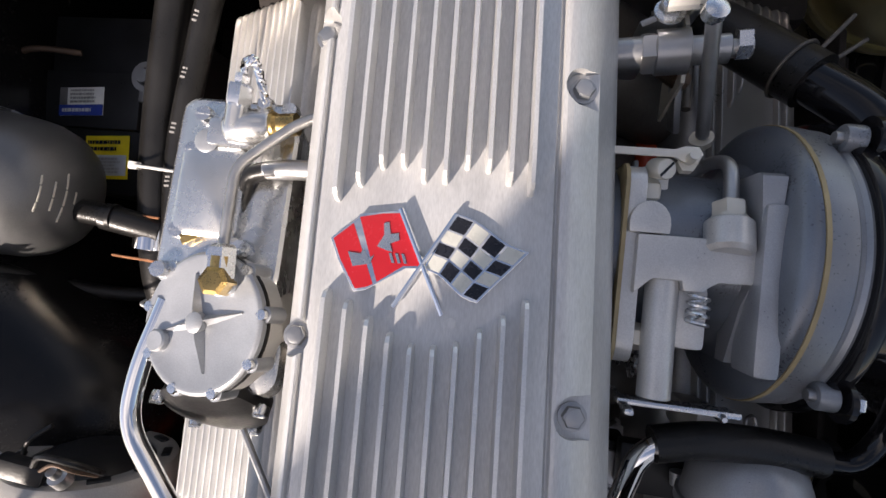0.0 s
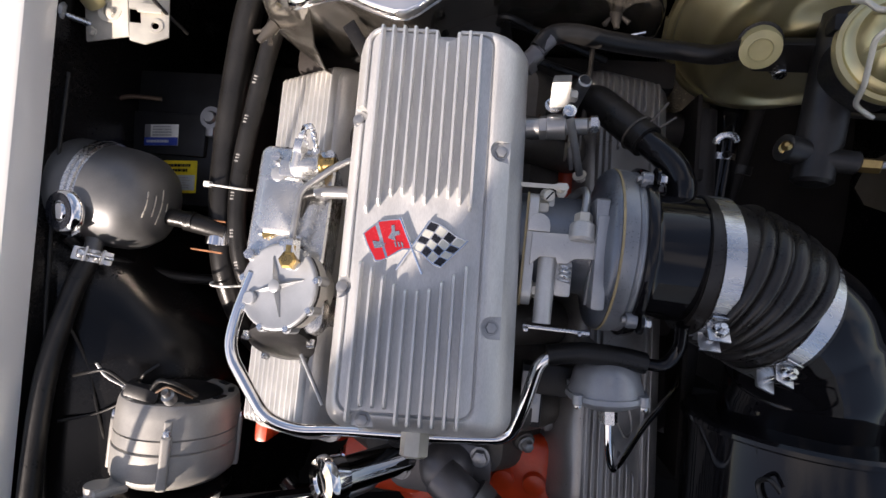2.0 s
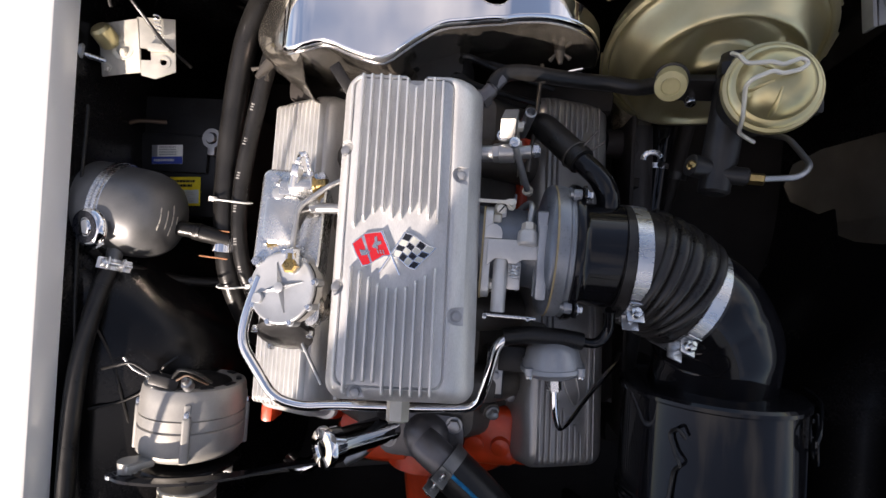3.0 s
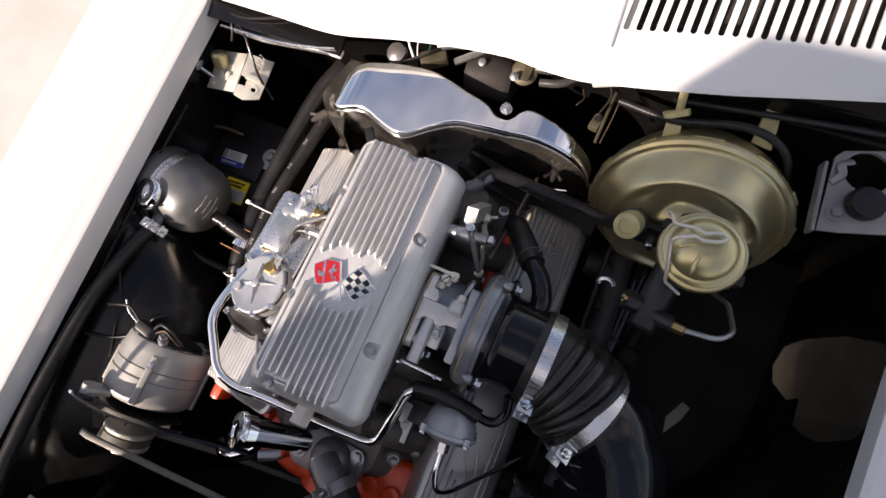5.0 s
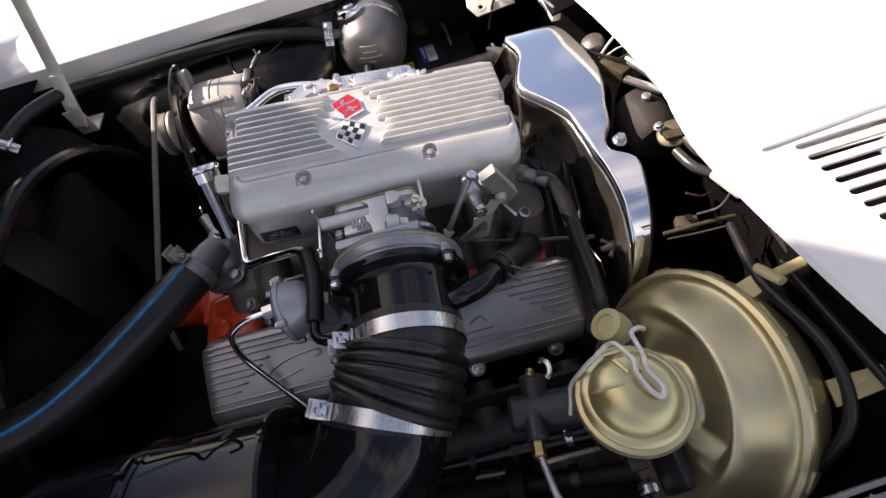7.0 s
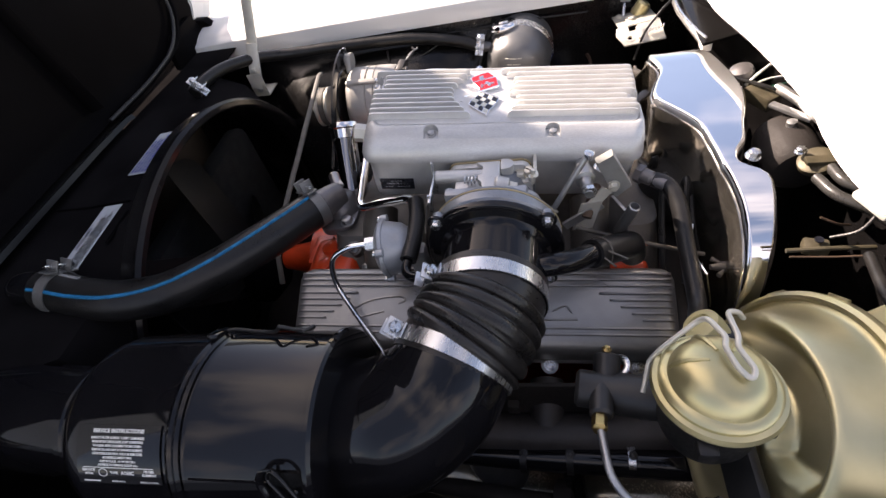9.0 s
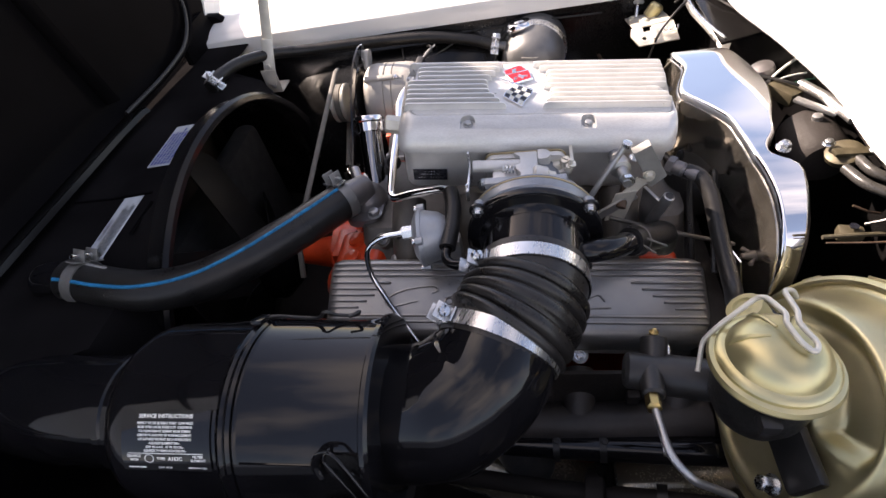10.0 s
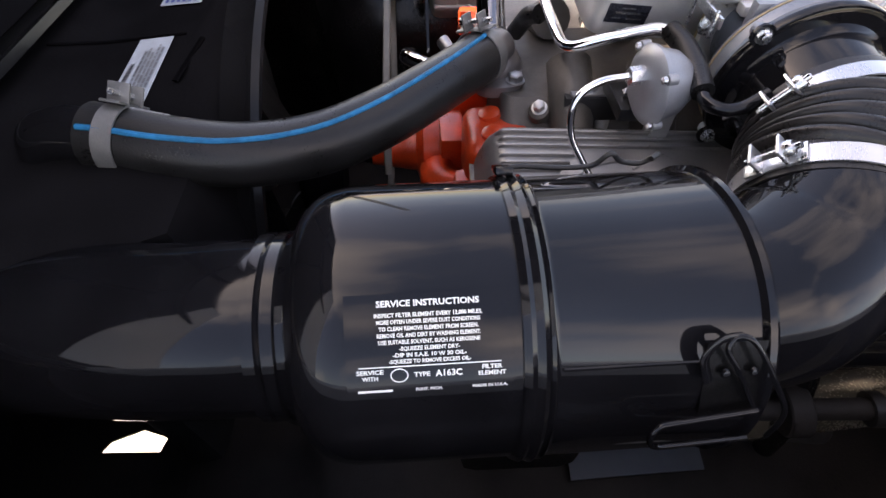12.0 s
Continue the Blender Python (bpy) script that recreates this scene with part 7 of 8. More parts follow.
def brake_booster():
    bo = thing("brake_booster", BC, "gold cadmium plated brake booster with worn patches", "brake booster", m=BM)
    R = 0.127
    bm = bmesh.new()
    nr, na = 40, 120
    rows = []
    for i in range(nr + 1):
        r = 0.118 * i / nr
        row = []
        for k in range(na):
            a = 2 * math.pi * k / na
            ux, uy = r * math.cos(a), r * math.sin(a)
            h = 0.042 * ease((0.1165 - r) / 0.026) + 0.004 * ease((0.088 - r) / 0.02)
            deg = math.degrees(a) % 360
            # pressed crescent over the top, ending in a step
            h -= 0.023 * ease((0.030 - abs(r - 0.062)) / 0.017) * ease((deg - 22) / 20) * ease((158 - deg) / 50)
            # pressed recess round the master cylinder, off centre
            h -= 0.021 * ease((0.070 - math.hypot(ux * 0.9 - 0.004, uy + 0.042)) / 0.030)
            h += 0.004 * ease((0.030 - math.hypot(ux - 0.072, uy + 0.030)) / 0.025)
            row.append((ux, uy, h))
        rows.append(row)
    vs = [[bm.verts.new(q) for q in row] for row in rows[1:]]
    c = bm.verts.new((0, 0, rows[1][0][2]))
    for k in range(na):
        bm.faces.new((c, vs[0][k], vs[0][(k + 1) % na]))
    for a, b in zip(vs, vs[1:]):
        for k in range(na):
            bm.faces.new((a[k], b[k], b[(k + 1) % na], a[(k + 1) % na]))
    bmesh.ops.recalc_face_normals(bm, faces=bm.faces)
    part("front_shell", tf(bm, BM.copy()), GOLD, bo, sharp=80)
    part("rim", lathe([(0.1175, 0.0), (0.119, 0.003), (0.122, 0.0035), (R - 0.001, 0.001), (R, -0.002), (R, -0.006), (0.122, -0.008), (0.118, -0.02)], m=BM.copy(), n=96), GOLD, bo)
    for i in range(12):
        a = radians(30 * i + 8)
        part("lock_tab", box((0, 0, 0), (0.007, 0.020 + 0.014 * (i % 3 == 0), 0.004), 0.001, BM @ Matrix.Rotation(a, 4, "Z") @ Matrix.Translation((R - 0.0015, 0, -0.004))), GOLD, bo)
    part("rear_shell", lathe([(0.120, -0.006), (0.119, -0.03), (0.105, -0.055), (0.07, -0.065), (0.06, -0.07)], m=BM.copy(), n=64), GOLD, bo)
    part("check_valve", lathe([(0.009, -0.012), (0.0115, 0.0), (0.0165, 0.001), (0.0175, 0.012), (0.0165, 0.023), (0.010, 0.0245), (0.009, 0.022), (0, 0.022)], V(0.270, 0.213, 0.770), V(-0.25, -0.60, 0.75), 32), CREAM, bo, "cream nylon check valve")
    part("grommet", lathe([(0.010, -0.004), (0.019, -0.003), (0.019, 0.001), (0.012, 0.003)], V(0.270, 0.213, 0.770), V(-0.25, -0.60, 0.75), 24), RUBBER, bo)
    part("stud_nut", hexbolt(V(0.300, 0.205, 0.742), BN, 0.007, 0.012), STEEL, bo)
    part("stud_nut", hexbolt(V(0.405, 0.195, 0.735), BN, 0.007, 0.012), STEEL, bo)
    return bo


brake_booster()


def master_cylinder():
    mc = thing("master_cylinder", (0.346, 0.18, 0.75), "black brake master cylinder with gold cap and wire bail", "master cylinder")
    part("bore", lathe([(0.018, -0.02), (0.0185, 0.0), (0.0185, 0.10), (0.0165, 0.104), (0.0165, 0.134), (0.013, 0.137), (0, 0.137)], (0.338, 0.222, 0.768), (-0.12, -1, 0.03), 32), IRON, mc)
    part("mount_flange", box((0, 0, 0), (0.14, 0.035, 0.012), 0.006, frame_on((0.345, 0.212, 0.752), BN)), IRON, mc)
    part("reservoir", lathe([(0.030, -0.065), (0.036, -0.05), (0.040, -0.012), (0.0415, -0.004), (0.03, -0.004)], (0.346, 0.185, 0.832), (-0.11, 0, 1), 40), IRON, mc)
    f = frame_on((0.346, 0.185, 0.832), (-0.11, 0, 1), (0, 1, 0))
    cap = part("cap", lathe([(0.040, -0.006), (0.0455, -0.005), (0.0465, -0.002), (0.045, 0.002), (0.0415, 0.003), (0.0415, 0.006), (0.039, 0.009), (0.0355, 0.010), (0.0345, 0.013), (0.031, 0.020), (0.023, 0.0265), (0.012, 0.030), (0, 0.031)], m=f.copy(), n=56), GOLD, mc, "round gold plated cap")
    for a in (-55, 0, 60):
        g = f @ Matrix.Rotation(radians(a + 200), 4, "Z")
        part("pressed_rib", sweep([g @ V(0.010, 0.0, 0.030), g @ V(0.022, 0.0, 0.0265), g @ V(0.030, 0, 0.020), g @ V(0.0335, 0, 0.0145)], [0.0015, 0.0026, 0.003, 0.002], 8), GOLD, cap)
    # bail: over the cap with a hairpin at the middle
    pts = [(0.299, 0.21, 0.85), (0.301, 0.203, 0.862), (0.305, 0.193, 0.868), (0.327, 0.195, 0.87), (0.335, 0.192, 0.87), (0.352, 0.2, 0.868), (0.359, 0.196, 0.867), (0.352, 0.189, 0.869), (0.335, 0.184, 0.87), (0.328, 0.187, 0.87), (0.311, 0.179, 0.868), (0.308, 0.175, 0.862), (0.318, 0.151, 0.838), (0.322, 0.142, 0.822), (0.331, 0.14, 0.815), (0.343, 0.136, 0.81)]
    part("bail_wire", sweep(rounded(pts, 0.005, 4), 0.0021, 10), ZINC, mc)
    for x, y in ((0.390, 0.17), (0.306, 0.205)):
        part("bail_lug", box((x, y, 0.822), (0.014, 0.014, 0.014), 0.003), PLASTIC, mc)
    # outlet tee and bleed nipple
    part("tee", join(lathe([(0.010, 0), (0.012, 0.002), (0.012, 0.030), (0.008, 0.032), (0, 0.032)], (0.322, 0.113, 0.770), (-1, 0.1, 0.32), 20), lathe([(0.010, 0), (0.010, 0.026), (0.008, 0.028)], (0.325, 0.108, 0.778), (1, -0.1, 0.15), 20)), IRON, mc)
    part("bleed_nipple", lathe([(0.0055, 0), (0.0055, 0.006), (0.0035, 0.007), (0.0045, 0.012), (0.002, 0.015)], (0.296, 0.114, 0.777), (-0.35, 0.1, 0.9), 12), BRASS, mc)
    part("line_clip", sweep([V(0.270 + 0.010 * math.cos(a), 0.135 + 0.007 * math.sin(a), 0.716 + 0.004 * math.sin(a)) for a in [0.2 + 0.26 * k for k in range(13)]], 0.0035, 10, 0.4), STEEL, mc, "bright steel clip")
    part("line_nut", lathe([(0.0065, 0), (0.0065, 0.016), (0.005, 0.017)], (0.351, 0.104, 0.782), (0.8, -0.1, 0.35), 6), BRASS, mc)
    part("brake_line", sweep(rounded([(0.362, 0.103, 0.787), (0.402, 0.107, 0.786), (0.418, 0.122, 0.778), (0.415, 0.163, 0.735), (0.41, 0.19, 0.66)], 0.012, 6), 0.0034, 12), DULLSTEEL, mc, "steel brake line")


master_cylinder()


def vacuum_hose():
    vh = thing("vacuum_hose", (0.17, 0.2, 0.77), "black vacuum hose from plenum to brake booster", "hose")
    part("fitting", join(lathe([(0.009, 0), (0.009, 0.012), (0.007, 0.014), (0.007, 0.03)], (0.062, 0.178, 0.792), (0.65, 0.75, 0.0), 12), lathe([(0.0115, 0), (0.0115, 0.008)], (0.058, 0.173, 0.792), (0.65, 0.75, 0.0), 6)), DARKCAST, vh)
    part("hose", tube([(0.070, 0.190, 0.791), (0.080, 0.204, 0.789), (0.102, 0.213, 0.778), (0.1426, 0.2164, 0.757), (0.176, 0.218, 0.745), (0.2087, 0.217, 0.741), (0.238, 0.209, 0.753), (0.258, 0.205, 0.779)], 0.0092, 20), RUBBER, vh)


vacuum_hose()


def throttle_linkage():
    tl = thing("throttle_linkage", (0.10, 0.12, 0.75), "zinc plated throttle bellcrank linkage behind the air meter", "linkage")
    part("shaft", join(lathe([(0.0085, 0), (0.0085, 0.018), (0.011, 0.019), (0.011, 0.034), (0.007, 0.035), (0.007, 0.052), (0.0045, 0.053), (0.0045, 0.062)], (0.066, 0.108, 0.818), (1, 0.06, 0.12), 24)), DULLSTEEL, tl)
    part("shaft_nut", lathe([(0.0075, 0), (0.0075, 0.006)], (0.120, 0.1125, 0.8255), (1, 0.06, 0.12), 6), STEEL, tl)
    part("housing", join(lathe([(0.0098, 0), (0.0105, 0.001), (0.0105, 0.013), (0.0098, 0.014)], (0.078, 0.1087, 0.8195), (1, 0.06, 0.12), 6), box((0.074, 0.108, 0.806), (0.014, 0.010, 0.018), 0.003)), DULLSTEEL, tl)
    # folded bracket: a face plate with turned edges, and a lower plate on the waist
    A, B, C, D = V(0.097, 0.122, 0.8435), V(0.097, 0.137, 0.8535), V(0.100, 0.1595, 0.812), V(0.100, 0.1448, 0.796)
    e = V(-0.013, 0.0, -0.003)
    part("bracket", join(slab([A, B, C, D], 0.002), slab([B, C, C + e, B + e], 0.002), slab([A, D, D + e, A + e], 0.002), slab([A, B, B + e, A + e], 0.002)), LINK, tl)
    part("waist", slab([V(0.1005, 0.128, 0.812), V(0.1005, 0.140, 0.806), V(0.105, 0.126, 0.790), V(0.105, 0.112, 0.792)], 0.002), ZINC, tl)
    part("lower_plate", slab([V(0.106, 0.1055, 0.7925), V(0.106, 0.1290, 0.797), V(0.106, 0.1195, 0.753), V(0.106, 0.0965, 0.750)], 0.002), ZINC, tl)
    part("pivot", hexbolt((0.1015, 0.140, 0.814), (1, 0, 0), 0.0055, 0.006), ZINC, tl)
    part("rod", sweep([(0.0990, 0.1110, 0.8570), (0.1175, 0.0750, 0.7990)], 0.0034, 12), DULLSTEEL, tl)
    part("rod_end", lathe([(0.0052, 0), (0.0052, 0.005), (0.003, 0.006)], (0.0988, 0.1113, 0.8545), (0.1, 0.2, 1), 16), STEEL, tl)
    part("rod_nut", hexbolt((0.1178, 0.0745, 0.797), (0.3, -0.4, -0.6), 0.0050, 0.006), ZINC, tl)
    part("bolt", hexbolt((0.088, 0.126, 0.828), (0, 0.3, 1), 0.006, 0.006), STEEL, tl)
    part("lower_crank", box((0, 0, 0), (0.004, 0.05, 0.012), 0.001, pose(0.108, 0.108, 0.775, 30, 0, 12)), DULLSTEEL, tl)
    part("cable_rod", sweep([(0.118, 0.10, 0.765), (0.124, 0.165, 0.745), (0.128, 0.245, 0.722)], 0.0026, 10), GRIMEAL, tl)
    part("bushing_tube", lathe([(0.0065, 0), (0.0065, 0.05), (0.005, 0.051), (0.005, 0.04)], (0.108, 0.150, 0.745), (0.15, 0.25, 0.95), 16), DULLSTEEL, tl)
    part("plug_lead", tube([(0.075, 0.125, 0.79), (0.095, 0.118, 0.785), (0.112, 0.112, 0.775)], 0.006, 10), RUST, tl)
    part("plate", box((0, 0, 0), (0.035, 0.004, 0.055), 0.001, pose(0.100, 0.150, 0.755, 0, 0, 25)), DULLSTEEL, tl)


throttle_linkage()


def crankcase_hose():
    ch = thing("crankcase_hose", (0.165, 0.13, 0.76), "black moulded crankcase hose into the intake collar", "hose")
    part("pipe", sweep(curve([(0.204, 0.050, 0.800), (0.203, 0.072, 0.803), (0.194, 0.092, 0.797), (0.176, 0.112, 0.785), (0.160, 0.130, 0.772), (0.150, 0.142, 0.764)], 7), 0.0122, 24), GLOSS, ch)
    part("sleeve", tube([(0.176, 0.112, 0.785), (0.160, 0.130, 0.772), (0.142, 0.150, 0.757), (0.132, 0.160, 0.747), (0.122, 0.166, 0.72)], 0.0158, 24), RUBBER, ch)
    for p in ((0.168, 0.121, 0.7785),):
        ring = frame_on(p, (0.62, -0.65, 0.45))
        part("wire_clip", sweep([ring @ V(0.0166 * math.cos(a), 0.0166 * math.sin(a), 0) for a in [i * math.pi / 16 for i in range(33)]], 0.0011, 6), GRIMEAL, ch)
        part("clip_tail", sweep([(0.176, 0.128, 0.790), (0.190, 0.146, 0.792)], 0.0012, 6), GRIMEAL, ch)
        part("clip_tail", sweep([(0.181, 0.121, 0.788), (0.198, 0.134, 0.790)], 0.0012, 6), GRIMEAL, ch)


crankcase_hose()


def driver_side():
    """Steering and exhaust parts low down beside the engine, the hinge plate and its bumper."""
    ex = thing("exhaust_manifold", (0.27, 0, 0.5), "heat browned cast iron exhaust manifold", "exhaust")
    part("log", tube([(0.272, -0.20, 0.585), (0.285, -0.10, 0.575), (0.29, 0.0, 0.57), (0.288, 0.11, 0.572), (0.28, 0.21, 0.58)], 0.026, 20), MANIFOLD, ex)
    part("cross_pipe", tube([(0.29, -0.16, 0.455), (0.305, -0.08, 0.440), (0.315, 0.0, 0.415), (0.32, 0.08, 0.410), (0.32, 0.14, 0.425), (0.315, 0.24, 0.435), (0.30, 0.36, 0.43)], 0.037, 28), PIPE, ex, "heat tinted exhaust pipe")
    for y in (-0.18, -0.06, 0.06, 0.18):
        part("port", tube([(0.232, y, 0.60), (0.255, y, 0.595), (0.28, y * 0.97, 0.58)], 0.021, 16), MANIFOLD, ex)
    part("down_pipe", tube([(0.288, -0.02, 0.56), (0.30, -0.02, 0.48), (0.31, 0.06, 0.38), (0.31, 0.25, 0.30)], 0.027, 20), DULLSTEEL, ex)
    ps = thing("plug_shield", (0.28, 0.05, 0.62), "black spark plug shield rail beside the head", "shield")
    part("rail", box((0.262, -0.02, 0.588), (0.006, 0.44, 0.115), 0.003, pose(0.004, 0, 0.012, 0, 0, 1.5)), CHASSIS, ps)
    for y in (-0.1, 0.02, 0.12):
        part("clip", box((0.276, y, 0.618), (0.010, 0.014, 0.02), 0.002), CHASSIS, ps)
    lt = thing("plug_lead_tube", (0.30, 0.1, 0.55), "glossy black tube with clips beside the exhaust manifold", "pipe")
    part("tube", tube([(0.312, -0.06, 0.560), (0.316, 0.04, 0.564), (0.320, 0.14, 0.572), (0.322, 0.22, 0.578)], 0.0165, 20), GLOSS, lt)
    for y, z in ((0.03, 0.563), (0.085, 0.5675), (0.155, 0.5732)):
        part("clamp", lathe([(0.0168, -0.004), (0.0185, -0.004), (0.0185, 0.004), (0.0168, 0.004)], (0.3175, y, z), (0.03, 1, 0.07), 28, loop=True), STEEL if y > 0.1 else IRON, lt)
        part("clamp_bolt", hexbolt((0.318, y, z + 0.018), (0.3, 0, 1), 0.004, 0.006), IRON, lt)
    part("branch", tube([(0.322, 0.088, 0.545), (0.338, 0.094, 0.50), (0.352, 0.102, 0.44), (0.358, 0.108, 0.38)], 0.013, 16), SATIN, lt)
    sc = thing("steering_shaft", (0.4, 0.1, 0.5), "black steering shaft and coupling beside the engine", "steering")
    part("shaft", sweep([(0.392, 0.40, 0.575), (0.345, 0.02, 0.485), (0.32, -0.16, 0.45)], 0.012, 14), CHASSIS, sc)
    part("coupling", lathe([(0.028, -0.012), (0.030, -0.010), (0.030, 0.010), (0.028, 0.012)], (0.352, 0.08, 0.499), (0.11, 0.95, 0.2), 28), CHASSIS, sc)
    part("clamp_ring", lathe([(0.0135, -0.006), (0.019, -0.006), (0.019, 0.006), (0.0135, 0.006)], (0.362, 0.155, 0.517), (0.11, 0.95, 0.2), 24, loop=True), IRON, sc)
    part("gearbox", box((0.33, -0.22, 0.46), (0.10, 0.14, 0.12), 0.02), CHASSIS, sc)
    hp = thing("hinge_plate", (0.5, 0.3, 0.8), "grey zinc plate with a black rubber bumper on the inner fender", "bracket")
    plate = part("plate", prism([(0.449, 0.257), (0.470, 0.262), (0.560, 0.290), (0.575, 0.385), (0.50, 0.374), (0.452, 0.358), (0.445, 0.348), (0.447, 0.300)], 0.8125, 0.8165, 0.001), WEATHERED, hp)
    carve(plate, [lathe([(0.024, -0.02), (0.024, 0.02)], (0.480, 0.340, 0.8145), (0, 0, 1), 28)])
    part("lip", box((0, 0, 0), (0.004, 0.085, 0.016), 0.001, pose(0.4425, 0.298, 0.8085, 0, 0, 5)), WEATHERED, hp)
    part("bumper", lathe([(0.010, -0.004), (0.0185, 0.0), (0.019, 0.008), (0.0165, 0.013), (0, 0.014)], (0.484, 0.301, 0.8165), (0.05, -0.1, 1), 32), RUBBER, hp)
    part("nut", hexbolt((0.462, 0.283, 0.8165), (0, 0, 1), 0.0062, 0.005, 1.7), WEATHERED, hp)
    part("hook", sweep(rounded([(0.448, 0.316, 0.817), (0.456, 0.326, 0.822), (0.450, 0.338, 0.822), (0.462, 0.346, 0.818)], 0.005), 0.0045, 10, 0.6), WEATHERED, hp)
    wr = thing("wire_loom", (0.4, 0.38, 0.8), "black taped wiring loom along the firewall", "cable")
    part("loom", tube([(0.20, 0.352, 0.800), (0.27, 0.338, 0.815), (0.345, 0.345, 0.830), (0.395, 0.340, 0.812), (0.42, 0.318, 0.77), (0.425, 0.30, 0.70)], 0.0050, 16), RUBBER, wr)
    part("loom", tube([(0.26, 0.360, 0.822), (0.38, 0.372, 0.826), (0.50, 0.385, 0.825), (0.62, 0.39, 0.82)], 0.004, 12), RUBBER, wr)
    tb = thing("cream_bracket", (0.26, 0.34, 0.81), "cream plated lever bracket behind the booster", "bracket")
    part("plate", slab([V(0.262, 0.338, 0.812), V(0.279, 0.340, 0.815), V(0.286, 0.316, 0.792), V(0.265, 0.314, 0.790)], 0.003), CREAM, tb)
    part("lever", sweep([(0.2565, 0.341, 0.8125), (0.264, 0.342, 0.819), (0.282, 0.345, 0.830)], [0.0065, 0.0058, 0.0050], 10, 0.7), CREAM, tb)
    part("pin", sweep([(0.271, 0.348, 0.823), (0.268, 0.372, 0.829)], 0.0050, 10, 0.7), CREAM, tb)
    sp = thing("cream_strip", (0.35, 0.36, 0.83), "cream painted sheet strip on the firewall ledge", "bracket")
    part("strip", slab([V(0.3627, 0.3852, 0.8119), V(0.3795, 0.3868, 0.8096), V(0.3842, 0.3419, 0.8007), V(0.3622, 0.3480, 0.7960)], 0.003), CREAM, sp)


driver_side()


def cowl_hardware():
    """Hinge bracket, wiper motor, wires under the cowl."""
    hb = thing("latch_bracket", (-0.45, 0.25, 0.74), "zinc plated hood latch bracket on the inner fender", "bracket")
    m = pose(-0.438, 0.242, 0.742, 6, -8, 4)
    m2 = pose(-0.388, 0.244, 0.738, 6, 22, 8)
    part("base", box((0, 0, 0), (0.066, 0.070, 0.003), 0.001, m.copy()), ZINC, hb)
    cheek = part("cheek", prism([(-0.020, -0.036), (-0.004, -0.040), (0.022, -0.030), (0.026, 0.040), (-0.020, 0.040)], -0.0015, 0.0015, 0.0005, m2.copy()), ZINC, hb)
    carve(cheek, [lathe([(0.004, -0.02), (0.004, 0.02)], n=16, m=m2 @ Matrix.Translation((0.008, -0.018, 0))), box((-0.014, -0.008, 0), (0.014, 0.016, 0.02), 0, m2.copy())])
    part("hole_rim", lathe([(0.0042, 0.0015), (0.0085, 0.0015), (0.0085, 0.0025), (0.0042, 0.0025)], n=24, m=m2 @ Matrix.Translation((0.008, -0.018, 0)), loop=True), ZINC, cheek)
    part("lever", box((0.004, 0.0, 0.006), (0.026, 0.010, 0.004), 0.001, m2.copy()), ZINC, hb)
    part("spring", sweep([m2 @ V(0.006 + 0.0042 * math.cos(t), 0.010 + 0.00075 * t, 0.010 + 0.0042 * math.sin(t)) for t in [i * 0.6 for i in range(70)]], 0.0009, 6), STEEL, hb)
    part("cup", lathe([(0.013, 0), (0.014, 0.004), (0.0135, 0.022), (0.010, 0.026), (0, 0.026)], m @ V(-0.012, 0.006, 0.001), (-0.1, 0.5, 0.8), 28), GOLD, hb)
    part("washer", lathe([(0.010, 0), (0.016, 0), (0.016, 0.002), (0.010, 0.002)], m @ V(0.008, -0.002, 0.0015), (0, 0, 1), 28, loop=True), ZINC, hb)
    part("bolt", hexbolt(m @ V(0.010, -0.008, 0.0015), m.to_3x3() @ V(0, 0, 1), 0.006, 0.005), ZINC, hb)
    part("bolt", hexbolt(m @ V(-0.022, -0.024, 0.0015), m.to_3x3() @ V(0, 0, 1), 0.0055, 0.004), ZINC, hb)
    bm2 = thing("rubber_bumper", (-0.51, 0.24, 0.73), "grey rubber stop on a threaded stud", "bumper")
    part("stop", lathe([(0.010, 0), (0.0135, 0.003), (0.0135, 0.014), (0.010, 0.017), (0, 0.017)], (-0.480, 0.228, 0.754), (-0.7, 0.1, 0.7), 24), ZAMAK, bm2)
    part("stud", lathe([(0.004, -0.025), (0.004, 0.0)], (-0.480, 0.228, 0.754), (-0.7, 0.1, 0.7), 12), STEEL, bm2)
    ct = thing("latch_cable", (-0.3, 0.3, 0.8), "grey latch cable and rods under the cowl", "cable")
    part("cable", tube([(-0.455, 0.300, 0.782), (-0.40, 0.296, 0.790), (-0.33, 0.294, 0.795), (-0.26, 0.300, 0.800), (-0.22, 0.307, 0.803)], 0.0022, 8), STEEL, ct)
    part("rod", sweep([(-0.43, 0.305, 0.775), (-0.36, 0.300, 0.782), (-0.235, 0.308, 0.790)], 0.0065, 12), DULLSTEEL, ct)
    for pts in ([(-0.470, 0.330, 0.800), (-0.440, 0.318, 0.800), (-0.395, 0.312, 0.806), (-0.340, 0.322, 0.812), (-0.29, 0.340, 0.812)], [(-0.452, 0.322, 0.797), (-0.405, 0.300, 0.790), (-0.385, 0.276, 0.775), (-0.372, 0.250, 0.745), (-0.362, 0.235, 0.70)], [(-0.442, 0.318, 0.797), (-0.425, 0.300, 0.790), (-0.430, 0.284, 0.772)]):
        part("wire", tube(pts, 0.0022, 8), RUBBER, ct)
    part("joint", box((-0.225, 0.309, 0.792), (0.022, 0.014, 0.016), 0.003), WHITEPLAIN, ct)
    wm = thing("wiper_motor", (0.0, 0.35, 0.76), "grey wiper motor and linkage under the cowl", "motor")
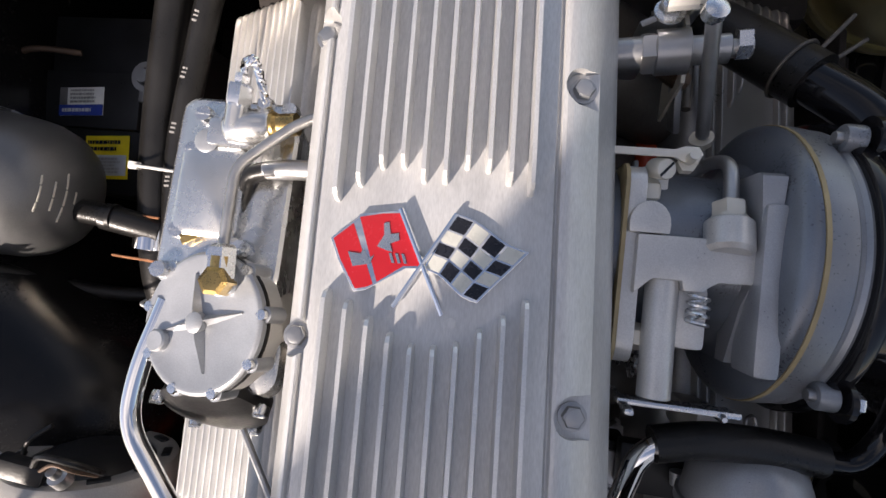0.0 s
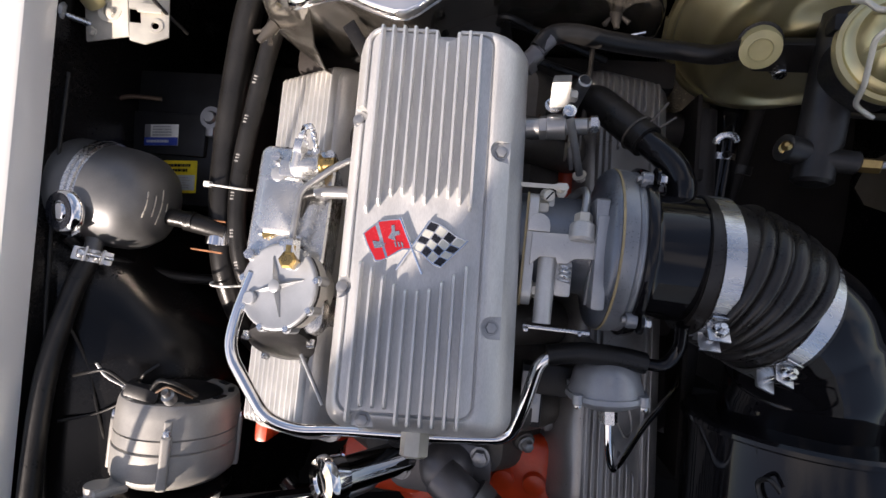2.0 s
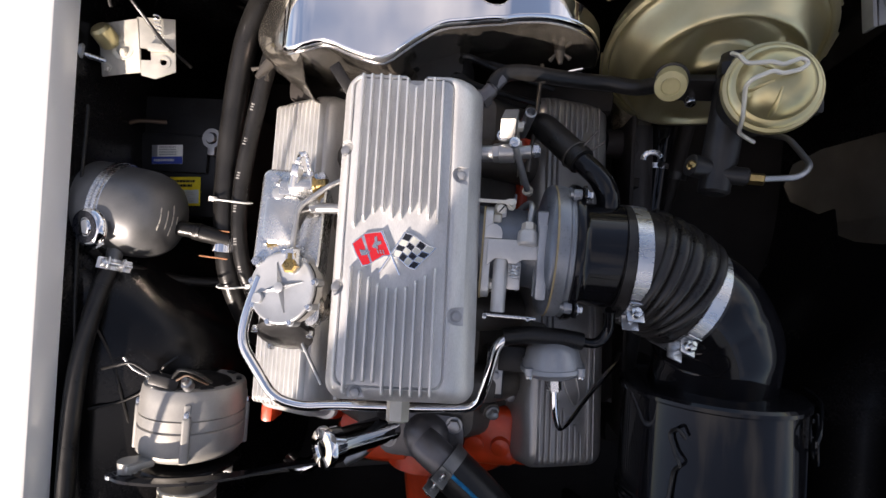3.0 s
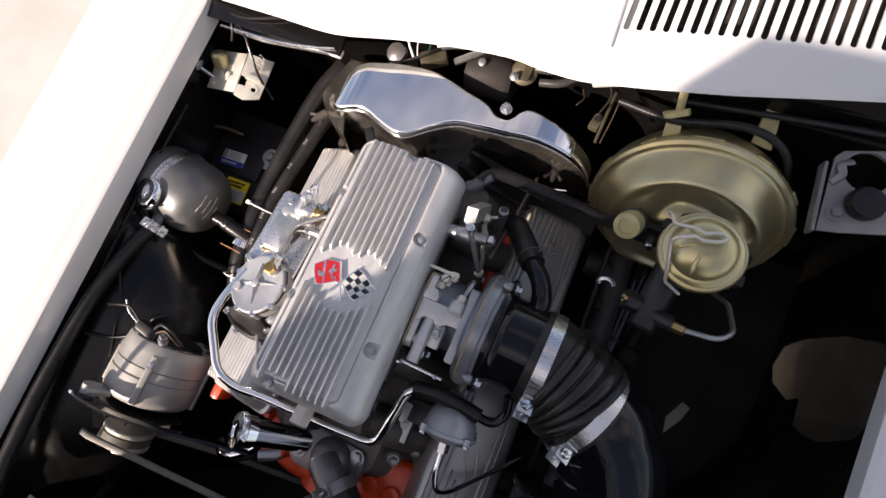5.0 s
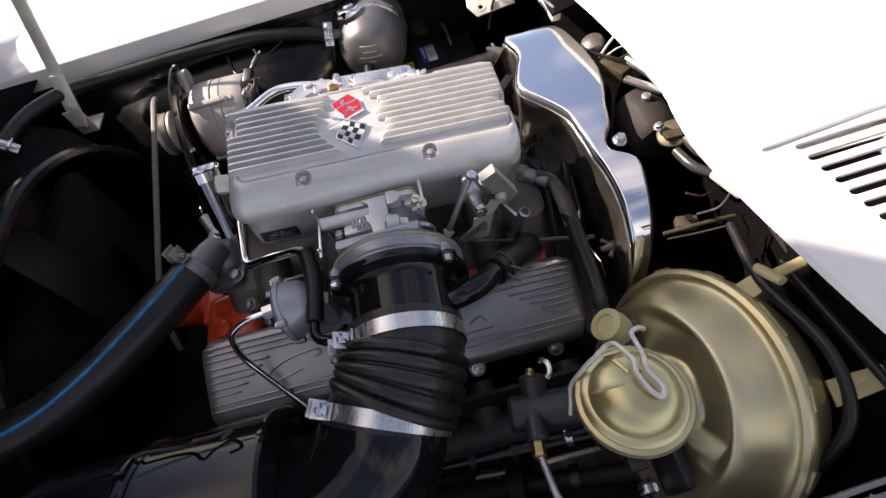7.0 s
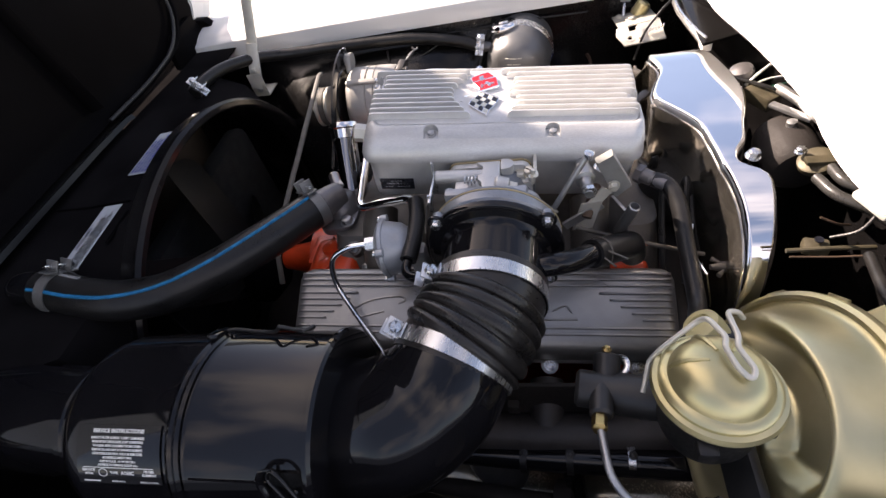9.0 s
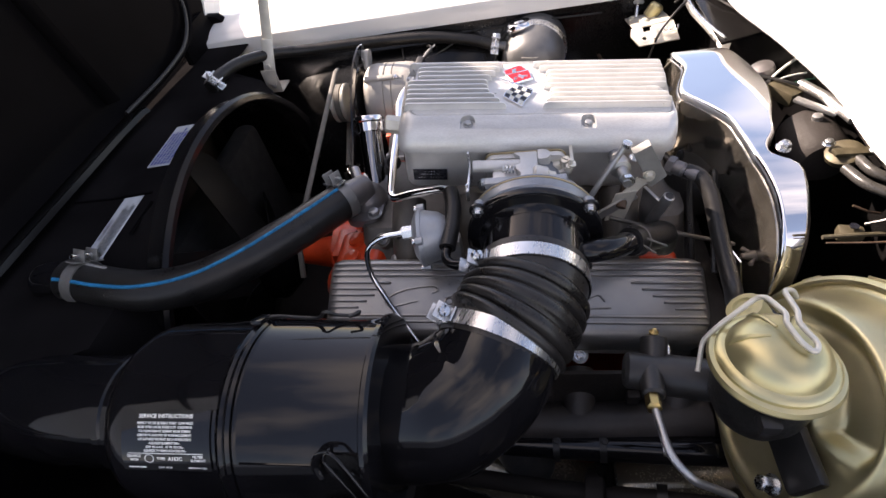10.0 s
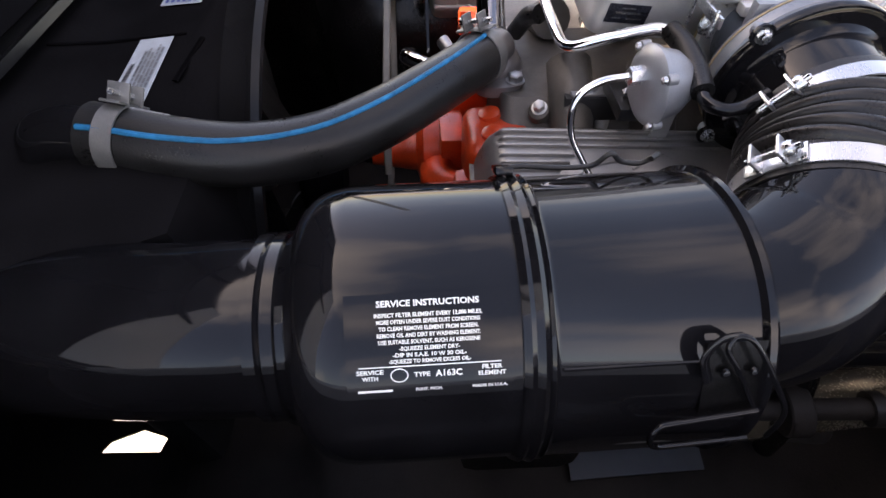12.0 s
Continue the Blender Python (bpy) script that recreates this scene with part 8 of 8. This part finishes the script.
    part("case", lathe([(0.030, 0), (0.032, 0.01), (0.032, 0.06), (0.026, 0.068), (0, 0.07)], (-0.015, 0.350, 0.775), (1, 0.0, 0.0), 32), CHASSIS, wm)
    part("end_cup", lathe([(0.015, 0), (0.016, 0.004), (0.014, 0.010), (0.007, 0.013), (0, 0.014)], (-0.122, 0.330, 0.797), (0, -0.3, 1), 28), DARKCAST, wm)
    part("gear_plate", join(lathe([(0.017, 0), (0.018, 0.002), (0.018, 0.008), (0.015, 0.010), (0, 0.010)], (0.066, 0.357, 0.795), (0.1, -0.4, 1), 28), box((0.072, 0.362, 0.806), (0.012, 0.044, 0.005), 0.002)), BRONZE, wm)
    for p in ((0.058, 0.340, 0.808), (0.078, 0.376, 0.812)):
        part("bolt", hexbolt(p, (0, -0.3, 1), 0.005, 0.005), STEEL, wm)
    part("crank", box((0, 0, 0), (0.050, 0.010, 0.005), 0.002, pose(-0.010, 0.350, 0.812, 0, 0, 40)), DULLSTEEL, wm)
    part("crank_joint", lathe([(0.006, 0), (0.0055, 0.002), (0.0055, 0.006), (0, 0.008)], (0.008, 0.347, 0.806), (0, -0.2, 1), 16), DULLSTEEL, wm)
    part("link_rod", sweep([(-0.062, 0.352, 0.812), (-0.02, 0.362, 0.818), (0.03, 0.372, 0.818)], 0.006, 12), DULLSTEEL, wm)
    part("terminal_block", box((0, 0, 0), (0.040, 0.022, 0.018), 0.004, pose(-0.066, 0.338, 0.798, 0, 0, 30)), BRONZE, wm)
    part("washer_pipe", tube([(0.092, 0.346, 0.800), (0.123, 0.353, 0.803), (0.145, 0.378, 0.800), (0.165, 0.40, 0.79)], 0.0055, 14), GREYHOSE, wm)
    part("washer_pipe", tube([(0.080, 0.363, 0.802), (0.104, 0.366, 0.804), (0.119, 0.382, 0.800), (0.14, 0.40, 0.79)], 0.0055, 14), GREYHOSE, wm)
    wires = ((WHITEPLAIN, [(-0.093, 0.327, 0.800), (-0.108, 0.345, 0.806), (-0.126, 0.370, 0.812)], 0.0018, "white"), (WHITEPLAIN, [(-0.090, 0.330, 0.798), (-0.098, 0.352, 0.802), (-0.100, 0.375, 0.804)], 0.0012, "white"), (GREEN, [(-0.077, 0.343, 0.802), (-0.078, 0.360, 0.806), (-0.084, 0.380, 0.804)], 0.0010, "green"),
             (RUBBER, [(-0.110, 0.318, 0.800), (-0.072, 0.335, 0.812), (-0.035, 0.372, 0.812)], 0.0022, "black"), (BRONZE, [(0.190, 0.288, 0.798), (0.191, 0.325, 0.801), (0.192, 0.360, 0.802)], 0.0022, "tan"), (RUST, [(0.196, 0.290, 0.796), (0.199, 0.325, 0.798), (0.20, 0.358, 0.80)], 0.0010, "brown"),
             (RUBBER, [(0.182, 0.352, 0.838), (0.189, 0.340, 0.822), (0.182, 0.325, 0.806)], 0.0015, "black"), (RUST, [(0.150, 0.330, 0.80), (0.155, 0.345, 0.795), (0.148, 0.362, 0.785)], 0.0012, "brown"))
    for mt, pts, r, col in wires:
        w = thing("wire", pts[0], col + " electric wire under the cowl edge", "wire", "cowl wires")
        part("wire", tube(pts, r, 8), mt, w)
    cn = thing("wire_connector", (0.215, 0.31, 0.77), "dull tan plastic wire connector", "connector")
    part("block", box((0, 0, 0), (0.014, 0.022, 0.012), 0.003, pose(0.182, 0.317, 0.793, 0, 0, -12)), BRONZE, cn)
    part("pin_hole", lathe([(0.004, 0), (0.004, 0.0015)], (0.182, 0.317, 0.8028), (0, 0, 1), 12), INK, cn)
    cp = thing("cowl_clip", (0.2, 0.335, 0.85), "cream clip under the cowl edge", "clip")
    part("clip", box((0, 0, 0), (0.036, 0.012, 0.008), 0.003, pose(0.180, 0.345, 0.846, 0, 0, 20)), IVORY, cp)


cowl_hardware()


def fender_wires():
    fw = thing("fender_wire", (-0.44, -0.2, 0.72), "thin taped wires along the passenger inner fender", "cable")
    part("wire", tube([(-0.468, 0.16, 0.752), (-0.470, 0.02, 0.750), (-0.468, -0.12, 0.744), (-0.462, -0.25, 0.738), (-0.452, -0.42, 0.738)], 0.0022, 8), RUBBER, fw)
    part("branch", tube([(-0.446, -0.25, 0.733), (-0.41, -0.24, 0.715), (-0.37, -0.215, 0.715), (-0.335, -0.18, 0.742), (-0.318, -0.165, 0.738)], 0.0019, 8), RUBBER, fw)
    part("branch", tube([(-0.447, -0.13, 0.737), (-0.43, -0.18, 0.72), (-0.41, -0.24, 0.715), (-0.40, -0.30, 0.70)], 0.0018, 8), RUBBER, fw)


fender_wires()
